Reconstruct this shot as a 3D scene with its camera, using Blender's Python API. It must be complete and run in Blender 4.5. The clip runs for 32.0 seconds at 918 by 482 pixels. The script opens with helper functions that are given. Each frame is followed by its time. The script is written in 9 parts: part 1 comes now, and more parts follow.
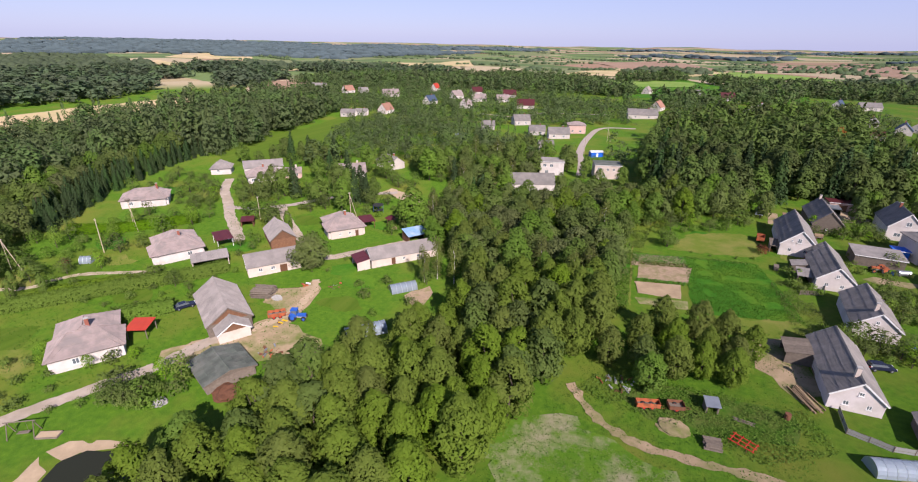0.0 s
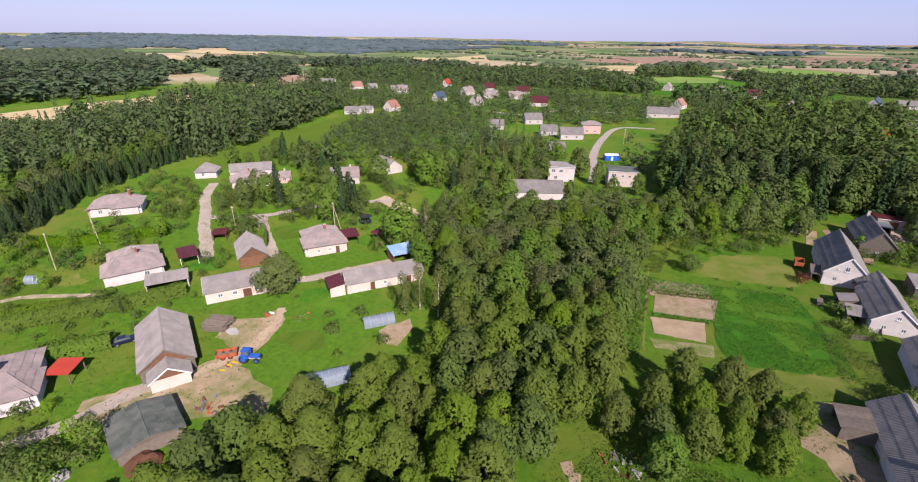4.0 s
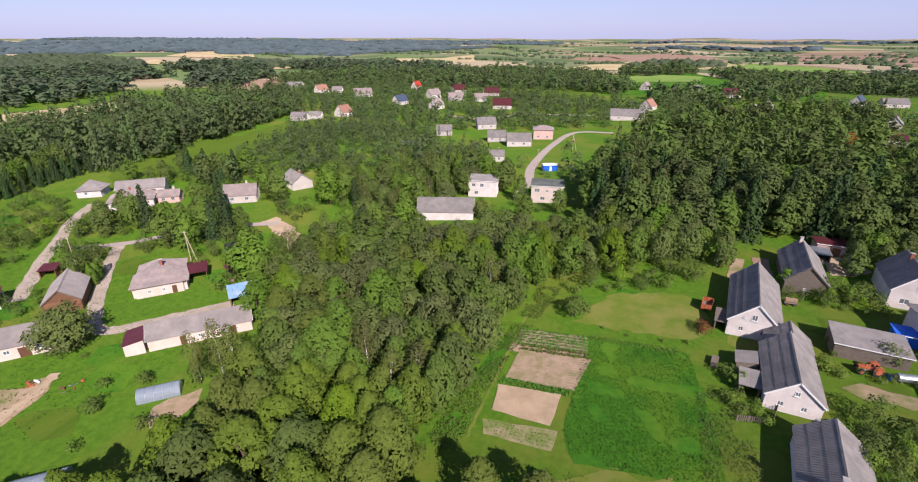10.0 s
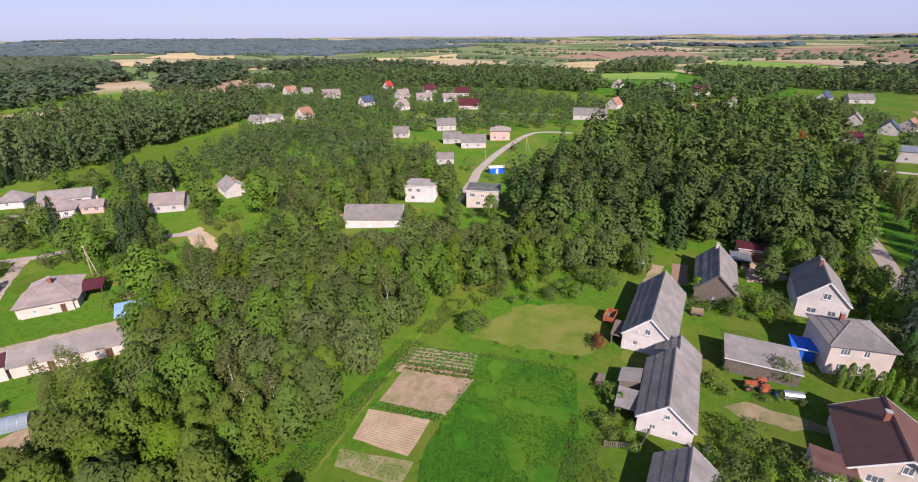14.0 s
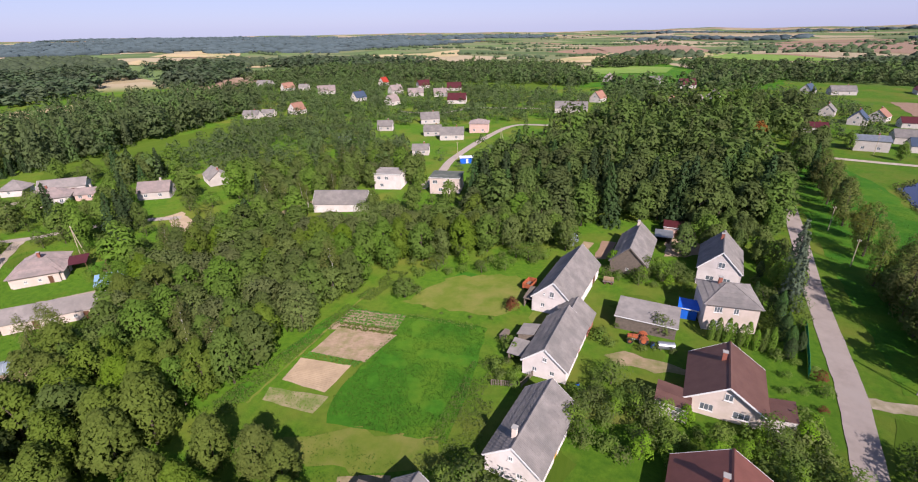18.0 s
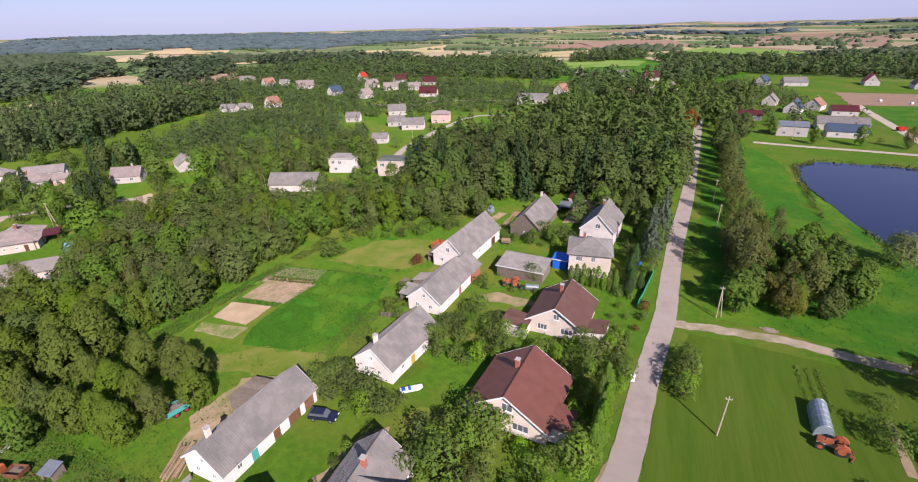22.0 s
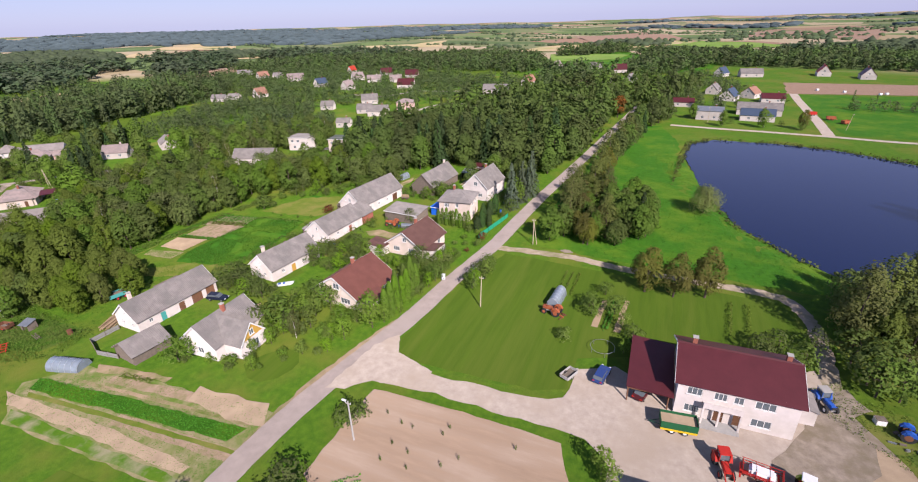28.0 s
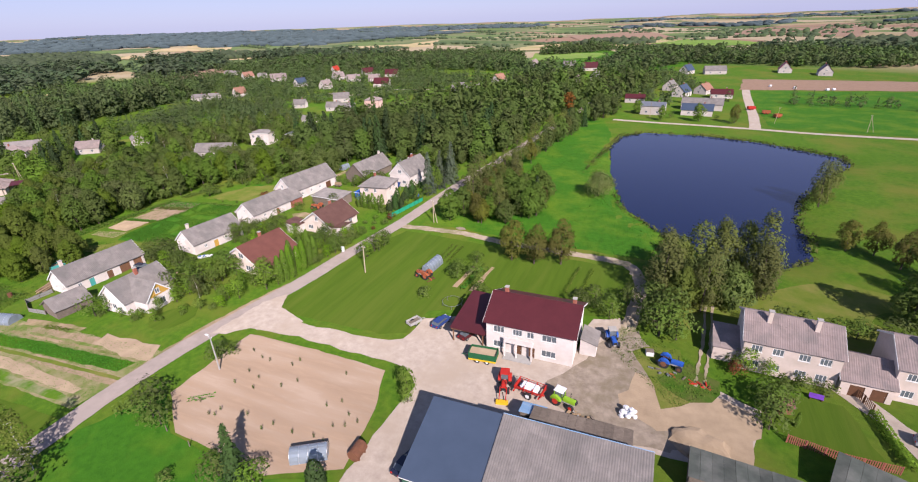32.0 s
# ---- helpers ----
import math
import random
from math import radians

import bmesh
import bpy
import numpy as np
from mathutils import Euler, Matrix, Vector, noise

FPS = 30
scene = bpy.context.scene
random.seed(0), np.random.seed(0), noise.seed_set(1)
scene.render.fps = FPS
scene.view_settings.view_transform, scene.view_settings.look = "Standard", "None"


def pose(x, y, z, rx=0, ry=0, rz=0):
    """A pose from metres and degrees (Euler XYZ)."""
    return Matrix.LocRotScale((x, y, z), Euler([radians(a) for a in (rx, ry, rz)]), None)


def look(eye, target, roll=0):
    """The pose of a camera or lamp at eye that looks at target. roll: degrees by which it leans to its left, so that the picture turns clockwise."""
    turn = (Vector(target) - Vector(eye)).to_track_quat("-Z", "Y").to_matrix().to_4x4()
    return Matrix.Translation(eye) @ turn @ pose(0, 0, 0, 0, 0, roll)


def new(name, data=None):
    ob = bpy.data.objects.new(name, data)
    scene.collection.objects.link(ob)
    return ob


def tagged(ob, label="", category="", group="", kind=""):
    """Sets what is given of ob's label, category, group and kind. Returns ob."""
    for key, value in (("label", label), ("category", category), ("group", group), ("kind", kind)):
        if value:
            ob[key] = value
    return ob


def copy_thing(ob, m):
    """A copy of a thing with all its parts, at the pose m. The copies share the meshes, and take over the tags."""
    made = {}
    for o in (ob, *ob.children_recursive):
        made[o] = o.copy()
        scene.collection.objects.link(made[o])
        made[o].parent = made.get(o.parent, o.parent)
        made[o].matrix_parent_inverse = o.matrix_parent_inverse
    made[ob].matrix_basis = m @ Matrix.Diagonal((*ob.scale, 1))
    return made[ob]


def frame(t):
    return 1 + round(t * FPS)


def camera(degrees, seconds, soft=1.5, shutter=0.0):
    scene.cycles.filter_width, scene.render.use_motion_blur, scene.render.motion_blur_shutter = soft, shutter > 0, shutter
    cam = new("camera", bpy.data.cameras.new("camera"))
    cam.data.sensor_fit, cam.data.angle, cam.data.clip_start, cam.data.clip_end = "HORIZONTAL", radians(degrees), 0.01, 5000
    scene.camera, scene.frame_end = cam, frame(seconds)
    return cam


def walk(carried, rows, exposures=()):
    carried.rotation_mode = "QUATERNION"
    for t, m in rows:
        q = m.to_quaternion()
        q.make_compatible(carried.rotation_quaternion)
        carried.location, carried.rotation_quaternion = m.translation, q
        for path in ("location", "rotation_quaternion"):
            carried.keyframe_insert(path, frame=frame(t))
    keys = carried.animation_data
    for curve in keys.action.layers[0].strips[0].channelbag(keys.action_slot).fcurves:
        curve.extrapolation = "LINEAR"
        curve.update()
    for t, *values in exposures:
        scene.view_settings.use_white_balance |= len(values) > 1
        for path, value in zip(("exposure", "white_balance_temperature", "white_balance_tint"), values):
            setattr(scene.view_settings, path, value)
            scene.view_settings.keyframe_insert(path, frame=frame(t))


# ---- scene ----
cam = camera(87.7, 32.0, soft=1.1)
METRES, EYE, TILT, LEAN, TURN = 207.0, 53.0, 2.0, -0.7, 20.1
ROWS = [
    (0.0, 0.0, 0.0, 0.0, 0.1, -24.94, -0.22),
    (0.5, -0.0006, 0.0126, -0.0001, -0.22, -24.98, -0.19),
    (1.0, 0.0, 0.0243, -0.0003, -0.53, -25.04, -0.18),
    (1.5, 0.0018, 0.0346, -0.0007, -0.48, -25.14, -0.17),
    (2.0, 0.0047, 0.0452, -0.0014, -0.22, -25.22, -0.15),
    (2.5, 0.0089, 0.055, -0.0022, 0.19, -25.33, -0.15),
    (4.5, 0.0411, 0.0957, -0.0055, 2.32, -25.54, 0.02),
    (5.0, 0.0531, 0.1055, -0.0058, 2.29, -25.6, 0.06),
    (5.5, 0.0648, 0.1141, -0.0063, 2.28, -25.6, 0.08),
    (6.0, 0.0784, 0.124, -0.0068, 2.47, -25.66, 0.13),
    (6.5, 0.0918, 0.133, -0.0073, 2.67, -25.68, 0.18),
    (7.0, 0.1064, 0.1429, -0.0078, 2.77, -25.71, 0.23),
    (7.5, 0.1207, 0.1522, -0.0086, 2.82, -25.67, 0.35),
    (8.0, 0.1362, 0.1616, -0.0086, 2.74, -25.65, 0.38),
    (8.5, 0.1501, 0.1703, -0.0086, 2.64, -25.61, 0.46),
    (9.0, 0.165, 0.1796, -0.0093, 2.48, -25.57, 0.49),
    (9.5, 0.1783, 0.1873, -0.0094, 2.34, -25.56, 0.57),
    (10.0, 0.1925, 0.1956, -0.0102, 2.15, -25.5, 0.69),
    (10.5, 0.2052, 0.2021, -0.0103, 1.94, -25.5, 0.78),
    (11.0, 0.219, 0.2085, -0.0107, 1.74, -25.51, 0.92),
    (11.5, 0.2309, 0.2134, -0.0108, 1.53, -25.5, 0.95),
    (12.0, 0.2439, 0.2177, -0.0104, 1.35, -25.58, 1.0),
    (12.5, 0.2554, 0.2209, -0.0101, 1.24, -25.61, 1.05),
    (13.0, 0.2679, 0.2233, -0.0094, 1.18, -25.65, 1.09),
    (13.5, 0.2787, 0.2242, -0.0092, 1.09, -25.66, 1.12),
    (14.0, 0.2896, 0.2237, -0.009, 1.02, -25.68, 1.15),
    (14.5, 0.299, 0.2219, -0.0086, 1.06, -25.71, 1.19),
    (16.5, 0.3397, 0.1977, -0.0079, 2.18, -25.85, 1.5),
    (17.0, 0.3494, 0.1882, -0.0074, 2.25, -25.93, 1.6),
    (17.5, 0.36, 0.1767, -0.0072, 2.1, -26.0, 1.67),
    (18.0, 0.3704, 0.1659, -0.0067, 1.93, -26.09, 1.72),
    (18.5, 0.3826, 0.1539, -0.0065, 1.77, -26.19, 1.83),
    (19.0, 0.3946, 0.1429, -0.0063, 1.66, -26.33, 1.89),
    (19.5, 0.4068, 0.1306, -0.0057, 1.5, -26.39, 1.9),
    (20.0, 0.4191, 0.1198, -0.0055, 1.4, -26.44, 1.88),
    (20.5, 0.4326, 0.1086, -0.0051, 1.35, -26.52, 1.88),
    (21.0, 0.4454, 0.0981, -0.0054, 1.3, -26.48, 1.89),
    (21.5, 0.4588, 0.0868, -0.0053, 1.26, -26.54, 1.94),
    (22.0, 0.4716, 0.0756, -0.0052, 1.29, -26.56, 1.97),
    (22.5, 0.4853, 0.0625, -0.005, 1.31, -26.6, 2.01),
    (23.0, 0.4967, 0.0515, -0.0046, 1.36, -26.63, 2.04),
    (23.5, 0.5108, 0.0385, -0.0052, 1.46, -26.68, 2.07),
    (24.0, 0.5239, 0.0258, -0.0041, 1.56, -26.78, 2.07),
    (24.5, 0.5382, 0.0126, -0.0037, 1.66, -26.85, 2.13),
    (25.0, 0.5515, 0.0006, -0.0041, 1.81, -26.83, 2.15),
    (25.5, 0.5664, -0.0125, -0.0037, 1.95, -26.88, 2.19),
    (27.5, 0.6209, -0.0614, -0.0044, 2.44, -26.93, 2.24),
    (28.0, 0.6358, -0.074, -0.004, 2.59, -26.98, 2.28),
    (28.5, 0.6496, -0.0848, -0.0038, 2.71, -27.06, 2.28),
    (29.0, 0.665, -0.0954, -0.0034, 2.83, -27.08, 2.31),
    (29.5, 0.68, -0.104, -0.0029, 2.91, -27.05, 2.33),
    (30.0, 0.6967, -0.1128, -0.003, 2.96, -27.0, 2.39),
    (30.5, 0.7126, -0.1208, -0.0032, 2.93, -27.02, 2.44),
    (31.0, 0.7305, -0.1287, -0.0032, 2.9, -27.04, 2.5),
    (31.5, 0.7475, -0.1356, -0.003, 2.83, -27.01, 2.57),
    (32.0, 0.7661, -0.1431, -0.0025, 2.74, -27.01, 2.65),
]
walk(cam, [(t, pose(0, 0, EYE, TILT, LEAN, TURN) @ pose(METRES * x, METRES * y, METRES * z, 90 + pitch, roll, yaw)) for t, x, y, z, yaw, pitch, roll in ROWS],
     exposures=[(0.0, 0.52, 6250, 18), (32.0, 0.48, 6250, 18)])

# ---- light ----
world = bpy.data.worlds.new("world")
scene.world = world
world.use_nodes = True
wn = world.node_tree.nodes
sky = wn.new("ShaderNodeTexSky")
sky.sky_type, sky.sun_disc = "NISHITA", False
sky.sun_elevation, sky.sun_rotation = radians(36), radians(138)
sky.altitude, sky.air_density, sky.dust_density, sky.ozone_density = 600, 1.0, 0.6, 4.0
haze = wn.new("ShaderNodeMix")
haze.data_type = "RGBA"
haze.inputs["B"].default_value = (5.2, 5.4, 9.0, 1)
height = wn.new("ShaderNodeSeparateXYZ")
world.node_tree.links.new(wn.new("ShaderNodeTexCoord").outputs["Generated"], height.inputs[0])
thin = wn.new("ShaderNodeMapRange")  # the haze thins out overhead
thin.inputs["From Min"].default_value, thin.inputs["From Max"].default_value = 0.08, 0.6
thin.inputs["To Min"].default_value, thin.inputs["To Max"].default_value = 0.62, 0.08
world.node_tree.links.new(height.outputs["Z"], thin.inputs["Value"])
world.node_tree.links.new(thin.outputs[0], haze.inputs["Factor"])
world.node_tree.links.new(sky.outputs[0], haze.inputs["A"])
world.node_tree.links.new(haze.outputs["Result"], wn["Background"].inputs[0])
wn["Background"].inputs[1].default_value = 0.076
sun = new("sun", bpy.data.lights.new("sun", "SUN"))
sun.data.energy, sun.data.angle, sun.data.color = 4.3, radians(0.6), (1.0, 0.9, 0.82)
sun.matrix_world = look((67, -74.3, 72.7), (0, 0, 0))

# ---- materials ----


def mat(name, a, b, scale=0.5, rough=0.85, bump=0.0, bscale=6.0, c=None, cscale=0.08, metal=0.0, island=0.0, obj=0.0, spec=0.3, local=False, stretch=None):
    """Two-scale noise between a and b, large blotches of c, relief, and a random shade for each object or island."""
    m = bpy.data.materials.new(name)
    m.use_nodes = True
    nt, n = m.node_tree, m.node_tree.nodes
    bs = n["Principled BSDF"]
    bs.inputs["Roughness"].default_value, bs.inputs["Metallic"].default_value = rough, metal
    bs.inputs["Specular IOR Level"].default_value = spec
    bs.inputs["Diffuse Roughness"].default_value = 0.8 if rough >= 0.9 else 0.3
    if local:
        pos = n.new("ShaderNodeTexCoord").outputs["Object"]
    else:
        pos = n.new("ShaderNodeNewGeometry").outputs["Position"]
    if stretch:
        mp = n.new("ShaderNodeMapping")
        mp.inputs["Scale"].default_value = stretch
        nt.links.new(pos, mp.inputs[0])
        pos = mp.outputs[0]

    def tex(s, d=6.0):
        t = n.new("ShaderNodeTexNoise")
        t.inputs["Scale"].default_value, t.inputs["Detail"].default_value, t.inputs["Roughness"].default_value = s, d, 0.65
        nt.links.new(pos, t.inputs["Vector"])
        return t.outputs["Fac"]

    def ramp(f, lo, hi):
        r = n.new("ShaderNodeMapRange")
        r.inputs["From Min"].default_value, r.inputs["From Max"].default_value = lo, hi
        nt.links.new(f, r.inputs["Value"])
        return r.outputs["Result"]

    def mix(f, x, y):
        q = n.new("ShaderNodeMix")
        q.data_type = "RGBA"
        nt.links.new(f, q.inputs["Factor"])
        for v, s in ((x, q.inputs["A"]), (y, q.inputs["B"])):
            if isinstance(v, tuple):
                s.default_value = (*v, 1)
            else:
                nt.links.new(v, s)
        return q.outputs["Result"]
    col = mix(ramp(tex(scale), 0.3, 0.7), a, b)
    if c:
        col = mix(ramp(tex(cscale, 4.0), 0.45, 0.68), col, c)
    if island or obj:
        hv = n.new("ShaderNodeHueSaturation")
        if island:
            src, amt = n.new("ShaderNodeNewGeometry").outputs["Random Per Island"], island
        else:
            src, amt = n.new("ShaderNodeObjectInfo").outputs["Random"], obj
        r = n.new("ShaderNodeMapRange")
        r.inputs["To Min"].default_value, r.inputs["To Max"].default_value = 1 - amt, 1 + amt
        nt.links.new(src, r.inputs["Value"])
        nt.links.new(r.outputs[0], hv.inputs["Value"])
        nt.links.new(col, hv.inputs["Color"])
        col = hv.outputs["Color"]
    nt.links.new(col, bs.inputs["Base Color"])
    if bump:
        bp = n.new("ShaderNodeBump")
        bp.inputs["Strength"].default_value, bp.inputs["Distance"].default_value = 0.8, bump
        nt.links.new(tex(bscale), bp.inputs["Height"])
        nt.links.new(bp.outputs[0], bs.inputs["Normal"])
    return m


def leaf_mat(name, a, b, through_light=0.3, spread=0.22):
    """Foliage: a shade for each leaf and for each tree, partly letting light through."""
    m = bpy.data.materials.new(name)
    m.use_nodes = True
    nt, n = m.node_tree, m.node_tree.nodes
    bs, out = n["Principled BSDF"], n["Material Output"]
    bs.inputs["Roughness"].default_value, bs.inputs["Specular IOR Level"].default_value = 0.8, 0.0
    isl = n.new("ShaderNodeNewGeometry").outputs["Random Per Island"]
    q = n.new("ShaderNodeMix")
    q.data_type = "RGBA"
    q.inputs["A"].default_value, q.inputs["B"].default_value = (*a, 1), (*b, 1)
    half = n.new("ShaderNodeMapRange")
    half.inputs["To Min"].default_value, half.inputs["To Max"].default_value = 0.25, 0.75
    nt.links.new(isl, half.inputs["Value"])
    nt.links.new(half.outputs[0], q.inputs["Factor"])
    hv = n.new("ShaderNodeHueSaturation")
    own = n.new("ShaderNodeAttribute")
    own.attribute_name = "tint"
    add, wrap = n.new("ShaderNodeMath"), n.new("ShaderNodeMath")
    add.operation, wrap.operation = "ADD", "FRACT"
    nt.links.new(n.new("ShaderNodeObjectInfo").outputs["Random"], add.inputs[0])
    nt.links.new(own.outputs["Fac"], add.inputs[1])
    nt.links.new(add.outputs[0], wrap.inputs[0])
    rnd = wrap.outputs[0]
    for sock, lo, hi in (("Value", 1 - spread, 1 + spread), ("Hue", 0.484, 0.51), ("Saturation", 0.88, 1.06)):
        r = n.new("ShaderNodeMapRange")
        r.inputs["To Min"].default_value, r.inputs["To Max"].default_value = lo, hi
        nt.links.new(rnd, r.inputs["Value"])
        nt.links.new(r.outputs[0], hv.inputs[sock])
    t = n.new("ShaderNodeTexNoise")
    t.inputs["Scale"].default_value, t.inputs["Detail"].default_value = 0.07, 1.0
    nt.links.new(n.new("ShaderNodeNewGeometry").outputs["Position"], t.inputs["Vector"])
    f = n.new("ShaderNodeMapRange")
    f.inputs["From Min"].default_value, f.inputs["From Max"].default_value = 0.45, 0.8
    nt.links.new(t.outputs["Fac"], f.inputs["Value"])
    q2 = n.new("ShaderNodeMix")
    q2.data_type = "RGBA"
    q2.inputs["B"].default_value = (a[0] * 1.35 + 0.01, a[1] * 1.32 + 0.016, a[2] * 1.1, 1)
    nt.links.new(f.outputs[0], q2.inputs["Factor"])
    nt.links.new(q.outputs["Result"], q2.inputs["A"])
    nt.links.new(q2.outputs["Result"], hv.inputs["Color"])
    tr = n.new("ShaderNodeBsdfTranslucent")
    ms = n.new("ShaderNodeMixShader")
    ms.inputs[0].default_value = through_light
    nt.links.new(hv.outputs[0], bs.inputs["Base Color"])
    nt.links.new(hv.outputs[0], tr.inputs["Color"])
    nt.links.new(bs.outputs[0], ms.inputs[1])
    nt.links.new(tr.outputs[0], ms.inputs[2])
    nt.links.new(ms.outputs[0], out.inputs["Surface"])
    return m


M_GRASS = mat("grass", (0.092, 0.178, 0.013), (0.047, 0.116, 0.009), 0.9, 0.9, 0.15, 3.0, (0.135, 0.155, 0.024), 0.05, spec=0.1)
M_LAWN = mat("mown_lawn", (0.078, 0.132, 0.012), (0.057, 0.106, 0.009), 1.0, 0.9, 0.05, 5.0, (0.09, 0.133, 0.016), 0.35, spec=0.1, stretch=(0.8, 0.06, 1))
M_MEADOW = mat("lush_meadow", (0.05, 0.16, 0.011), (0.03, 0.11, 0.008), 0.8, 0.9, 0.14, 2.5, (0.1, 0.18, 0.014), 0.07, spec=0.1)
M_DRYGRASS = mat("dry_grass", (0.15, 0.175, 0.03), (0.09, 0.145, 0.016), 0.3, 0.92, 0.1, 3.0, (0.19, 0.185, 0.05), 0.12, spec=0.1)
M_FLECKED = mat("flowering_meadow", (0.1, 0.185, 0.016), (0.06, 0.145, 0.01), 0.6, 0.92, 0.1, 3.0, (0.27, 0.25, 0.15), 0.22, spec=0.1)
M_WEED = mat("weedy_verge", (0.042, 0.115, 0.01), (0.078, 0.135, 0.015), 0.6, 0.92, 0.25, 1.8, (0.1, 0.12, 0.03), 0.15, spec=0.1)
M_ASPHALT = mat("worn_asphalt", (0.36, 0.302, 0.266), (0.27, 0.228, 0.2), 0.5, 0.9, 0.01, 20, (0.33, 0.282, 0.25), 0.12)
M_GRAVEL = mat("pale_gravel", (0.49, 0.42, 0.35), (0.36, 0.3, 0.245), 0.7, 0.95, 0.04, 6, (0.39, 0.32, 0.25), 0.11)
M_YARD = mat("dirty_brown_gravel", (0.36, 0.3, 0.235), (0.21, 0.172, 0.13), 0.8, 0.95, 0.06, 3, (0.2, 0.165, 0.11), 0.3)
M_LANE = mat("dusty_lane_gravel", (0.4, 0.335, 0.275), (0.29, 0.24, 0.19), 0.5, 0.9, 0.04, 6, (0.27, 0.225, 0.165), 0.14)
M_DIRT = mat("bare_dirt", (0.37, 0.275, 0.175), (0.25, 0.19, 0.11), 0.35, 0.95, 0.06, 5, (0.11, 0.145, 0.025), 0.16)
M_DIRT2 = mat("pale_earth_track", (0.42, 0.35, 0.26), (0.3, 0.24, 0.17), 0.6, 0.95, 0.03, 8, (0.2, 0.19, 0.09), 0.15)
M_SAND = mat("sandy_soil", (0.43, 0.33, 0.22), (0.31, 0.235, 0.155), 0.4, 0.95, 0.05, 5)
M_SOIL = mat("tilled_soil", (0.4, 0.29, 0.2), (0.3, 0.215, 0.145), 0.5, 0.95, 0.07, 7, (0.42, 0.32, 0.235), 0.25, stretch=(0.3, 1.9, 1))
M_BED = mat("brown_garden_soil", (0.36, 0.265, 0.18), (0.26, 0.19, 0.125), 0.7, 0.95, 0.08, 4, (0.2, 0.18, 0.08), 0.5)
M_DRYSTRIP = mat("dry_weedy_soil", (0.33, 0.26, 0.165), (0.15, 0.18, 0.045), 0.45, 0.95, 0.06, 5, (0.1, 0.165, 0.02), 0.25)
M_SOILDARK = mat("reddish_soil", (0.3, 0.2, 0.135), (0.23, 0.15, 0.1), 0.3, 0.95, 0.06, 6)
M_STRAW = mat("stubble_field", (0.47, 0.36, 0.2), (0.38, 0.29, 0.165), 0.03, 0.95, c=(0.3, 0.28, 0.11), cscale=0.012)
M_PASTURE = mat("pale_green_pasture", (0.16, 0.26, 0.05), (0.12, 0.21, 0.035), 0.05, 0.95, c=(0.2, 0.27, 0.07), cscale=0.02, spec=0.1)
M_ROOF = mat("weathered_fibre_cement", (0.3, 0.272, 0.25), (0.2, 0.183, 0.17), 0.6, 0.9, 0.02, 6, (0.19, 0.178, 0.165), 0.25, obj=0.05)
M_ROOFPINK = mat("pinkish_fibre_cement", (0.37, 0.295, 0.27), (0.275, 0.222, 0.205), 0.6, 0.9, 0.02, 6, (0.25, 0.215, 0.2), 0.3, obj=0.05)
# M_ROOF in a paler tone, for some buildings on the slope
M_ROOFPALE = mat("paler_fibre_cement", (0.33, 0.292, 0.27), (0.24, 0.213, 0.198), 0.5, 0.9, 0.02, 6, (0.22, 0.2, 0.185), 0.3, obj=0.08)
M_ROOFDARK = mat("dark_felt_roof", (0.105, 0.12, 0.1), (0.07, 0.08, 0.067), 0.7, 0.85, 0.02, 5, (0.15, 0.155, 0.135), 0.25, obj=0.15)
M_SLATE = mat("slate_blue_metal", (0.068, 0.095, 0.145), (0.056, 0.08, 0.122), 0.3, 0.5, 0.004, 4, obj=0.05)
M_MAROON = mat("maroon_tile_metal", (0.11, 0.025, 0.03), (0.085, 0.02, 0.024), 0.4, 0.45, 0.01, 5, obj=0.06)
M_BROWN = mat("brown_tile_metal", (0.16, 0.085, 0.066), (0.12, 0.06, 0.048), 0.5, 0.6, 0.01, 5, obj=0.08)
M_REDBROWN = mat("red_brown_tile_metal", (0.2, 0.08, 0.06), (0.155, 0.062, 0.047), 0.5, 0.55, 0.01, 5, obj=0.08)
M_RED = mat("red_sheet_metal", (0.5, 0.06, 0.03), (0.4, 0.05, 0.028), 0.5, 0.5, obj=0.05)
M_BLUE = mat("pale_blue_sheet", (0.25, 0.42, 0.62), (0.2, 0.34, 0.5), 0.5, 0.5, c=(0.4, 0.5, 0.6), cscale=0.4)
M_ORANGE = mat("terracotta_roof", (0.38, 0.2, 0.14), (0.3, 0.16, 0.11), 0.5, 0.8, obj=0.1)
M_WHITE = mat("white_render", (0.7, 0.64, 0.605), (0.58, 0.53, 0.5), 0.4, 0.9, 0.01, 8, (0.55, 0.5, 0.455), 0.35, obj=0.05)
M_FARWALL = mat("dull_pale_render", (0.62, 0.57, 0.52), (0.5, 0.455, 0.41), 0.4, 0.9, obj=0.12)
M_CREAM = mat("cream_render", (0.69, 0.59, 0.52), (0.59, 0.5, 0.435), 0.4, 0.9, 0.01, 8, (0.56, 0.48, 0.4), 0.35, obj=0.05)
M_PINK = mat("pinkish_render", (0.66, 0.47, 0.4), (0.56, 0.4, 0.34), 0.4, 0.9, 0.01, 8, obj=0.06)
M_BRICKRED = mat("red_brick_wall", (0.36, 0.13, 0.085), (0.27, 0.1, 0.07), 1.5, 0.9, 0.02, 10)
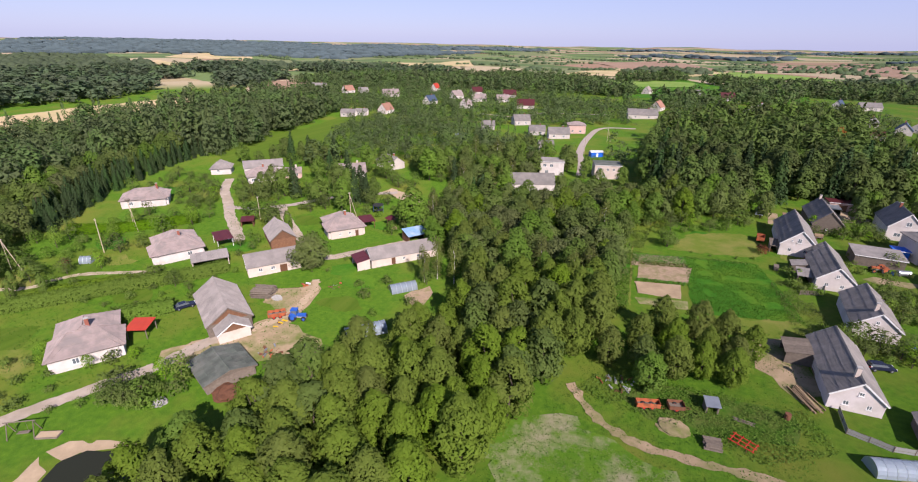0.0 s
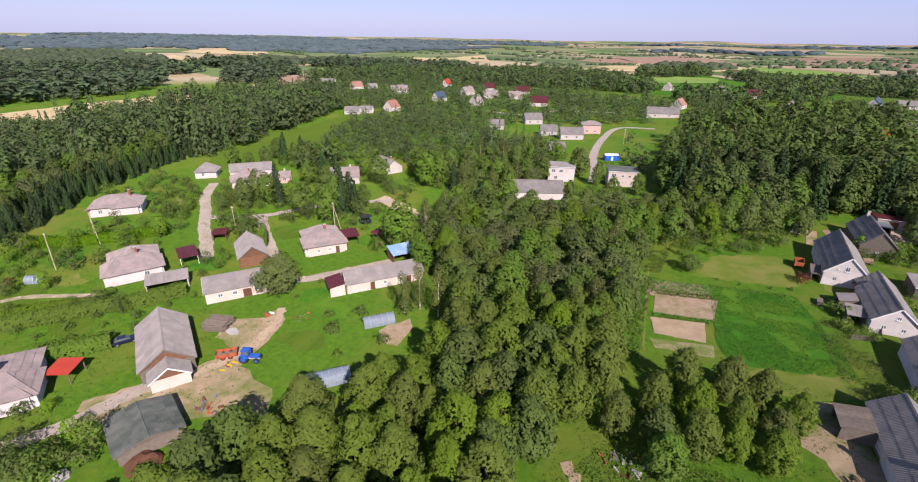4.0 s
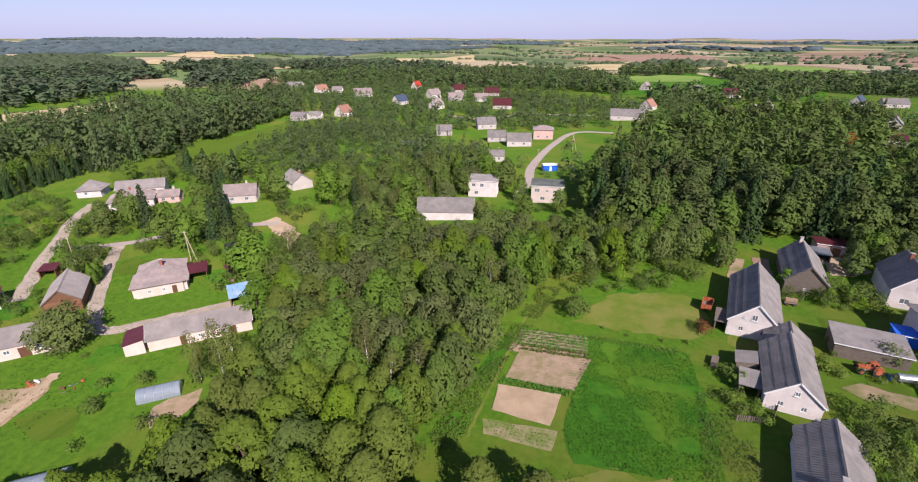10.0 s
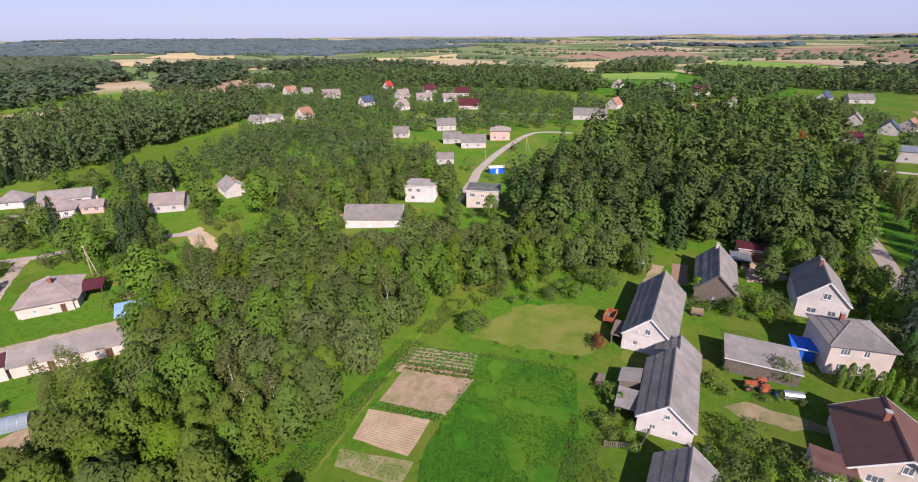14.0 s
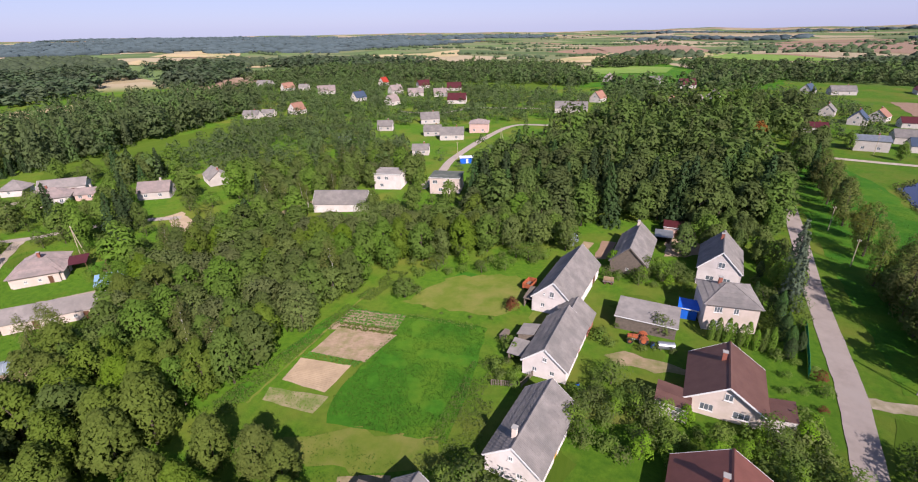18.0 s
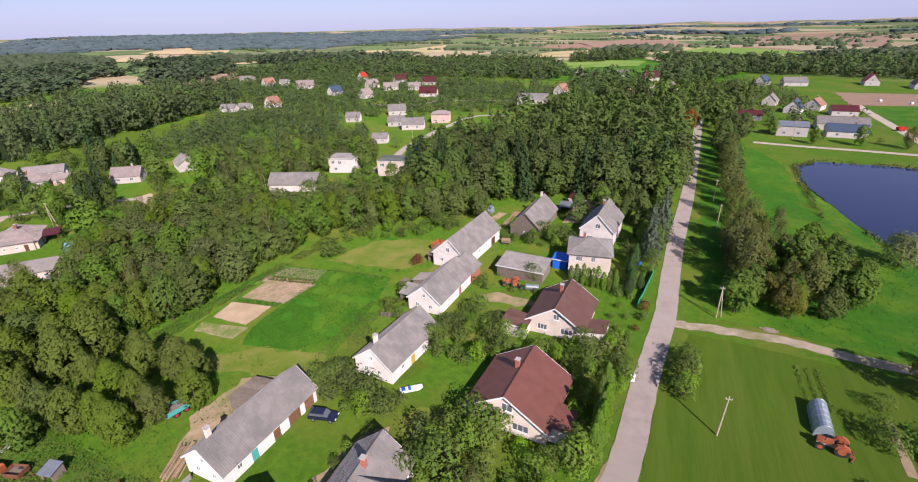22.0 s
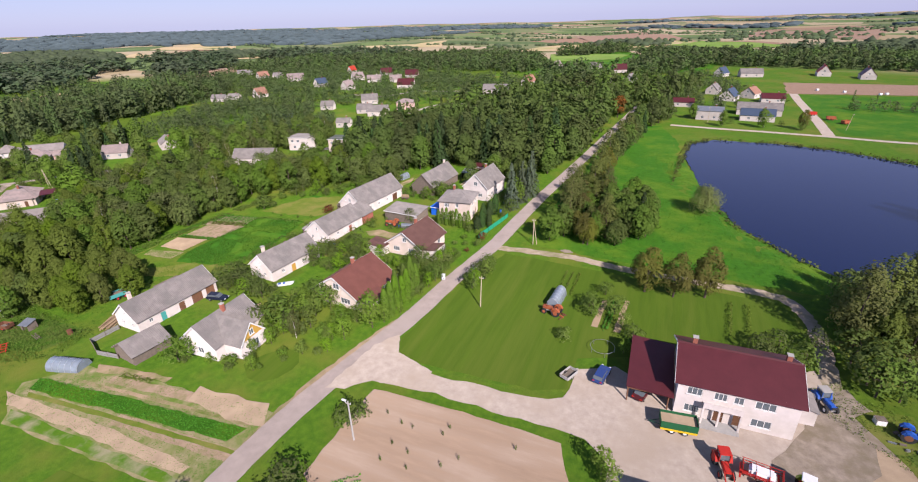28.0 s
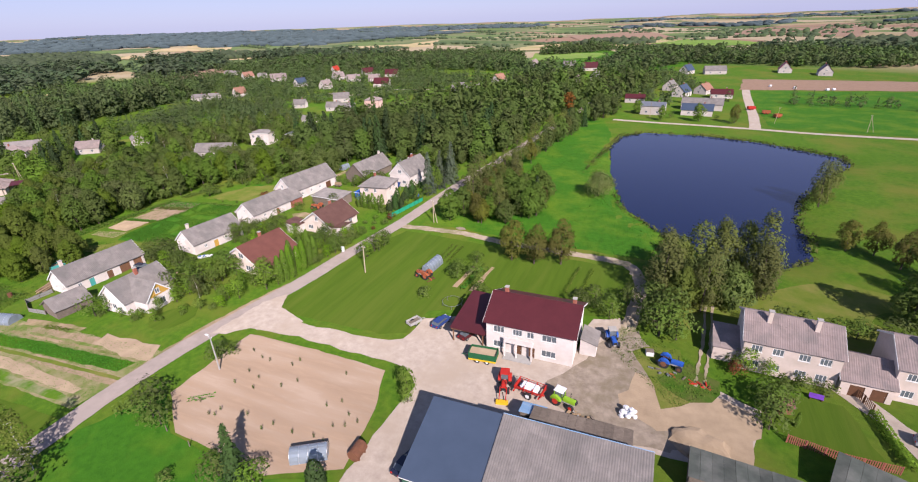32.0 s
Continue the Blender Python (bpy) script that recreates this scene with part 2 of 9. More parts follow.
M_PLANK = mat("grey_timber", (0.2, 0.165, 0.13), (0.13, 0.105, 0.085), 2.0, 0.9, 0.01, 9, obj=0.15)
M_BROWNPLANK = mat("brown_timber", (0.24, 0.12, 0.065), (0.16, 0.08, 0.045), 2.0, 0.85, 0.01, 9, obj=0.15)
M_YELLOW = mat("ochre_cladding", (0.6, 0.36, 0.07), (0.5, 0.3, 0.06), 1.0, 0.8)
M_FRAME = mat("white_window_frame", (0.78, 0.77, 0.74), (0.7, 0.69, 0.66), 2.0, 0.5)
M_DOOR = mat("brown_door", (0.16, 0.075, 0.04), (0.11, 0.055, 0.03), 2.0, 0.6)
M_GREENSTEEL = mat("green_sheet_wall", (0.05, 0.12, 0.08), (0.04, 0.1, 0.07), 0.6, 0.6)
M_BARK = mat("bark", (0.13, 0.1, 0.075), (0.075, 0.06, 0.045), 2.0, 0.95, 0.03, 6)
M_BIRCHBARK = mat("birch_bark", (0.72, 0.69, 0.62), (0.5, 0.47, 0.42), 1.5, 0.8, c=(0.08, 0.07, 0.06), cscale=1.6)
M_CONCRETE = mat("grey_concrete", (0.4, 0.385, 0.36), (0.31, 0.3, 0.28), 1.0, 0.9, 0.01, 9)
M_METAL = mat("galvanised_metal", (0.5, 0.52, 0.54), (0.38, 0.4, 0.42), 1.2, 0.4, metal=0.7)
M_RUBBER = mat("black_rubber", (0.025, 0.025, 0.026), (0.04, 0.04, 0.04), 3.0, 0.85)
M_CARBLUE = mat("dark_blue_car_paint", (0.03, 0.06, 0.2), (0.035, 0.065, 0.21), 1.0, 0.25, spec=0.6)
M_CARDARK = mat("dark_car_paint", (0.015, 0.02, 0.045), (0.02, 0.025, 0.05), 1.0, 0.25, spec=0.6)
M_CARSILVER = mat("silver_car_paint", (0.5, 0.51, 0.53), (0.46, 0.47, 0.49), 1.0, 0.3, metal=0.5)
M_PAINTRED = mat("red_machine_paint", (0.55, 0.035, 0.025), (0.42, 0.03, 0.02), 1.5, 0.45)
M_PAINTORANGE = mat("faded_orange_paint", (0.5, 0.13, 0.05), (0.36, 0.1, 0.045), 1.5, 0.7, c=(0.2, 0.08, 0.04), cscale=1.2)
M_PAINTBLUE = mat("blue_machine_paint", (0.03, 0.12, 0.5), (0.03, 0.1, 0.38), 1.5, 0.5)
M_PAINTGREEN = mat("lime_machine_paint", (0.28, 0.5, 0.03), (0.24, 0.42, 0.03), 1.5, 0.45)
M_PAINTYELLOW = mat("yellow_machine_paint", (0.75, 0.5, 0.02), (0.65, 0.42, 0.02), 1.5, 0.5)
M_PAINTDGREEN = mat("dark_green_paint", (0.02, 0.13, 0.05), (0.02, 0.1, 0.04), 1.5, 0.5)
M_PLASTIC = mat("white_plastic", (0.78, 0.79, 0.8), (0.7, 0.71, 0.73), 1.0, 0.5)
M_TEAL = mat("turquoise_paint", (0.08, 0.4, 0.36), (0.07, 0.33, 0.3), 1.0, 0.7)
M_TARPBLUE = mat("bright_blue_tarpaulin", (0.02, 0.16, 0.72), (0.02, 0.13, 0.58), 1.0, 0.5)

L_ALDER = leaf_mat("alder_leaves", (0.105, 0.165, 0.022), (0.175, 0.232, 0.038), 0.35, 0.14)
L_MID = leaf_mat("garden_leaves", (0.099, 0.165, 0.032), (0.172, 0.231, 0.051))
L_FRUIT = leaf_mat("fruit_tree_leaves", (0.095, 0.157, 0.031), (0.151, 0.202, 0.050))
L_DARK = leaf_mat("dark_broadleaf", (0.084, 0.142, 0.028), (0.142, 0.203, 0.044))
# leaf green with a little far-off haze added as blue
L_FARWOOD = leaf_mat("hazy_wood_leaves", (0.094, 0.146, 0.05), (0.148, 0.2, 0.078), 0.35, 0.16)
L_WILLOW = leaf_mat("grey_willow_leaves", (0.105, 0.145, 0.042), (0.16, 0.195, 0.064), 0.2, 0.16)
L_WEEP = leaf_mat("weeping_willow_leaves", (0.15, 0.21, 0.05), (0.2, 0.255, 0.07), 0.3, 0.05)
L_WOOD = leaf_mat("deep_green_wood_leaves", (0.084, 0.13, 0.036), (0.135, 0.18, 0.053))
L_BIRCH = leaf_mat("birch_leaves", (0.116, 0.147, 0.037), (0.179, 0.200, 0.058))
L_SPRUCE = leaf_mat("spruce_needles", (0.037, 0.07, 0.026), (0.06, 0.1, 0.036), 0.1)
L_BLUESPRUCE = leaf_mat("blue_spruce_needles", (0.075, 0.1, 0.07), (0.12, 0.145, 0.105), 0.1)
L_PINE = leaf_mat("pine_needles", (0.045, 0.08, 0.03), (0.07, 0.11, 0.04), 0.1)
L_THUJA = leaf_mat("thuja_leaves", (0.085, 0.165, 0.02), (0.13, 0.2, 0.03), 0.15)
L_LIME = leaf_mat("bright_shrub_leaves", (0.132, 0.240, 0.026), (0.192, 0.288, 0.036))
L_HEDGE = leaf_mat("clipped_hedge_leaves", (0.095, 0.195, 0.012), (0.145, 0.245, 0.018), 0.25, 0.04)
L_TAN = leaf_mat("yellowing_leaves", (0.12, 0.105, 0.03), (0.17, 0.14, 0.04))
L_LINDEN = leaf_mat("linden_leaves", (0.116, 0.127, 0.029), (0.182, 0.171, 0.040))
# greyer and bluer leaves: distance haze is put into their colour
L_BELT = leaf_mat("hazy_belt_leaves", (0.095, 0.138, 0.074), (0.138, 0.18, 0.1), 0.35, 0.12)
# the blue-grey haze of the distance is mixed into this base colour
M_HORIZON = mat("hazy_horizon_woods", (0.075, 0.105, 0.115), (0.105, 0.135, 0.14), 0.03, 1.0, c=(0.085, 0.115, 0.122), cscale=0.004, spec=0.0, island=0.1)
L_RUST = leaf_mat("rust_leaves", (0.22, 0.09, 0.03), (0.28, 0.12, 0.03))


def glass_mat():
    m = bpy.data.materials.new("window_glass")
    m.use_nodes = True
    bs = m.node_tree.nodes["Principled BSDF"]
    bs.inputs["Base Color"].default_value = (0.25, 0.29, 0.32, 1)
    bs.inputs["Roughness"].default_value, bs.inputs["Transmission Weight"].default_value = 0.05, 0.5
    return m


def film_mat():
    m = bpy.data.materials.new("greenhouse_film")
    m.use_nodes = True
    bs = m.node_tree.nodes["Principled BSDF"]
    bs.inputs["Base Color"].default_value = (0.5, 0.58, 0.65, 1)
    bs.inputs["Roughness"].default_value, bs.inputs["Transmission Weight"].default_value = 0.16, 0.55
    return m


def water_mat(name, col, relief):
    m = bpy.data.materials.new(name)
    m.use_nodes = True
    nt, n = m.node_tree, m.node_tree.nodes
    bs = n["Principled BSDF"]
    bs.inputs["Base Color"].default_value = (*col, 1)
    bs.inputs["Roughness"].default_value, bs.inputs["IOR"].default_value = 0.06, 1.33
    t, b = n.new("ShaderNodeTexNoise"), n.new("ShaderNodeBump")
    t.inputs["Scale"].default_value, t.inputs["Detail"].default_value = 0.9, 3.0
    nt.links.new(n.new("ShaderNodeNewGeometry").outputs["Position"], t.inputs["Vector"])
    b.inputs["Strength"].default_value, b.inputs["Distance"].default_value = 0.5, relief
    nt.links.new(t.outputs["Fac"], b.inputs["Height"])
    nt.links.new(b.outputs[0], bs.inputs["Normal"])
    return m


M_GLASS, M_FILM = glass_mat(), film_mat()
M_WATER = water_mat("lake_water", (0.008, 0.016, 0.06), 0.012)
M_POND = water_mat("muddy_pond_water", (0.03, 0.032, 0.018), 0.005)

# ---- ground ----
LAKE = [(138, 240), (140, 262), (150, 273), (175, 273), (198, 265), (213, 253), (222, 246), (223, 236), (208, 209), (200, 192), (195, 171), (196, 161), (194, 147), (187, 140), (176, 137), (161, 153), (151, 168), (144, 196)]
POND = [(-68, 22), (-70.6, 28), (-68.7, 30.9), (-64.9, 32.8), (-60, 34.6), (-55, 33), (-50, 26), (-56, 18)]
LAKE_Z, POND_Z = 0.35, -3.9


AVOID, LANES, SIGHTLINES = [], [], []


def smooth(a, b, v):
    k = min(1.0, max(0.0, (v - a) / (b - a)))
    return k * k * (3 - 2 * k)


def edge_distance(poly, x, y):
    """Signed distance to a polygon's edge, negative inside."""
    best, inside = 1e9, False
    for (x1, y1), (x2, y2) in zip(poly, poly[1:] + poly[:1]):
        dx, dy = x2 - x1, y2 - y1
        k = min(1.0, max(0.0, ((x - x1) * dx + (y - y1) * dy) / (dx * dx + dy * dy)))
        best = min(best, math.hypot(x - x1 - k * dx, y - y1 - k * dy))
        if (y1 > y) != (y2 > y) and x < x1 + (y - y1) / (y2 - y1) * dx:
            inside = not inside
    return -best if inside else best


def gz(x, y):
    """Height of the ground."""
    z = -1.2 + 2.6 * math.tanh((x - 12) / 53) - 1.8 * smooth(200, 340, y) * smooth(47, 130, x)
    d = math.hypot(x, y)
    if d > 420:
        far = smooth(450, 1400, d)
        z += far * (16 * (noise.noise((x / 600, y / 600, 3.1))) + 5 * noise.noise((x / 170, y / 170, 7.7)) - 4)
        z += 26 * smooth(1500, 4200, d) * (0.35 + 0.65 * smooth(-0.2, 0.9, x / d + 0.15 * noise.noise((x / 900, y / 900, 0.4))))
    if 125 < x < 236 and 124 < y < 288:
        s = edge_distance(LAKE, x, y)
        if s < 7:
            z = z + (min(z, LAKE_Z - 0.06) - z) * (1 - smooth(0, 7, s)) + (max(-1.5, 0.3 * s) if s < 0 else 0)
    if -82 < x < -40 and 8 < y < 42:
        s = edge_distance(POND, x, y)
        if s < 5:
            z = z + (min(z, POND_Z - 0.05) - z) * (1 - smooth(0, 5, s)) + (max(-1.2, 0.3 * s) if s < 0 else 0)
    return z


def link(name, verts, faces, material, parent=None, label="", smooth_shade=False):
    me = bpy.data.meshes.new(name)
    me.from_pydata(verts, [], faces)
    me.materials.append(material)
    if smooth_shade:
        me.polygons.foreach_set("use_smooth", [True] * len(me.polygons))
    ob = new(name, me)
    if parent:
        ob.parent = parent
    if label:
        ob["label"] = label
    return ob


def steps(lo, hi, near_lo, near_hi, step, grow=1.13):
    v, out = near_lo, []
    while v <= near_hi:
        out.append(v)
        v += step
    s, a = step, out[-1]
    while a < hi:
        s *= grow
        a += s
        out.append(min(a, hi))
    s, a = step, out[0]
    while a > lo:
        s *= grow
        a -= s
        out.insert(0, max(a, lo))
    return out


def far_ground_mat():
    """Grass near the village; beyond it a patchwork of fields."""
    m = M_GRASS
    nt, n = m.node_tree, m.node_tree.nodes
    bs = n["Principled BSDF"]
    near = bs.inputs["Base Color"].links[0].from_socket
    geo = n.new("ShaderNodeNewGeometry").outputs["Position"]
    mp = n.new("ShaderNodeMapping")
    mp.inputs["Scale"].default_value, mp.inputs["Rotation"].default_value = (0.0042, 0.0075, 0), (0, 0, 0.5)
    nt.links.new(geo, mp.inputs[0])
    vo = n.new("ShaderNodeTexVoronoi")
    vo.inputs["Scale"].default_value = 1.0
    nt.links.new(mp.outputs[0], vo.inputs["Vector"])
    sp = n.new("ShaderNodeSeparateColor")
    nt.links.new(vo.outputs["Color"], sp.inputs[0])
    cr = n.new("ShaderNodeValToRGB")
    cr.color_ramp.interpolation = "CONSTANT"
    for k, (p, c) in enumerate(((0.0, (0.09, 0.13, 0.05)), (0.25, (0.3, 0.24, 0.14)), (0.4, (0.12, 0.17, 0.06)), (0.58, (0.26, 0.17, 0.115)), (0.7, (0.15, 0.17, 0.08)), (0.84, (0.34, 0.28, 0.18)))):
        e = cr.color_ramp.elements[k] if k < 2 else cr.color_ramp.elements.new(p)
        e.position, e.color = p, (*c, 1)
    nt.links.new(sp.outputs[0], cr.inputs[0])
    ln = n.new("ShaderNodeVectorMath")
    ln.operation = "LENGTH"
    nt.links.new(geo, ln.inputs[0])
    r = n.new("ShaderNodeMapRange")
    r.inputs["From Min"].default_value, r.inputs["From Max"].default_value = 640, 720
    nt.links.new(ln.outputs["Value"], r.inputs["Value"])
    q = n.new("ShaderNodeMix")
    q.data_type = "RGBA"
    nt.links.new(r.outputs[0], q.inputs["Factor"])
    nt.links.new(near, q.inputs["A"])
    nt.links.new(cr.outputs[0], q.inputs["B"])
    nt.links.new(q.outputs["Result"], bs.inputs["Base Color"])


far_ground_mat()
gx, gy = steps(-4900, 4900, -230, 290, 4), steps(-900, 4950, -10, 340, 4)
ground = link("ground", [(x, y, gz(x, y)) for y in gy for x in gx], [(j * len(gx) + i, j * len(gx) + i + 1, (j + 1) * len(gx) + i + 1, (j + 1) * len(gx) + i) for j in range(len(gy) - 1) for i in range(len(gx) - 1)], M_GRASS, smooth_shade=True)
tagged(ground, "rolling green village ground with grass and far fields", "ground", kind="structure")


def wobble(pts, step, amp, closed, seed):
    """Resamples a line and shakes it a little, so that no edge is ruled straight."""
    rng, out = random.Random(seed), []
    segs = zip(pts, pts[1:] + pts[:1]) if closed else zip(pts, pts[1:])
    for (x1, y1), (x2, y2) in segs:
        n = max(1, int(math.hypot(x2 - x1, y2 - y1) / step))
        for k in range(n):
            out.append((x1 + (x2 - x1) * k / n + rng.uniform(-amp, amp), y1 + (y2 - y1) * k / n + rng.uniform(-amp, amp)))
    if not closed:
        out.append(pts[-1])
    return out


def patch(name, pts, material, lift=0.05, amp=0.25, step=2.0, label="", category="ground", level=None):
    """A sheet on the ground inside an outline."""
    pts = wobble(pts, step, amp, True, len(name) + int(abs(pts[0][0] * 7)))
    bm = bmesh.new()
    bm.faces.new([bm.verts.new((x, y, 0)) for x, y in pts])
    bmesh.ops.triangulate(bm, faces=bm.faces[:])
    if level is None:
        for _ in range(5):
            long = [e for e in bm.edges if e.calc_length() > 6]
            if not long:
                break
            bmesh.ops.subdivide_edges(bm, edges=long, cuts=1)
            bmesh.ops.triangulate(bm, faces=bm.faces[:])
    for v in bm.verts:
        v.co.z = level if level is not None else gz(v.co.x, v.co.y) + lift
    bmesh.ops.recalc_face_normals(bm, faces=bm.faces[:])
    if sum(f.normal.z for f in bm.faces) < 0:
        bmesh.ops.reverse_faces(bm, faces=bm.faces[:])
    me = bpy.data.meshes.new(name)
    bm.to_mesh(me)
    bm.free()
    me.materials.append(material)
    return tagged(new(name, me), label, category, kind="structure")


def curve_points(pts, n=8):
    """A smooth line through the points."""
    p, out = [pts[0]] + pts + [pts[-1]], []
    for k in range(1, len(p) - 2):
        for s in range(n):
            t = s / n
            out.append(tuple(0.5 * (2 * p[k][i] + (p[k + 1][i] - p[k - 1][i]) * t + (2 * p[k - 1][i] - 5 * p[k][i] + 4 * p[k + 1][i] - p[k + 2][i]) * t * t + (3 * p[k][i] - p[k - 1][i] - 3 * p[k + 1][i] + p[k + 2][i]) * t ** 3) for i in (0, 1)))
    return out + [pts[-1]]


def strip(name, pts, width, material, lift=0.07, amp=0.12, label="", category="road", n=8):
    """A road or path along a line."""
    c, rng, verts = curve_points(pts, n), random.Random(len(name)), []
    for k, (x, y) in enumerate(c):
        a, b = c[max(0, k - 1)], c[min(len(c) - 1, k + 1)]
        d = math.hypot(b[0] - a[0], b[1] - a[1]) or 1
        nx, ny = -(b[1] - a[1]) / d, (b[0] - a[0]) / d
        for s in (-0.5, -0.17, 0.17, 0.5):
            w = width * s + (rng.uniform(-amp, amp) if abs(s) == 0.5 else 0)
            px, py = x - nx * w, y - ny * w
            verts.append((px, py, gz(px, py) + lift))
    faces = [(4 * k + i, 4 * k + i + 4, 4 * k + i + 5, 4 * k + i + 1) for k in range(len(c) - 1) for i in range(3)]
    ob = link(name, verts, faces, material)
    LANES.append((pts, width))
    return tagged(ob, label, category, kind="structure")


MAIN_ROAD = [(84, 20), (84.2, 45), (83.7, 59), (84.6, 72), (86.8, 85), (89.2, 98.4), (91, 114.5), (93.6, 133), (94.5, 145), (96.3, 172), (100.7, 215), (107.5, 301), (112, 360)]
strip("road", MAIN_ROAD, 4.0, M_ASPHALT, 0.09, 0.08, "worn pale asphalt village road without kerbs")
strip("road", [(95.5, 132.7), (104, 133.4), (115, 133.4), (125, 131.5), (145, 130.6), (155, 129.5), (158, 124), (158.8, 117.7), (158.2, 108.5), (156.8, 97)], 2.6, M_DIRT2, 0.06, 0.25, "pale gravel track to the farmyard")
strip("road", [(132, 305), (150, 301.5), (176, 298.5), (201, 294.6), (224, 290), (262, 288), (330, 287)], 4.0, M_GRAVEL, 0.08, 0.1, "pale gravel road beyond the lake")
strip("road", [(199, 295), (202, 330), (203.5, 358), (207, 418), (212, 470)], 5.0, M_GRAVEL, 0.07, 0.1, "pale gravel side road past the lake houses")
patch("gravel_yard", [(87, 83), (89, 86), (103.5, 84.8), (116, 85.4), (121, 87), (121.5, 94), (127, 97), (135, 93), (150, 93), (151.5, 104.9), (156.3, 106.8), (160, 98), (165.6, 92), (170.5, 93), (177, 90), (174.7, 78), (160.9, 76.4), (143, 78), (132, 77), (136, 72), (136, 54), (127.5, 54), (128, 70), (128.8, 77), (125, 80.5), (113.9, 80.5), (102.6, 81), (90, 80)], M_GRAVEL, 0.05, 0.3, label="pale dusty gravel farmyard and drive")
patch("gravel_yard", [(85.6, 76), (87.2, 88), (89.8, 92.5), (92.4, 87.6), (100, 85.4), (100, 80.8), (92, 80), (88.6, 77)], M_GRAVEL, 0.105, 0.2, 1.2, label="pale gravel flare where the drive meets the road")
patch("dirt_verge", [(82.4, 58), (81.4, 66), (82.0, 74), (83.6, 84), (85.6, 93), (87.2, 98), (87, 93), (84.8, 84), (83.2, 74), (82.6, 66)], M_DIRT, 0.06, 0.3, 1.2, label="bare dry earth along the road edge")
patch("bare_earth", [(160, 92), (171, 91), (177, 89), (175, 79), (165, 80), (158, 84)], M_SAND, 0.08, 0.6, label="patch of sandy bare earth in the farmyard")
patch("tilled_plot", [(93, 78.6), (108, 78.9), (122.1, 78.6), (125.2, 70.5), (127, 60), (118, 55.6), (101, 56.4), (92.8, 62)], M_SOIL, 0.06, 0.15, label="bare pinkish brown tilled plot")
patch("lawn", [(90, 86.5), (116, 87), (121, 89), (121, 97), (128, 100), (152, 106), (156, 112), (156.5, 127), (125, 128.5), (98, 130.5), (94, 118), (92, 105)], M_LAWN, 0.04, 0.2, label="large mown lawn with stripes")
patch("meadow", [(101, 137), (125, 135), (159, 133), (175, 135), (161, 151), (150, 167), (143, 196), (137, 240), (136, 262), (128, 300), (110, 300), (106, 240), (103, 190)], M_MEADOW, 0.04, 0.4, label="lush green meadow sloping to the lake")
patch("meadow", [(17.5, 133), (35, 133), (37.5, 118), (39, 104), (20, 101.5), (17.5, 107)], M_MEADOW, 0.05, 0.25, label="lush green vegetable field")
patch("garden_bed", [(6.2, 124.3), (18.9, 125.6), (17.6, 116.2), (5.9, 115.9)], M_BED, 0.07, 0.15, label="bare tilled garden bed")
patch("garden_bed", [(5.3, 113.8), (15.8, 114.7), (15.5, 107.3), (6.2, 107.6)], M_SAND, 0.07, 0.15, label="pale garden bed in rows")
patch("garden_bed", [(5.7, 105.4), (16.8, 106.6), (16.7, 102.6), (6.6, 102.4)], M_DRYSTRIP, 0.07, 0.15, label="dry weedy garden bed")
patch("garden_bed", [(4.4, 131.4), (17.6, 132.4), (18, 124.6), (4.4, 123.4)], M_BED, 0.07, 0.2, label="garden bed of green vegetables in rows")
patch("field_strip", [(36, 59.4), (43, 66.5), (82, 69), (82, 58), (81, 54), (44, 53)], M_DRYSTRIP, 0.05, 0.3, label="dry weedy strips of a vegetable field")
patch("lake_water", LAKE, M_WATER, level=LAKE_Z, amp=0.5, label="calm dark blue village lake", category="water")
patch("pond_water", POND, M_POND, level=POND_Z, amp=0.3, label="small muddy brown pond", category="water")
patch("sand_bank", [(-72, 22), (-74.4, 28.6), (-73, 31), (-67.6, 33.6), (-62, 35), (-66, 32.6), (-69.6, 30.4), (-71, 27.6), (-69, 22)], M_SAND, 0.03, 0.3, label="sandy bank of the pond")
strip("lane", [(-92, 20), (-87, 30), (-83.6, 36.4), (-79.5, 43.5), (-76.4, 49), (-75, 55), (-73, 60)], 3.0, M_LANE, 0.07, 0.25, "pale gravel lane to the farm")
patch("bare_yard", [(-80, 52), (-73, 50), (-67, 53), (-55, 60), (-50, 62), (-52, 66), (-58, 68), (-63, 70), (-63.5, 73), (-64.5, 80), (-66.6, 85.3), (-69.4, 89), (-71, 87), (-69, 81), (-73, 79), (-76, 80.5), (-80, 79), (-74, 75), (-68, 73), (-70, 66)], M_DIRT, 0.05, 0.7, label="bare earth farmyard with dry tracks and tufts of grass")
strip("track", [(-69.8, 88.6), (-67.4, 84), (-66.2, 79), (-65.6, 74), (-67, 69), (-69, 64), (-70, 57)], 1.7, M_SAND, 0.08, 0.4, "pale dry wheel track across the farmyard", "track")
patch("bare_earth", [(-45.9, 89.1), (-41.8, 95), (-39.9, 92.5), (-39.8, 85.5), (-44.1, 86.5)], M_BED, 0.06, 0.5, label="dug bare soil beside the greenhouse")
strip("lane", [(-150, 50), (-132, 59), (-130, 64.5), (-125.6, 69.8), (-113, 76)], 1.8, M_DIRT2, 0.06, 0.2, "faint grassy track across a lawn")
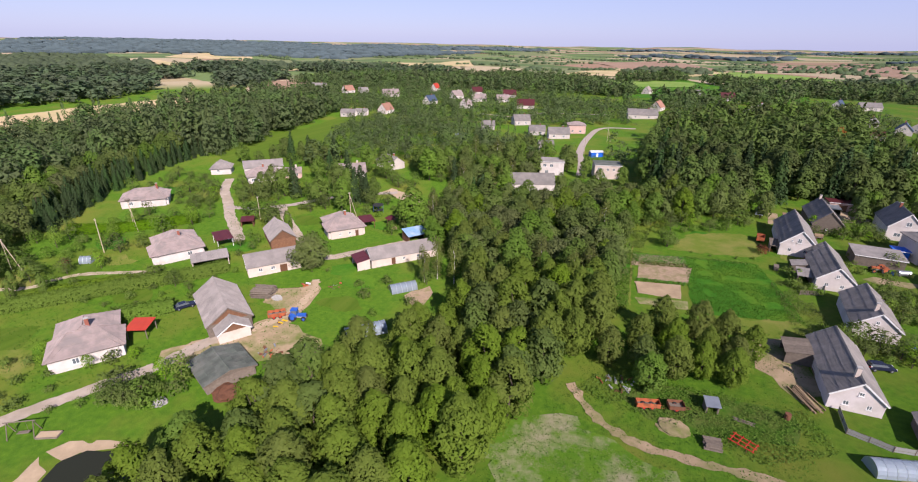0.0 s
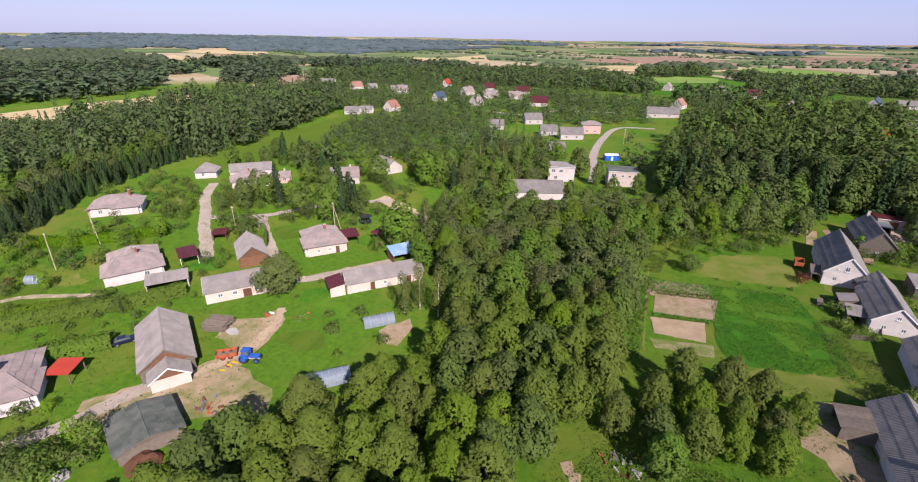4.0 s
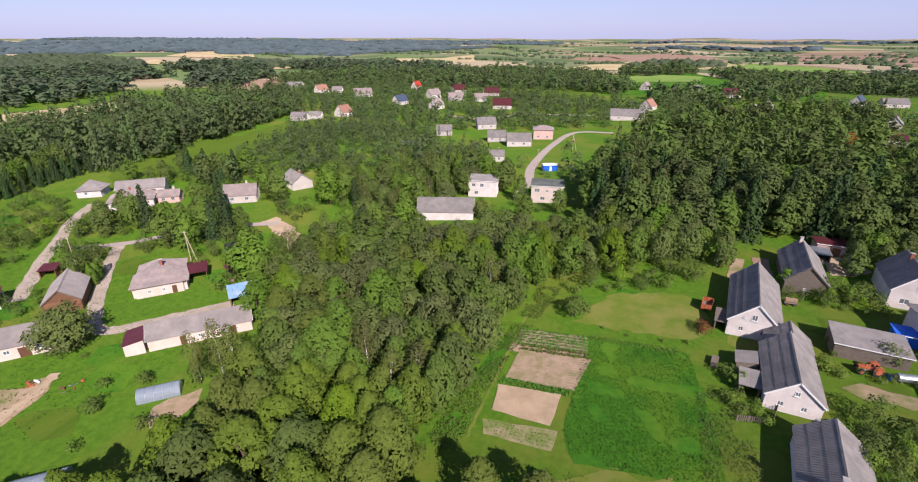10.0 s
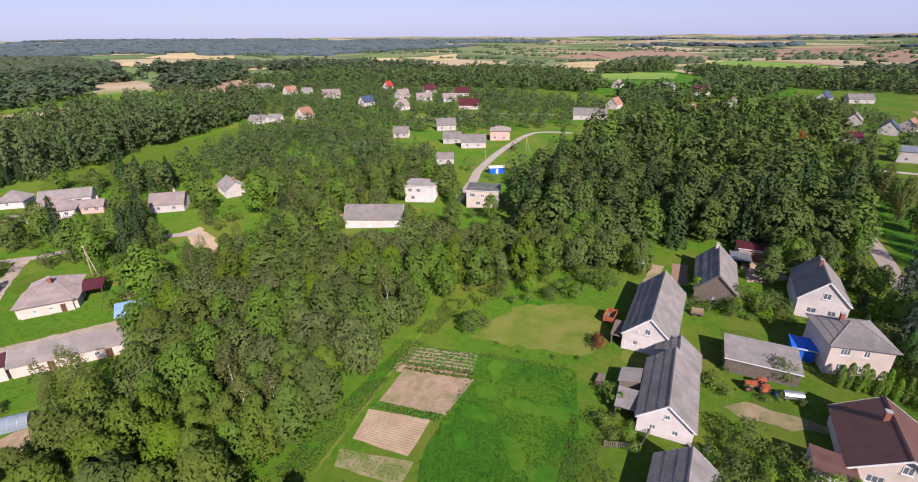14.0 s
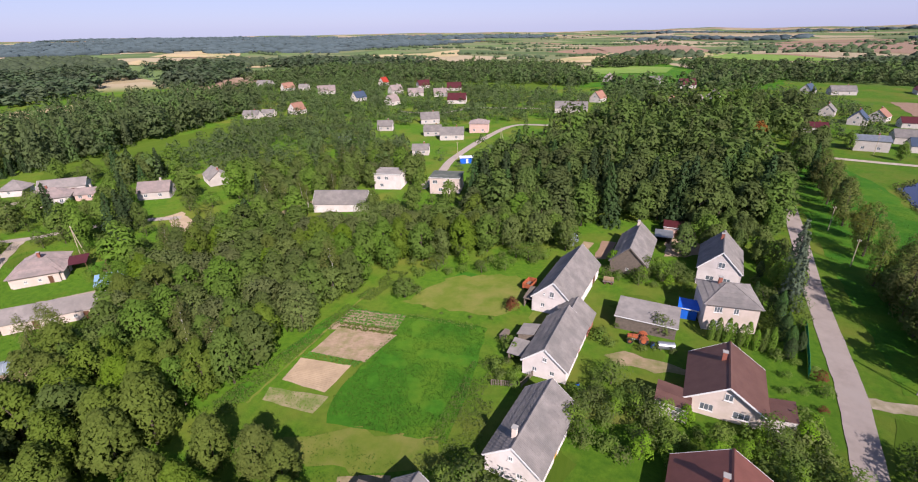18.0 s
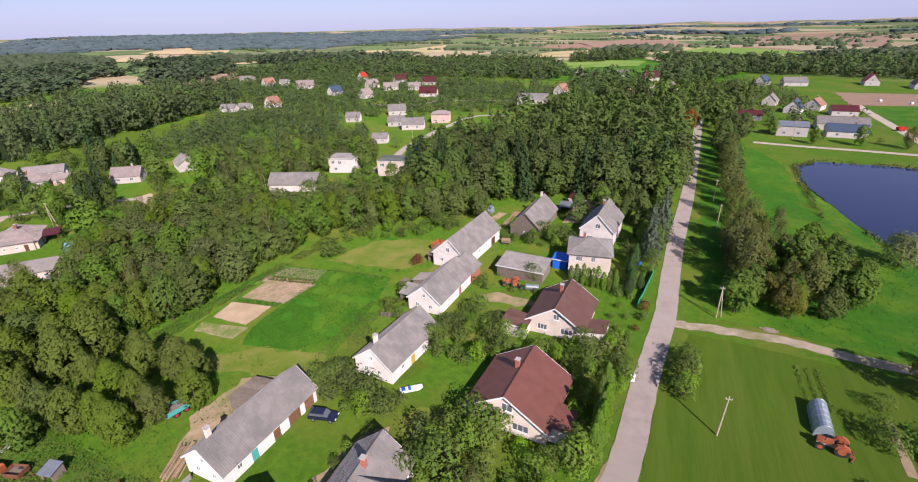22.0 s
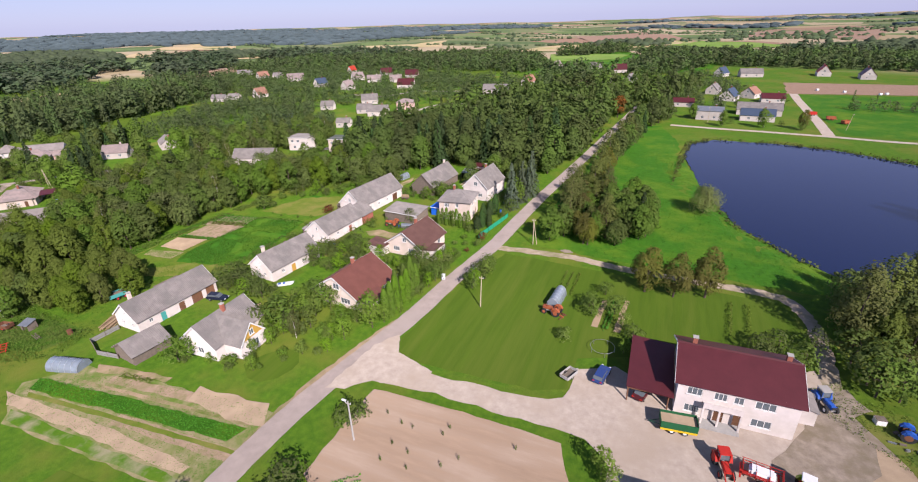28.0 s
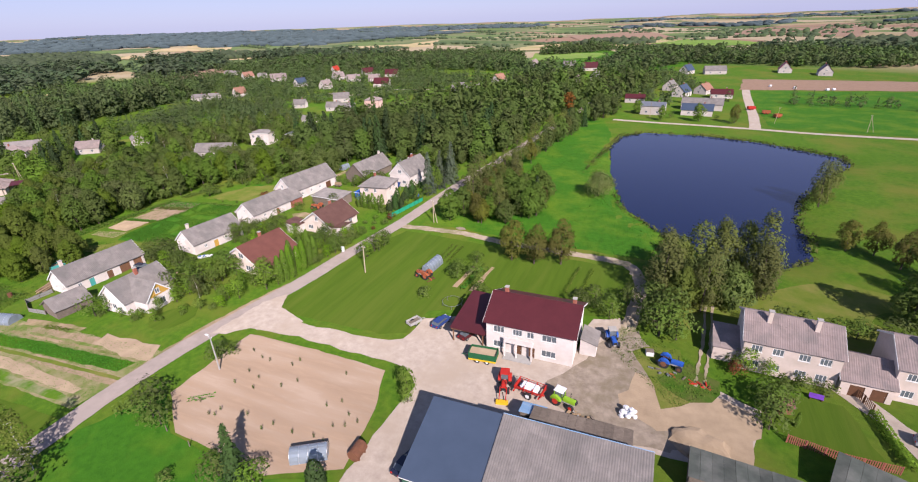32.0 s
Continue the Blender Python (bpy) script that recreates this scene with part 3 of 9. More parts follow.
strip("lane", [(-106, 101), (-114.6, 108.4), (-126.5, 118.3), (-136.4, 128), (-148.6, 138.8), (-160, 153)], 3.6, M_LANE, 0.07, 0.25, "pale gravel lane between the old houses")
strip("lane", [(-133, 124), (-124, 126), (-114.6, 133.4), (-110.9, 138.7), (-101.5, 151.4), (-85, 163)], 3.0, M_ASPHALT, 0.08, 0.15, "grey village lane")
strip("lane", [(-115, 131), (-106, 122.4), (-95.5, 113.5), (-84.6, 104.6), (-75.5, 100.6), (-67, 109.7), (-59, 119)], 3.2, M_LANE, 0.07, 0.25, "pale gravel drive round the long shed")
strip("lane", [(-20, 215), (-22.3, 239), (-26.5, 263), (-27.3, 308), (-21.9, 349), (0, 352)], 4.0, M_ASPHALT, 0.08, 0.1, "grey asphalt street with a bend")
strip("lane", [(-122, 386), (-95, 380), (-87, 384), (-80, 400), (-71, 416), (-20, 420)], 4.0, M_ASPHALT, 0.08, 0.1, "grey asphalt street in the upper village")
patch("stubble_field", [(-420, 170), (-430, 260), (-420, 375), (-365, 335), (-334, 195), (-325, 150), (-370, 100)], M_STRAW, 0.25, 2, 8, label="pale dry grass field")
patch("stubble_field", [(-389, 404), (-486, 529), (-523, 635), (-470, 640), (-402, 490)], M_SOIL, 0.3, 2, 8, label="ploughed pinkish field")
patch("green_field", [(-250, 200), (-207, 268), (-215, 330), (-190, 335), (-150, 260), (-140, 204), (-174, 170), (-200, 185)], M_LAWN, 0.05, 1, 4, label="grassy slope behind the old houses")
patch("green_field", [(-20, 560), (-10, 830), (60, 880), (100, 740), (190, 700), (150, 560)], M_MEADOW, 0.3, 3, 12, label="bright green far field")
patch("ploughed_field", [(205, 436), (212, 500), (330, 498), (330, 446)], M_SOILDARK, 0.12, 1, 5, label="ploughed reddish brown field")
patch("green_field", [(206, 300), (208, 432), (340, 440), (340, 292), (260, 294)], M_MEADOW, 0.06, 0.5, 5, label="green field beyond the lake")
patch("green_field", [(-140, 480), (-60, 480), (-40, 620), (-150, 640)], M_LAWN, 0.2, 2, 6, label="green field above the village")


def field(label, quad, material, n=14):
    """A far field laid over the rolling ground between four corners."""
    a, b, c, d = [Vector(p) for p in quad]
    pts = [a.lerp(b, i / n).lerp(d.lerp(c, i / n), j / n) for j in range(n + 1) for i in range(n + 1)]
    ob = link("field", [(p.x, p.y, gz(p.x, p.y) + 0.7) for p in pts], [(j * n + j + i, j * n + j + i + 1, j * n + j + i + n + 2, j * n + j + i + n + 1) for j in range(n) for i in range(n)], material, smooth_shade=True)
    return tagged(ob, label, "field", kind="structure")


field("far pale stubble field", [(-1170, 975), (-880, 985), (-1126, 1238), (-1400, 1330)], M_STRAW)
field("far pale stubble field", [(-1000, 760), (-850, 720), (-900, 800), (-1050, 860)], M_STRAW)
field("far pale stubble field", [(-690, 765), (-620, 770), (-640, 985), (-770, 990)], M_STRAW)
field("reddish ploughed field", [(-408, 440), (-380, 470), (-440, 590), (-505, 585)], M_SOILDARK)
field("far stubble field on a rise", [(-660, 1010), (-370, 1110), (-470, 1366), (-640, 1200)], M_STRAW)
field("far reddish stubble hill", [(-150, 960), (70, 935), (170, 1140), (-60, 1300)], M_STRAW)
field("far reddish ploughed hill", [(-60, 1300), (170, 1140), (60, 1700), (-170, 1640)], M_SOILDARK)
field("far green pasture", [(70, 1075), (195, 925), (310, 970), (60, 1330)], M_PASTURE)
field("far pinkish ploughed field", [(230, 1250), (460, 1180), (700, 1870), (350, 1800)], M_SOILDARK)
field("far pinkish ploughed field", [(520, 1180), (900, 1120), (1300, 1700), (760, 1860)], M_SOILDARK)
field("bright green pasture between the woods", [(-58, 860), (-26, 715), (62, 700), (70, 790)], M_PASTURE)
field("bright green pasture between the woods", [(88, 640), (120, 612), (150, 690), (92, 700)], M_PASTURE)
field("green strip between the woods", [(-470, 660), (-440, 640), (-500, 760), (-560, 740)], M_PASTURE)
patch("dry_meadow", [(15.4, 97.6), (24.5, 101.5), (37, 104), (40, 100.2), (29.6, 95), (16.8, 93.6)], M_DRYGRASS, 0.05, 1.0, label="sun-dried grass below the vegetable field")


def blot(x, y, r, material, seed, label):
    """A rough round patch in the grass."""
    q = random.Random(seed)
    k = q.uniform(0.5, 1.0)
    patch("grass_patch", [(x + r * math.cos(a) * q.uniform(0.6, 1.2), y + k * r * math.sin(a) * q.uniform(0.6, 1.2)) for a in [2 * math.pi * i / 9 for i in range(9)]], material, 0.03 + 0.002 * (seed % 9), 0.5, label=label)


for k, (x, y, r, m) in enumerate(((-112, 44, 6, M_LAWN), (-104, 40, 7, M_DRYGRASS), (-130, 68, 8, M_LAWN), (-138, 60, 7, M_DRYGRASS), (-140, 86, 7, M_MEADOW), (-126, 78, 5, M_DRYGRASS), (-104, 66, 5, M_LAWN), (-60, 92, 7, M_MEADOW), (-58, 80, 6, M_LAWN), (-66, 96, 5, M_MEADOW), (-102, 98, 5, M_MEADOW), (-98, 124, 6, M_LAWN), (-72, 128, 6, M_MEADOW), (-150, 106, 7, M_LAWN), (-170, 130, 9, M_MEADOW), (-150, 132, 7, M_DRYGRASS), (-130, 142, 6, M_LAWN), (-178, 190, 9, M_DRYGRASS), (-182, 250, 10, M_MEADOW), (-186, 280, 8, M_DRYGRASS), (62, 150, 5, M_LAWN), (58, 118, 6, M_DRYGRASS), (64, 134, 4, M_LAWN), (50, 106, 6, M_LAWN), (47, 140, 5, M_DRYGRASS), (62, 95, 5, M_DRYGRASS), (74, 78, 5, M_LAWN), (24, 150, 6, M_MEADOW), (120, 180, 9, M_DRYGRASS), (130, 210, 9, M_LAWN), (112, 230, 8, M_DRYGRASS), (214, 118, 9, M_DRYGRASS), (224, 126, 8, M_DRYGRASS), (205, 122, 6, M_LAWN))):
    blot(x, y, r, m, k, "patch of " + {"mown_lawn": "short mown grass", "dry_grass": "dry yellowish grass", "lush_meadow": "lush bright green grass"}[m.name])
patch("gravel_yard", [(131, 71.5), (132, 80), (152, 79.5), (152, 75.6), (147, 71.5)], M_GRAVEL, 0.06, 0.2, label="pale dusty gravel before the workshop")

patch("meadow", [(86.6, 40), (87, 52), (90, 58.5), (92.4, 61.4), (100.4, 55.8), (118, 55), (127, 58), (128, 40)], M_MEADOW, 0.04, 0.3, label="lush green grass below the tilled plot")
patch("lawn", [(60, 40), (62, 51), (81, 52), (81.6, 40)], M_LAWN, 0.04, 0.3, label="mown olive green lawn beside the road")

# ---- building kit ----


def free(x, y, r):
    """True where no building stands, no road runs and no camera view is kept clear within r."""
    if any((x - a) ** 2 + (y - b) ** 2 < (c + r) ** 2 for a, b, c in AVOID):
        return False
    for pts, w in LANES:
        for (x1, y1), (x2, y2) in zip(pts, pts[1:]):
            dx, dy = x2 - x1, y2 - y1
            k = min(1.0, max(0.0, ((x - x1) * dx + (y - y1) * dy) / (dx * dx + dy * dy)))
            if math.hypot(x - x1 - k * dx, y - y1 - k * dy) < w / 2 + r:
                return False
    return True



def part(name, bm, material, parent, label=""):
    me = bpy.data.meshes.new(name)
    bm.to_mesh(me)
    bm.free()
    me.materials.append(material)
    ob = new(name, me)
    ob.parent = parent
    if label:
        ob["label"] = label
    return ob


def box(bm, x0, x1, y0, y1, z0, z1):
    v = [bm.verts.new(p) for p in ((x0, y0, z0), (x1, y0, z0), (x1, y1, z0), (x0, y1, z0), (x0, y0, z1), (x1, y0, z1), (x1, y1, z1), (x0, y1, z1))]
    for f in ((3, 2, 1, 0), (4, 5, 6, 7), (0, 1, 5, 4), (1, 2, 6, 5), (2, 3, 7, 6), (3, 0, 4, 7)):
        bm.faces.new([v[i] for i in f])
    return v


def boxes(*dims):
    bm = bmesh.new()
    for d in dims:
        box(bm, *d)
    return bm


def prism(pts, y0, y1):
    """A flat outline in x and z, made y0 to y1 thick."""
    bm = bmesh.new()
    a, b = [bm.verts.new((x, y0, z)) for x, z in pts], [bm.verts.new((x, y1, z)) for x, z in pts]
    n = len(pts)
    bm.faces.new(a)
    bm.faces.new(b[::-1])
    for k in range(n):
        bm.faces.new((a[k], b[k], b[(k + 1) % n], a[(k + 1) % n]))
    bmesh.ops.recalc_face_normals(bm, faces=bm.faces[:])
    return bm


def tube(bm, p, q, r0, r1=None, n=6, caps=True):
    p, q, r1 = Vector(p), Vector(q), r0 if r1 is None else r1
    m = (q - p).to_track_quat("Z", "Y").to_matrix()
    a, b = [], []
    for k in range(n):
        d = m @ Vector((math.cos(2 * math.pi * k / n), math.sin(2 * math.pi * k / n), 0))
        a.append(bm.verts.new(p + d * r0))
        b.append(bm.verts.new(q + d * r1))
    for k in range(n):
        bm.faces.new((a[k], a[(k + 1) % n], b[(k + 1) % n], b[k]))
    if caps:
        bm.faces.new(a[::-1])
        bm.faces.new(b)
    return bm


def wall_bm(length, height, thick, holes):
    """A wall along x from 0, with openings (u0, u1, z0, z1) that go through it."""
    xs = sorted({0.0, length, *(u for h in holes for u in h[:2])})
    zs = sorted({0.0, height, *(z for h in holes for z in h[2:])})
    bm = bmesh.new()
    for x0, x1 in zip(xs, xs[1:]):
        for z0, z1 in zip(zs, zs[1:]):
            if not any(h[0] <= (x0 + x1) / 2 <= h[1] and h[2] <= (z0 + z1) / 2 <= h[3] for h in holes):
                box(bm, x0, x1, 0, thick, z0, z1)
    bmesh.ops.remove_doubles(bm, verts=bm.verts[:], dist=0.001)
    return bm


def window(parent, m, w, h, bars=1, frame_mat=None, sill=True):
    """A window with its frame, sill and panes, at the pose m in the parent (x along the wall, -y outwards)."""
    fm = frame_mat or M_FRAME
    t = 0.08
    cuts = [w * k / (bars + 1) for k in range(bars + 2)]
    holes = [(t if k == 0 else a + 0.035, w - t if k == bars else b - 0.035, t, h - t) for k, (a, b) in enumerate(zip(cuts, cuts[1:]))]
    fb = wall_bm(w, h, 0.1, holes)
    bmesh.ops.translate(fb, verts=fb.verts[:], vec=(0, 0.02, 0))
    fr = part("window", fb, fm, parent)
    fr.matrix_basis = m
    if sill:
        part("window_sill", boxes((-0.08, w + 0.08, -0.1, 0.02, -0.06, 0)), fm, fr)
    part("pane", boxes((t, w - t, 0.065, 0.08, t, h - t)), M_GLASS, fr)
    return fr


def chimney(parent, x, y, z0, z1, w=0.6, material=None):
    c = part("chimney", boxes((x - w / 2, x + w / 2, y - w / 2, y + w / 2, z0, z1)), material or M_BRICKRED, parent, "")
    part("chimney_cap", boxes((x - w / 2 - 0.08, x + w / 2 + 0.08, y - w / 2 - 0.08, y + w / 2 + 0.08, z1, z1 + 0.1)), M_CONCRETE, c)


def roof_slope(parent, x0, x1, rise, run, z_top, side, material, sheets, over=0.4, rng=None):
    """One slope of a roof from the ridge down: a deck, and on it single sheets that lie a little unevenly."""
    s = math.hypot(rise, run)
    ang = math.atan2(rise, run)
    rng = rng or random.Random(1)
    ln = s + over
    deck = part("roof_deck" if sheets else "roof", boxes((x0, x1, -ln, 0, -0.12, 0)), M_PLANK if sheets else material, parent)
    if side > 0:
        deck.matrix_basis = Matrix.Rotation(math.pi, 4, "Z") @ Matrix.Translation((0, 0, z_top)) @ Matrix.Rotation(ang, 4, "X")
    else:
        deck.matrix_basis = Matrix.Translation((0, 0, z_top)) @ Matrix.Rotation(ang, 4, "X")
    if sheets:
        nx, ny = max(1, round((x1 - x0) / 1.15)), max(1, round(ln / 1.7))
        a, b = (x1 - x0) / nx, ln / ny
        waves = 4
        prof = [(0.004 + (a - 0.008) * k / (2 * waves), 0.012 + 0.045 * (k % 2)) for k in range(2 * waves + 1)]
        bm = bmesh.new()
        rows = [[bm.verts.new((u, v, z + dz)) for u, z in prof] for v, dz in ((-0.005, 0.0), (-b - 0.08, 0.012), (-b - 0.08, -0.01))]
        for lo, hi in zip(rows[1:], rows):
            for k in range(2 * waves):
                bm.faces.new((lo[k], lo[k + 1], hi[k + 1], hi[k]))
        me = bpy.data.meshes.new("roof_sheet")
        bm.to_mesh(me)
        bm.free()
        me.materials.append(material)
        flip = -1 if side > 0 else 1
        for i in range(nx):
            for j in range(ny):
                ob = new("roof_sheet", me)
                ob.parent = deck
                px = x0 + i * a if flip > 0 else -x1 + i * a
                ob.matrix_basis = pose(px + rng.uniform(-0.004, 0.004), -j * b + rng.uniform(-0.02, 0.02), 0.004 + rng.uniform(0, 0.006), -0.5 + rng.uniform(-0.15, 0.15), rng.uniform(-0.12, 0.12), 0)
    return deck


def gable_house(name, label, x, y, ang, length, width, eave, ridge, wall=None, roof=None, gable=None, wins=(), doors=(), attic=(), sheets=False, chims=(), over=0.4, category="house", group="", base=0.0, seed=1, side_over=0.3, plain=False):
    """A house under a ridge. ang: the ridge's direction; local x runs along it. Sides: S (-y), N (+y), W (-x end), E (+x end).
    wins: (side, u, z, w, h, bars); doors: (side, u, w, h, material); attic: (side, u, z, w, h); chims: (x, y, top)."""
    wall, roof, gable = wall or M_WHITE, roof or M_ROOF, gable or wall or M_WHITE
    root = tagged(new(name), label, category, group)
    root.matrix_world = pose(x, y, gz(x, y) + base, 0, 0, ang)
    AVOID.append((x, y, 0.36 * math.hypot(length, width)))
    t, hl, hw = 0.3, length / 2, width / 2
    low = -0.8
    # the strip towards the camera's path, where few trees may hide the house
    if not plain and (x < -40 or y > 180 and x < 20):
        k = math.hypot(40 - x, 25 - y)
        SIGHTLINES.append((x, y, (40 - x) / k, (25 - y) / k, 0.5 * length, 26 if y > 180 else 17))
    for side, (ln, m) in {"S": (length, pose(-hl, -hw, 0)), "N": (length, pose(hl, hw, 0, 0, 0, 180)), "W": (width - 2 * t, pose(-hl, hw - t, 0, 0, 0, -90)), "E": (width - 2 * t, pose(hl, -hw + t, 0, 0, 0, 90))}.items():
        holes = [(u - w / 2, u + w / 2, z - low, z + h - low) for s, u, z, w, h, *_ in wins if s == side] + [(u - w / 2, u + w / 2, -low, h - low) for s, u, w, h, *_ in doors if s == side]
        wl = part("wall", wall_bm(ln, eave - low, t, holes), wall, root)
        wl.matrix_basis = m @ pose(0, 0, low)
        for s, u, z, w, h, bars, *fm in wins:
            if s == side:
                window(wl, pose(u - w / 2, 0, z - low), w, h, bars, fm[0] if fm else None, not plain)
        for s, u, w, h, *dm in doors:
            if s == side:
                d = part("door", boxes((u - w / 2, u + w / 2, 0.08, 0.14, -low, h - low)), dm[0] if dm else M_DOOR, wl)
                part("door_handle", boxes((u + w / 2 - 0.2, u + w / 2 - 0.08, 0.03, 0.08, 1.0 - low, 1.05 - low)), M_METAL, d)
        if side in "WE":
            g = part("gable", prism([(0 - t, eave), (width - t, eave), (hw - t, ridge - 0.14)], 0.0, t), gable, root)
            g.matrix_basis = m
            for s, u, z, w, h in attic:
                if s == side:
                    window(g, pose(u - w / 2, -0.09, z), w, h, 1, None, not plain)
    rise, run = ridge - eave, hw
    rng = random.Random(seed)
    for sd in (-1, 1):
        roof_slope(root, -hl - side_over, hl + side_over, rise, run, ridge, sd, roof, sheets, over, rng)
    part("ridge_cap", prism([(-0.22, -0.1), (0, 0.07), (0.22, -0.1)], -hl - side_over - 0.02, hl + side_over + 0.02), roof, root).matrix_basis = pose(0, 0, ridge + 0.05, 0, 0, 90)
    for side, e in (() if plain else (("W", -hl - side_over), ("E", hl + side_over))):
        sg = -1 if side == "W" else 1
        s = math.hypot(rise, run) + over
        for sd in (-1, 1):
            bb = part("barge_board", boxes((-0.02, 0.02, -s, 0, -0.22, 0.03)), M_FRAME if wall in (M_WHITE, M_CREAM) else M_PLANK, root)
            bb.matrix_basis = (Matrix.Rotation(math.pi, 4, "Z") if sd > 0 else Matrix.Identity(4)) @ Matrix.Translation((e * (-1 if sd > 0 else 1) + 0.025 * sg * (-1 if sd > 0 else 1), 0, ridge)) @ Matrix.Rotation(math.atan2(rise, run), 4, "X")
    for cx, cy, top in chims:
        chimney(root, cx, cy, ridge - abs(cy) * rise / run - 0.6, top, 0.6, M_CREAM if roof is M_ROOFPINK or category == "barn" else None)
    return root


def hip_house(name, label, x, y, ang, length, width, eave, ridge, wall=None, roof=None, wins=(), doors=(), chims=(), ridge_len=None, over=0.5, category="house", group="", base=0.0):
    """A house under a hipped roof."""
    wall, roof = wall or M_WHITE, roof or M_ROOFPINK
    root = tagged(new(name), label, category, group)
    root.matrix_world = pose(x, y, gz(x, y) + base, 0, 0, ang)
    AVOID.append((x, y, 0.36 * math.hypot(length, width)))
    if x < -40:
        k = math.hypot(40 - x, 25 - y)
        SIGHTLINES.append((x, y, (40 - x) / k, (25 - y) / k, 0.45 * length, 17))
    t, hl, hw, low = 0.3, length / 2, width / 2, -0.8
    for side, (ln, m) in {"S": (length, pose(-hl, -hw, 0)), "N": (length, pose(hl, hw, 0, 0, 0, 180)), "W": (width - 2 * t, pose(-hl, hw - t, 0, 0, 0, -90)), "E": (width - 2 * t, pose(hl, -hw + t, 0, 0, 0, 90))}.items():
        holes = [(u - w / 2, u + w / 2, z - low, z + h - low) for s, u, z, w, h, *_ in wins if s == side] + [(u - w / 2, u + w / 2, -low, h - low) for s, u, w, h, *_ in doors if s == side]
        wl = part("wall", wall_bm(ln, eave - low, t, holes), wall, root)
        wl.matrix_basis = m @ pose(0, 0, low)
        for s, u, z, w, h, bars, *_ in wins:
            if s == side:
                window(wl, pose(u - w / 2, 0, z - low), w, h, bars)
        for s, u, w, h, *dm in doors:
            if s == side:
                part("door", boxes((u - w / 2, u + w / 2, 0.08, 0.14, -low, h - low)), dm[0] if dm else M_DOOR, wl)
    rl = (length - width if ridge_len is None else ridge_len) / 2
    rl = max(rl, 0.05)
    a, b, ze = hl + over, hw + over, eave - over * (ridge - eave) / hw
    c = [(-a, -b, ze), (a, -b, ze), (a, b, ze), (-a, b, ze), (-rl, 0, ridge), (rl, 0, ridge)]
    for f in ((0, 1, 5, 4), (1, 2, 5, 5), (2, 3, 4, 5), (3, 0, 4, 4)):
        q = [Vector(c[i]) for i in f]
        nrm = (q[1] - q[0]).cross(q[2] - q[0]).normalized()
        n = max(2, round(((q[3] - q[0]) - (q[3] - q[0]).project(q[1] - q[0])).length / 1.15))
        for k in range(n):
            u, v = k / n, (k + 1) / n
            top = [q[0].lerp(q[3], u) + nrm * 0.05, q[1].lerp(q[2], u) + nrm * 0.05, q[1].lerp(q[2], v), q[0].lerp(q[3], v)]
            if (top[2] - top[3]).length < 0.01:
                top = top[:3]
            bm = bmesh.new()
            up, dn = [bm.verts.new(p) for p in top], [bm.verts.new(p - nrm * 0.13) for p in top]
            bm.faces.new(up)
            bm.faces.new(dn[::-1])
            for j in range(len(top)):
                bm.faces.new((up[j], dn[j], dn[(j + 1) % len(top)], up[(j + 1) % len(top)]))
            part("roof_course", bm, roof, root)
    for p, q in ((4, 0), (5, 1), (5, 2), (4, 3), (4, 5)):
        part("hip_cap", tube(bmesh.new(), Vector(c[p]) + Vector((0, 0, 0.02)), Vector(c[q]) + Vector((0, 0, 0.02)), 0.11, n=6), roof, root)
    part("soffit", boxes((-a + 0.1, a - 0.1, -b + 0.1, b - 0.1, ze - 0.16, ze - 0.12)), M_PLANK, root)
    for cx, cy, top in chims:
        k = max(abs(cy) / b, (abs(cx) - rl) / (a - rl))
        chimney(root, cx, cy, ridge - k * (ridge - ze) - 0.6, top)
    return root


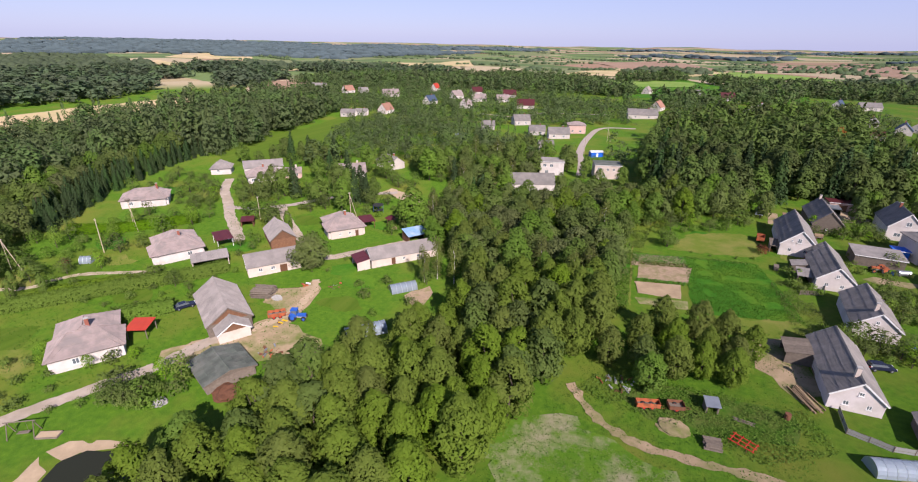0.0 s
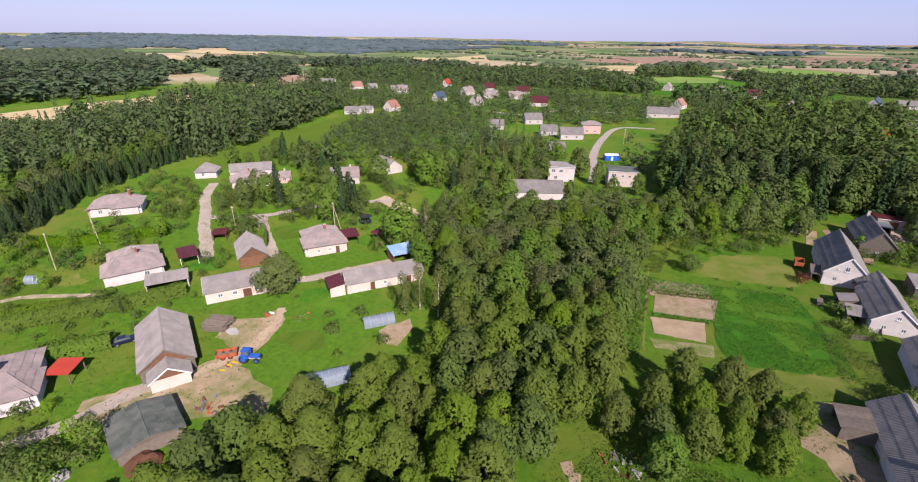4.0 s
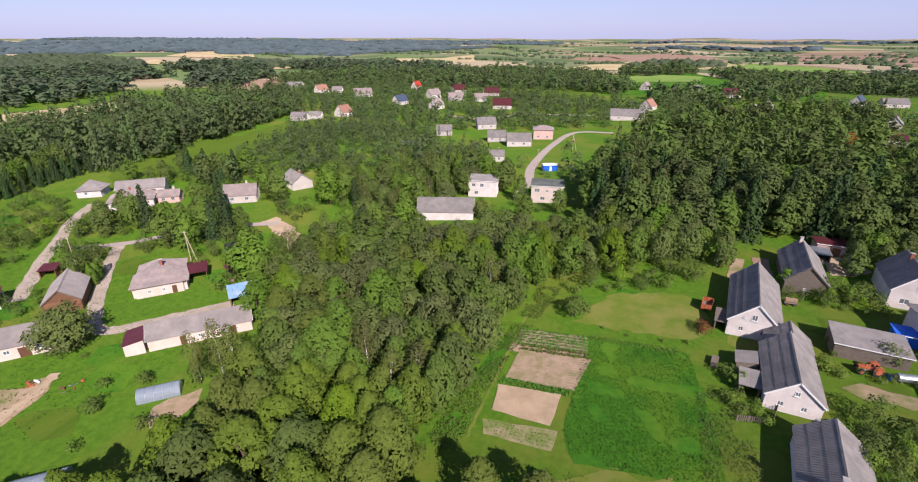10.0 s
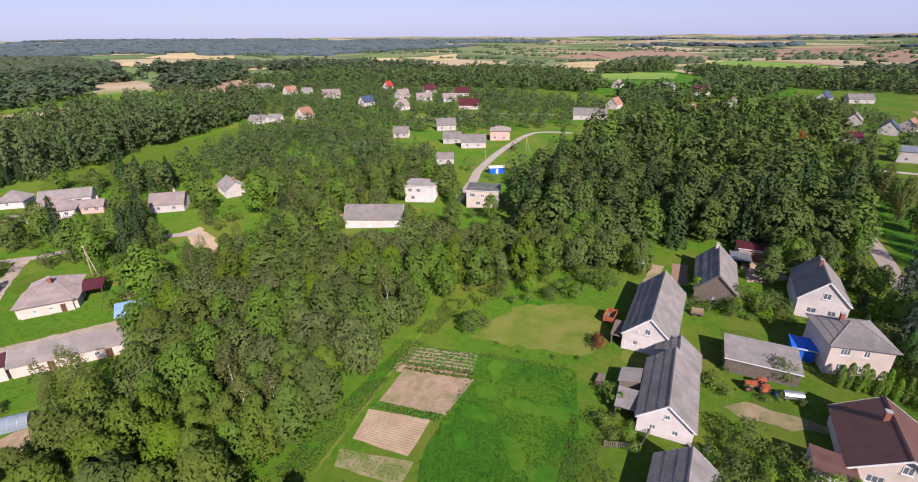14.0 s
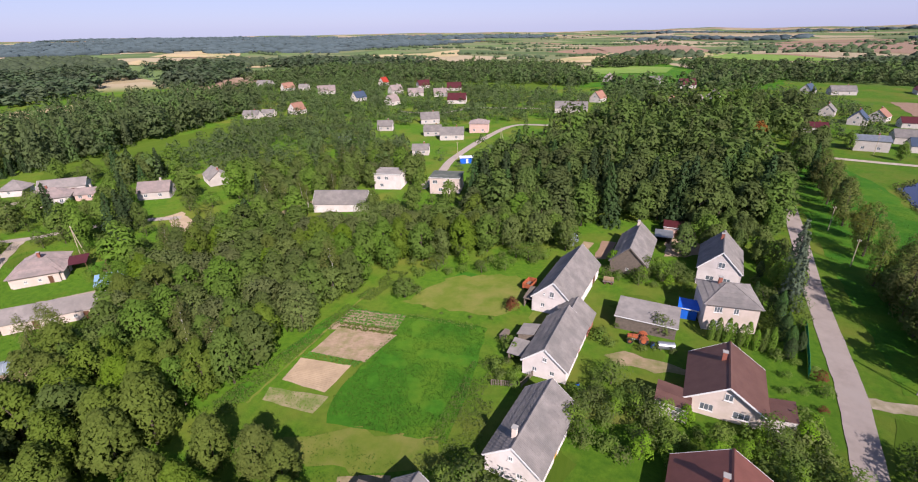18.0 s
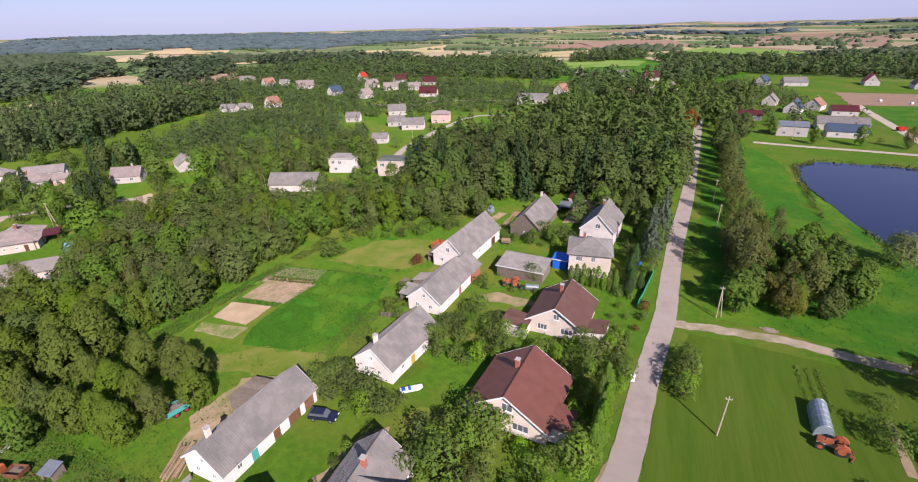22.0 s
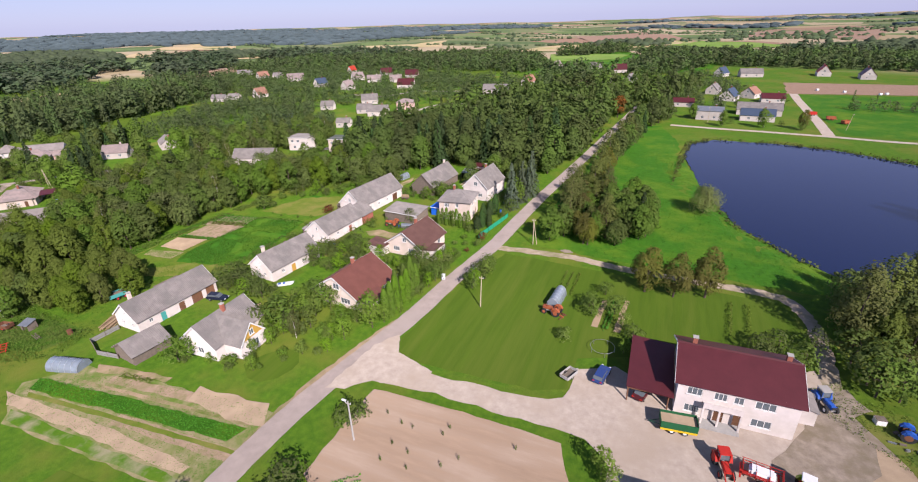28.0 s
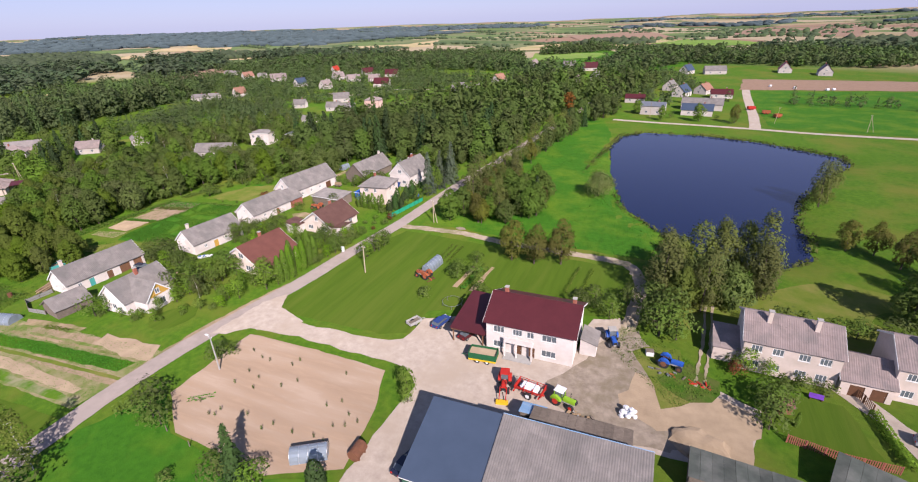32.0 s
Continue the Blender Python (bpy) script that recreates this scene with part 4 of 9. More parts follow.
def flat_house(name, label, x, y, ang, length, width, height, wall=None, roof=None, wins=(), doors=(), category="house", over=0.3, slope=0.0):
    """A block under a flat or lean-to roof."""
    wall = wall or M_WHITE
    root = tagged(new(name), label, category)
    root.matrix_world = pose(x, y, gz(x, y), 0, 0, ang)
    AVOID.append((x, y, 0.36 * math.hypot(length, width)))
    if y > 180 and x < 20:
        k = math.hypot(40 - x, 25 - y)
        SIGHTLINES.append((x, y, (40 - x) / k, (25 - y) / k, 0.6 * length, 26))
    t, hl, hw, low = 0.25, length / 2, width / 2, -0.8
    for side, (ln, m) in {"S": (length, pose(-hl, -hw, 0)), "N": (length, pose(hl, hw, 0, 0, 0, 180)), "W": (width - 2 * t, pose(-hl, hw - t, 0, 0, 0, -90)), "E": (width - 2 * t, pose(hl, -hw + t, 0, 0, 0, 90))}.items():
        holes = [(u - w / 2, u + w / 2, z - low, z + h - low) for s, u, z, w, h, *_ in wins if s == side] + [(u - w / 2, u + w / 2, -low, h - low) for s, u, w, h, *_ in doors if s == side]
        wl = part("wall", wall_bm(ln, height - low - 0.05, t, holes), wall, root)
        wl.matrix_basis = m @ pose(0, 0, low)
        for s, u, z, w, h, bars, *_ in wins:
            if s == side:
                window(wl, pose(u - w / 2, 0, z - low), w, h, bars)
        for s, u, w, h, *dm in doors:
            if s == side:
                part("door", boxes((u - w / 2, u + w / 2, 0.08, 0.14, -low, h - low)), dm[0] if dm else M_DOOR, wl)
    r = part("roof", boxes((-hl - over, hl + over, -hw - over, hw + over, 0, 0.16)), roof or M_ROOF, root)
    r.matrix_basis = pose(0, 0, height + 0.02 + abs(math.sin(radians(slope))) * (hw + over), slope, 0, 0)
    if slope:
        for sg in (-1, 1):
            part("gable", prism([(-hw, height - 0.06), (hw, height - 0.06), (hw if slope > 0 else -hw, height + 2 * hw * math.tan(radians(abs(slope))) - 0.02)], -0.12, 0.12), wall, root).matrix_basis = pose(sg * (hl - 0.125), 0, 0, 0, 0, 90)
    part("fascia", boxes((-hl - over, hl + over, -hw - over - 0.03, -hw - over, -0.02, 0.18)), M_FRAME, r)
    return root


# ---- tree kit ----


def unit(rng, n):
    v = rng.normal(size=(n, 3))
    return v / np.linalg.norm(v, axis=1, keepdims=True)


def leaves(rng, pos, nrm, size, thin=0.6, soft=None, mess=0.0):
    """One lozenge-shaped leaf spray for each place, and the direction that its light comes from. soft: the crown's own outward direction."""
    n = len(pos)
    soft = nrm if soft is None else soft
    if mess:
        nrm = nrm + mess * unit(rng, n)
        nrm /= np.linalg.norm(nrm, axis=1, keepdims=True)
    t = np.cross(nrm, unit(rng, n))
    t /= np.linalg.norm(t, axis=1, keepdims=True) + 1e-9
    b = np.cross(nrm, t)
    s = size * rng.uniform(0.65, 1.3, (n, 1))
    k = nrm * s * 0.12
    o = rng.uniform(-0.25, 0.25, (n, 1)) * s
    v = np.stack([pos - t * s * 0.55, pos + t * s * 0.3 + b * (o - s * 0.6 * thin) + k, pos + t * s * 0.5 + b * (o + s * 0.5 * thin)], 1)
    return v.reshape(-1, 3), np.repeat(soft, 3, 0)


def leaf_mesh(name, vn, material, tint=None):
    """A mesh of leaf sprays that are shaded like the rounded surface they make up; tint sets each tree of a wood apart."""
    v, nrm = vn
    me = bpy.data.meshes.new(name)
    n = len(v) // 3
    me.vertices.add(3 * n)
    me.vertices.foreach_set("co", np.ascontiguousarray(v, dtype=np.float32).ravel())
    me.loops.add(3 * n)
    me.loops.foreach_set("vertex_index", np.arange(3 * n, dtype=np.int32))
    me.polygons.add(n)
    me.polygons.foreach_set("loop_start", np.arange(0, 3 * n, 3, dtype=np.int32))
    me.polygons.foreach_set("use_smooth", np.ones(n, dtype=bool))
    me.materials.append(material)
    if tint is not None:
        at = me.attributes.new("tint", "FLOAT", "FACE")
        at.data.foreach_set("value", np.ascontiguousarray(tint, dtype=np.float32))
    me.update(calc_edges=True)
    me.normals_split_custom_set_from_vertices(np.ascontiguousarray(nrm, dtype=np.float32))
    return me


def lobed(rng, n, lobes, size, droop=0.0):
    """Leaf sprays on a crown made of lobes (x, y, z, radius, height)."""
    L = np.array(lobes)
    mid = np.average(L[:, :3], axis=0, weights=L[:, 3])
    mid[2] -= 0.15 * np.ptp(L[:, 2])
    span = np.array([np.abs(L[:, 0]).max() + 0.5, np.abs(L[:, 1]).max() + 0.5, np.ptp(L[:, 2]) / 2 + 0.8])
    w = L[:, 3] * L[:, 4]
    i = rng.choice(len(L), n, p=w / w.sum())
    d = unit(rng, n)
    d[:, 2] = np.where(d[:, 2] < -0.35, -d[:, 2] * 0.8, d[:, 2])
    d /= np.linalg.norm(d, axis=1, keepdims=True)
    r = 1.0 + 0.16 * rng.normal(size=(n, 1))
    pos = L[i, :3] + d * r * np.stack([L[i, 3], L[i, 3], L[i, 4]], 1)
    keep = np.ones(n, bool)
    for x, y, z, a, b in lobes:
        q = (pos - (x, y, z)) / (a, a, b)
        keep &= (q ** 2).sum(1) > 0.4
    pos, d = pos[keep], d[keep]
    c = (pos - mid) / span
    c /= np.linalg.norm(c, axis=1, keepdims=True) + 1e-6
    nrm = 0.75 * d + 0.7 * c + 0.22 * unit(rng, len(d))
    nrm[:, 2] += 0.1
    nrm /= np.linalg.norm(nrm, axis=1, keepdims=True)
    if droop:
        pos[:, 2] -= droop * rng.uniform(0, 1, len(pos)) ** 2
    return leaves(rng, pos, nrm, size, 0.65, nrm, 0.4)


def crown_lobes(rng, h, base, radius, n, lobe, top=0.75, tall=1.2):
    """Lobes spread over an egg-shaped crown from base to h; tall draws them out upwards."""
    out, mid, half = [], base + (h - base) * 0.46, (h - base) / 2
    for k in range(n):
        d = unit(rng, 1)[0]
        z = d[2]
        taper = 1.0 - top * 0.55 * max(0, z)
        s = rng.uniform(0.5, 0.92)
        r = radius * lobe * rng.uniform(0.6, 1.4)
        out.append((d[0] * radius * s * taper, d[1] * radius * s * taper, mid + z * (half - r * 0.8), r, r * tall * rng.uniform(0.8, 1.3)))
    return out


def trunk_bm(rng, h, r, lobes, limbs=6):
    bm = bmesh.new()
    p, k = Vector((0, 0, -0.4)), 5
    for s in range(k):
        q = Vector((rng.uniform(-0.12, 0.12) * s, rng.uniform(-0.12, 0.12) * s, h * (s + 1) / k))
        tube(bm, p, q, r * (1 - 0.17 * s), r * (1 - 0.17 * (s + 1)), 7, False)
        if s:
            for j in range(max(1, limbs // 4)):
                t = lobes[rng.integers(len(lobes))]
                if t[2] > q.z * 0.8:
                    tube(bm, q, (t[0] * 0.9, t[1] * 0.9, t[2]), r * 0.35, r * 0.08, 5, False)
        p = q
    return bm


PROTO = {}
FRESH = set()


def make_tree(kind, name, label, crown, trunk, category="tree"):
    if trunk is None:
        root = tagged(new(name, crown), label, category)
    else:
        root = tagged(new(name), label, category)
        part("trunk", trunk[0], trunk[1], root)
        new("crown", crown).parent = root
    FRESH.add(root.name)
    PROTO.setdefault(kind, []).append(root)
    return root


def broad(kind, seed, name, label, material, h=10, base=2.5, radius=3.6, lobes=26, lobe=0.4, n=3600, size=0.5, bark=None, droop=0.0, tr=0.2, top=0.75, tall=1.2):
    rng = np.random.default_rng(seed)
    lb = crown_lobes(rng, h, base, radius, lobes, lobe, top, tall)
    me = leaf_mesh("crown", lobed(rng, n, lb, size, droop), material)
    make_tree(kind, name, label, me, (trunk_bm(rng, h * 0.75, tr, lb), bark or M_BARK) if h > 3 else None)


def conifer(kind, seed, name, label, material, h=12, radius=2.6, tiers=13, n=2600, size=0.55, base=0.8, sag=0.35):
    rng = np.random.default_rng(seed)
    pos, nrm = [], []
    for t in range(tiers):
        z = base + (h - base) * (t / tiers) ** 0.92
        r = radius * (1 - t / tiers) ** 0.85 + 0.15
        arms = max(5, int(12 * r / radius))
        for a in range(arms):
            th = 2 * math.pi * (a + rng.uniform(-0.3, 0.3)) / arms
            ln = r * rng.uniform(0.75, 1.1)
            k = max(3, int(n * r / (tiers * arms * radius * 0.55)))
            u = rng.uniform(0.1, 1, k) ** 0.7
            side = rng.normal(size=k) * 0.22 * (1.1 - u) * r
            x, y = u * ln * math.cos(th) - side * math.sin(th), u * ln * math.sin(th) + side * math.cos(th)
            zz = z - sag * u * ln + rng.normal(size=k) * 0.1 + (h - base) / tiers * rng.uniform(0, 0.6, k)
            pos.append(np.stack([x, y, zz], 1))
            d = np.tile((math.cos(th) * 0.8, math.sin(th) * 0.8, 0.55), (k, 1)) + rng.normal(size=(k, 3)) * 0.22
            nrm.append(d / np.linalg.norm(d, axis=1, keepdims=True))
    me = leaf_mesh("crown", leaves(rng, np.concatenate(pos), np.concatenate(nrm), size, 0.5, None, 0.35), material)
    make_tree(kind, name, label, me, (tube(bmesh.new(), (0, 0, -0.4), (0, 0, h * 0.95), 0.2, 0.03, 7), M_BARK))


def column(kind, seed, name, label, material, h=5, radius=0.7, n=900, size=0.28):
    rng = np.random.default_rng(seed)
    u = rng.uniform(0, 1, n)
    th = rng.uniform(0, 2 * math.pi, n)
    r = radius * (np.sin(np.pi * (0.12 + 0.86 * u)) ** 0.6) * rng.uniform(0.82, 1.08, n)
    pos = np.stack([r * np.cos(th), r * np.sin(th), 0.1 + u * h], 1)
    d = np.stack([np.cos(th), np.sin(th), np.full(n, 0.4)], 1) + rng.normal(size=(n, 3)) * 0.2
    me = leaf_mesh("crown", leaves(rng, pos, d / np.linalg.norm(d, axis=1, keepdims=True), size, 0.6, None, 0.4), material)
    make_tree(kind, name, label, me, (tube(bmesh.new(), (0, 0, -0.3), (0, 0, h * 0.8), 0.09, 0.02, 6), M_BARK))


for s in range(4):
    broad("alder", 11 + s, "alder_tree", "tall leafy green alder with a lumpy crown", L_ALDER, 10, 0.4, 3.2, 110, 0.185, 4800, 0.45, top=1.0, tall=1.5)
    broad("ash", 31 + s, "broadleaf_tree", "dark green broadleaf tree in a dense stand", L_DARK, 10, 0.8, 3.3, 80, 0.21, 2400, 0.58, top=0.9, tall=1.4)
    broad("wood", 41 + s, "wood_tree", "dark green tree at the edge of the wood", L_WOOD, 10, 0.6, 3.2, 46, 0.27, 1700, 0.7, top=1.0, tall=1.5)
    broad("mid", 51 + s, "broadleaf_tree", "green broadleaf tree among the village gardens", L_MID, 10, 0.8, 3.2, 44, 0.27, 1500, 0.68, top=0.9, tall=1.4)
for s in range(3):
    broad("willow", 71 + s, "grey_willow", "round grey-green willow with a soft crown", L_WILLOW, 8, 0.3, 3.7, 60, 0.24, 3200, 0.45, top=0.4, tall=1.15)
    conifer("spruce", 91 + s, "spruce_tree", "dark green spruce with drooping branches", L_SPRUCE, 12, 2.4, 15, 1100, 0.7)
    broad("bush", 111 + s, "garden_bush", "low rounded green garden bush", L_MID, 2.2, 0.1, 1.25, 14, 0.42, 260, 0.32, tr=0.05)
for s in range(2):
    broad("birch", 131 + s, "birch_tree", "slender birch with a white trunk and thin hanging leaves", L_BIRCH, 12, 2.5, 2.2, 34, 0.26, 2200, 0.3, M_BIRCHBARK, 2.0, 0.16, 1.0, 1.6)
    conifer("bluespruce", 141 + s, "blue_spruce", "tall blue-grey spruce by the road", L_BLUESPRUCE, 14, 3.0, 17, 2600, 0.5)
    broad("linden", 151 + s, "linden_tree", "dense egg-shaped linden turning yellowish", L_LINDEN, 10, 0.8, 2.9, 46, 0.28, 3600, 0.37, top=1.0, tall=1.3)
    broad("fruit", 161 + s, "fruit_tree", "small round fruit tree in a garden", L_FRUIT, 4.2, 0.5, 2.0, 22, 0.34, 560, 0.33, tr=0.1)
    broad("lime", 171 + s, "young_tree", "young bright green garden tree", L_LIME, 4.5, 0.5, 1.6, 22, 0.34, 640, 0.3, tr=0.08, tall=1.4)
    broad("tan", 181 + s, "dry_willow_bush", "half-bare yellowing willow with tan twigs", L_TAN, 6, 1.2, 1.7, 16, 0.32, 500, 0.3, tr=0.18)
    broad("poplarbirch", 191 + s, "lakeside_tree", "tall airy tree with thin yellowish-green foliage", L_BIRCH, 13, 1.2, 3.0, 46, 0.26, 3200, 0.37, None, 1.5, 0.25, 0.9, 1.5)
broad("pine", 201, "pine_tree", "tall pine with a dark crown high on its trunk", L_PINE, 13, 5.5, 2.4, 22, 0.36, 700, 0.65, tr=0.22)
broad("rust", 205, "rust_tree", "tree with rust-brown autumn leaves", L_RUST, 9, 1.5, 2.6, 24, 0.34, 1000, 0.5)
broad("weeping", 207, "weeping_willow", "wide weeping willow on the lake shore", L_WEEP, 8, 2.0, 4.6, 46, 0.27, 5200, 0.42, None, 3.0)
column("thuja", 211, "thuja", "narrow green columnar thuja", L_THUJA, 5, 0.7, 700, 0.3)
column("poplar", 213, "columnar_tree", "tall narrow green columnar tree", L_THUJA, 9, 1.1, 1800, 0.36)
column("juniper", 215, "dark_conifer", "dark narrow conifer shrub", L_SPRUCE, 4, 0.8, 700, 0.3)

TREE_RNG = random.Random(5)


def put(kind, x, y, h=1.0, wide=None, label="", group=""):
    """One tree of a kind; h scales its height and wide its spread."""
    src = TREE_RNG.choice(PROTO[kind])
    w = wide or h * TREE_RNG.uniform(0.9, 1.15)
    m = (pose(x, y, gz(x, y) - 0.05, TREE_RNG.uniform(-3, 3), TREE_RNG.uniform(-3, 3), TREE_RNG.uniform(0, 360)) @ Matrix.Diagonal((w, w, h, 1)))
    t = src if src.name in FRESH else copy_thing(src, m)
    FRESH.discard(src.name)
    t.matrix_basis = m
    return tagged(t, label, "", group)


def scatter(poly, kinds, spacing, h0, h1, seed, group="", keep=1.5):
    """Trees over an area of the plan, none nearer than the spacing to another, kinds by weight."""
    rng, done = random.Random(seed), {}
    xs, ys = [p[0] for p in poly], [p[1] for p in poly]
    area = (max(xs) - min(xs)) * (max(ys) - min(ys))
    names, weights = [k for k, _ in kinds], [w for _, w in kinds]
    for _ in range(int(area / spacing ** 2 * 10)):
        x, y = rng.uniform(min(xs), max(xs)), rng.uniform(min(ys), max(ys))
        i, j = int(x // spacing), int(y // spacing)
        if any((x - a) ** 2 + (y - b) ** 2 < spacing ** 2 for p in (-1, 0, 1) for q in (-1, 0, 1) for a, b in done.get((i + p, j + q), ())):
            continue
        if edge_distance(poly, x, y) > 0 or not free(x, y, keep):
            continue
        # thinned out so that the camera sees the houses
        if (x < -40 or y > 160 and x < 30) and on_sightline(x, y) and rng.uniform(0, 1) < 0.92:
            continue
        done.setdefault((i, j), []).append((x, y))
        put(rng.choices(names, weights)[0], x, y, rng.uniform(h0, h1), None, "", group)


def woods(name, label, polys, spacing, h0, h1, seed, material, n=190, size=1.5, conifers=0.0, keep=None, low=False):
    """Far woods: many crowns, joined. low: only bushes between a house and the camera, so that the house shows."""
    rng, out, nrms, tint = np.random.default_rng(seed), [], [], []
    base = []
    for k in range(6):
        lb = crown_lobes(rng, 10, 0.4, 3.3, 20, 0.34, (0.4, 0.9, 1.3)[k % 3], (1.1, 1.5)[k % 2])
        base.append(lobed(rng, n, lb, size))
    for k in range(2):
        u = rng.uniform(0, 1, n) ** 1.3
        th = rng.uniform(0, 6.283, n)
        r = (2.3 * (1 - u) + 0.15) * (0.8 + 0.25 * np.sin(u * 55))
        d = np.stack([np.cos(th), np.sin(th), np.full(n, 0.5)], 1) + rng.normal(size=(n, 3)) * 0.2
        base.append(leaves(rng, np.stack([r * np.cos(th), r * np.sin(th), 0.4 + 11 * u], 1), d / np.linalg.norm(d, axis=1, keepdims=True), size * 0.75, 0.6, None, 0.4))
    for poly in polys:
        xs, ys = [p[0] for p in poly], [p[1] for p in poly]
        for gx0 in np.arange(min(xs), max(xs), spacing):
            for gy0 in np.arange(min(ys), max(ys), spacing):
                x, y = gx0 + rng.uniform(-0.48, 0.48) * spacing, gy0 + rng.uniform(-0.48, 0.48) * spacing
                if edge_distance(poly, x, y) > 4 * noise.noise((x / 15, y / 15, seed)) or (keep is not None and not free(x, y, keep)):
                    continue
                fir = rng.uniform() < conifers
                v, nv = base[6 + rng.integers(2)] if fir else base[rng.integers(6)]
                a, h = rng.uniform(0, 6.283), rng.uniform(h0, h1) * (1 + 0.5 * noise.noise((x / 24, y / 24, seed)))
                w = (0.45 * h + 0.55 * rng.uniform(h0, h1)) * max(1.05, spacing / 6.6) * (0.75 if fir else 1.0)
                if low and on_sightline(x, y):
                    if rng.uniform() < 0.55:
                        continue
                    h, w = h * 0.3, w * 0.5
                c, s = math.cos(a), math.sin(a)
                out.append(np.stack([(v[:, 0] * c - v[:, 1] * s) * w + x, (v[:, 0] * s + v[:, 1] * c) * w + y, v[:, 2] * h + gz(x, y)], 1))
                nrms.append(np.stack([nv[:, 0] * c - nv[:, 1] * s, nv[:, 0] * s + nv[:, 1] * c, nv[:, 2]], 1))
                tint.append(np.full(len(v) // 3, (rng.uniform(0, 0.55) + 0.45 * (0.5 + noise.noise((x / 40, y / 40, seed + 9)))) % 1.0))
    ob = new(name, leaf_mesh(name, (np.concatenate(out), np.concatenate(nrms)), material, np.concatenate(tint)))
    return tagged(ob, label, "woods", kind="stuff")


def on_sightline(x, y):
    """True on the ground from a house towards the camera's path, where trees would hide it."""
    for hx, hy, wx, wy, half, reach in SIGHTLINES:
        along = (x - hx) * wx + (y - hy) * wy
        if -8 < along < reach and abs((x - hx) * wy - (y - hy) * wx) < half:
            return True
    return False


def canopy(label, spots, seed, material, size=8.0, flat=0.8):
    """Woods so far off that only their rounded crowns show: one rough ball of leaves for each (x, y, scale), joined."""
    rng, verts, faces = np.random.default_rng(seed), [], []
    bm = bmesh.new()
    bmesh.ops.create_icosphere(bm, subdivisions=1, radius=1.0)
    shape = np.array([v.co[:] for v in bm.verts])
    tris = np.array([[v.index for v in f.verts] for f in bm.faces])
    bm.free()
    for k, (x, y, s) in enumerate(spots):
        r = size * s * rng.uniform(0.7, 1.25)
        p = shape * (1 + rng.uniform(-0.28, 0.28, (len(shape), 1))) * (r, r, r * flat * rng.uniform(0.7, 1.2))
        verts.append(p + (x, y, gz(x, y) + r * flat * 0.4))
        faces.append(tris + k * len(shape))
    verts, faces = np.concatenate(verts), np.concatenate(faces)
    tagged(link("distant_woods", verts.tolist(), faces.tolist(), material, smooth_shade=True), label, "woods", kind="stuff")


def spread(polys, spacing, seed, ragged=60):
    """Places for far crowns over areas of the plan with ragged edges."""
    rng, out = random.Random(seed), []
    for poly in polys:
        xs, ys = [p[0] for p in poly], [p[1] for p in poly]
        for i in range(int((max(xs) - min(xs)) / spacing) + 1):
            for j in range(int((max(ys) - min(ys)) / spacing) + 1):
                x, y = min(xs) + (i + rng.uniform(-0.45, 0.45)) * spacing, min(ys) + (j + rng.uniform(-0.45, 0.45)) * spacing
                if edge_distance(poly, x, y) < ragged * noise.noise((x / 130, y / 130, seed)):
                    out.append((x, y, rng.uniform(0.8, 1.3)))
    return out


def hedgerows(count, y0, y1, seed):
    """Places for rows and clumps of trees between the far fields."""
    rng, out = random.Random(seed), []
    for k in range(count):
        y = y0 * (y1 / y0) ** rng.uniform(0, 1)
        x, a, n = rng.uniform(-0.95, 0.75) * y, rng.uniform(-0.35, 0.35), rng.randint(3, 26)
        wide = rng.choice((3, 6, 25))
        for j in range(n):
            d = j * rng.uniform(4, 7) * (1 + y / 4000)
            out.append((x + d * math.cos(a) + rng.uniform(-wide, wide), y + d * math.sin(a) + rng.uniform(-wide, wide), rng.uniform(0.45, 1.0)))
    return out

# ---- the row of old farm buildings by the road ----
W1 = [("W", 2.2, 1.0, 0.8, 0.8, 1), ("W", 5.2, 1.0, 0.8, 0.8, 1)]
gable_house("barn", "white rendered barn with a grey fibre-cement roof", 50.2, 108.0, 82, 14.0, 7.6, 3.0, 6.0, wins=[("S", 3, 1.2, 0.8, 0.8, 1), ("S", 9, 1.2, 0.8, 0.8, 1), ("W", 2.0, 1.0, 0.8, 0.8, 1), ("W", 4.6, 1.0, 0.8, 0.8, 1)], doors=[("S", 6, 1.2, 2.0, M_YELLOW), ("S", 12, 2.6, 2.4, M_PLANK)], attic=[("W", 3.3, 3.5, 0.6, 0.7)], sheets=True, chims=[(-5, 0.6, 7.1)], category="barn", seed=2)
gable_house("barn", "white barn with lean-tos and a grey sheet roof", 49.2, 129.0, 85, 14.2, 7.4, 2.9, 6.0, wins=[("W", 1.8, 1.0, 0.8, 0.8, 1), ("W", 4.8, 1.0, 0.8, 0.8, 1), ("S", 4, 1.2, 0.8, 0.8, 1)], doors=[("S", 9, 1.2, 2.0, M_BRICKRED)], attic=[("W", 3.5, 3.4, 0.7, 0.8)], sheets=True, category="barn", seed=3)
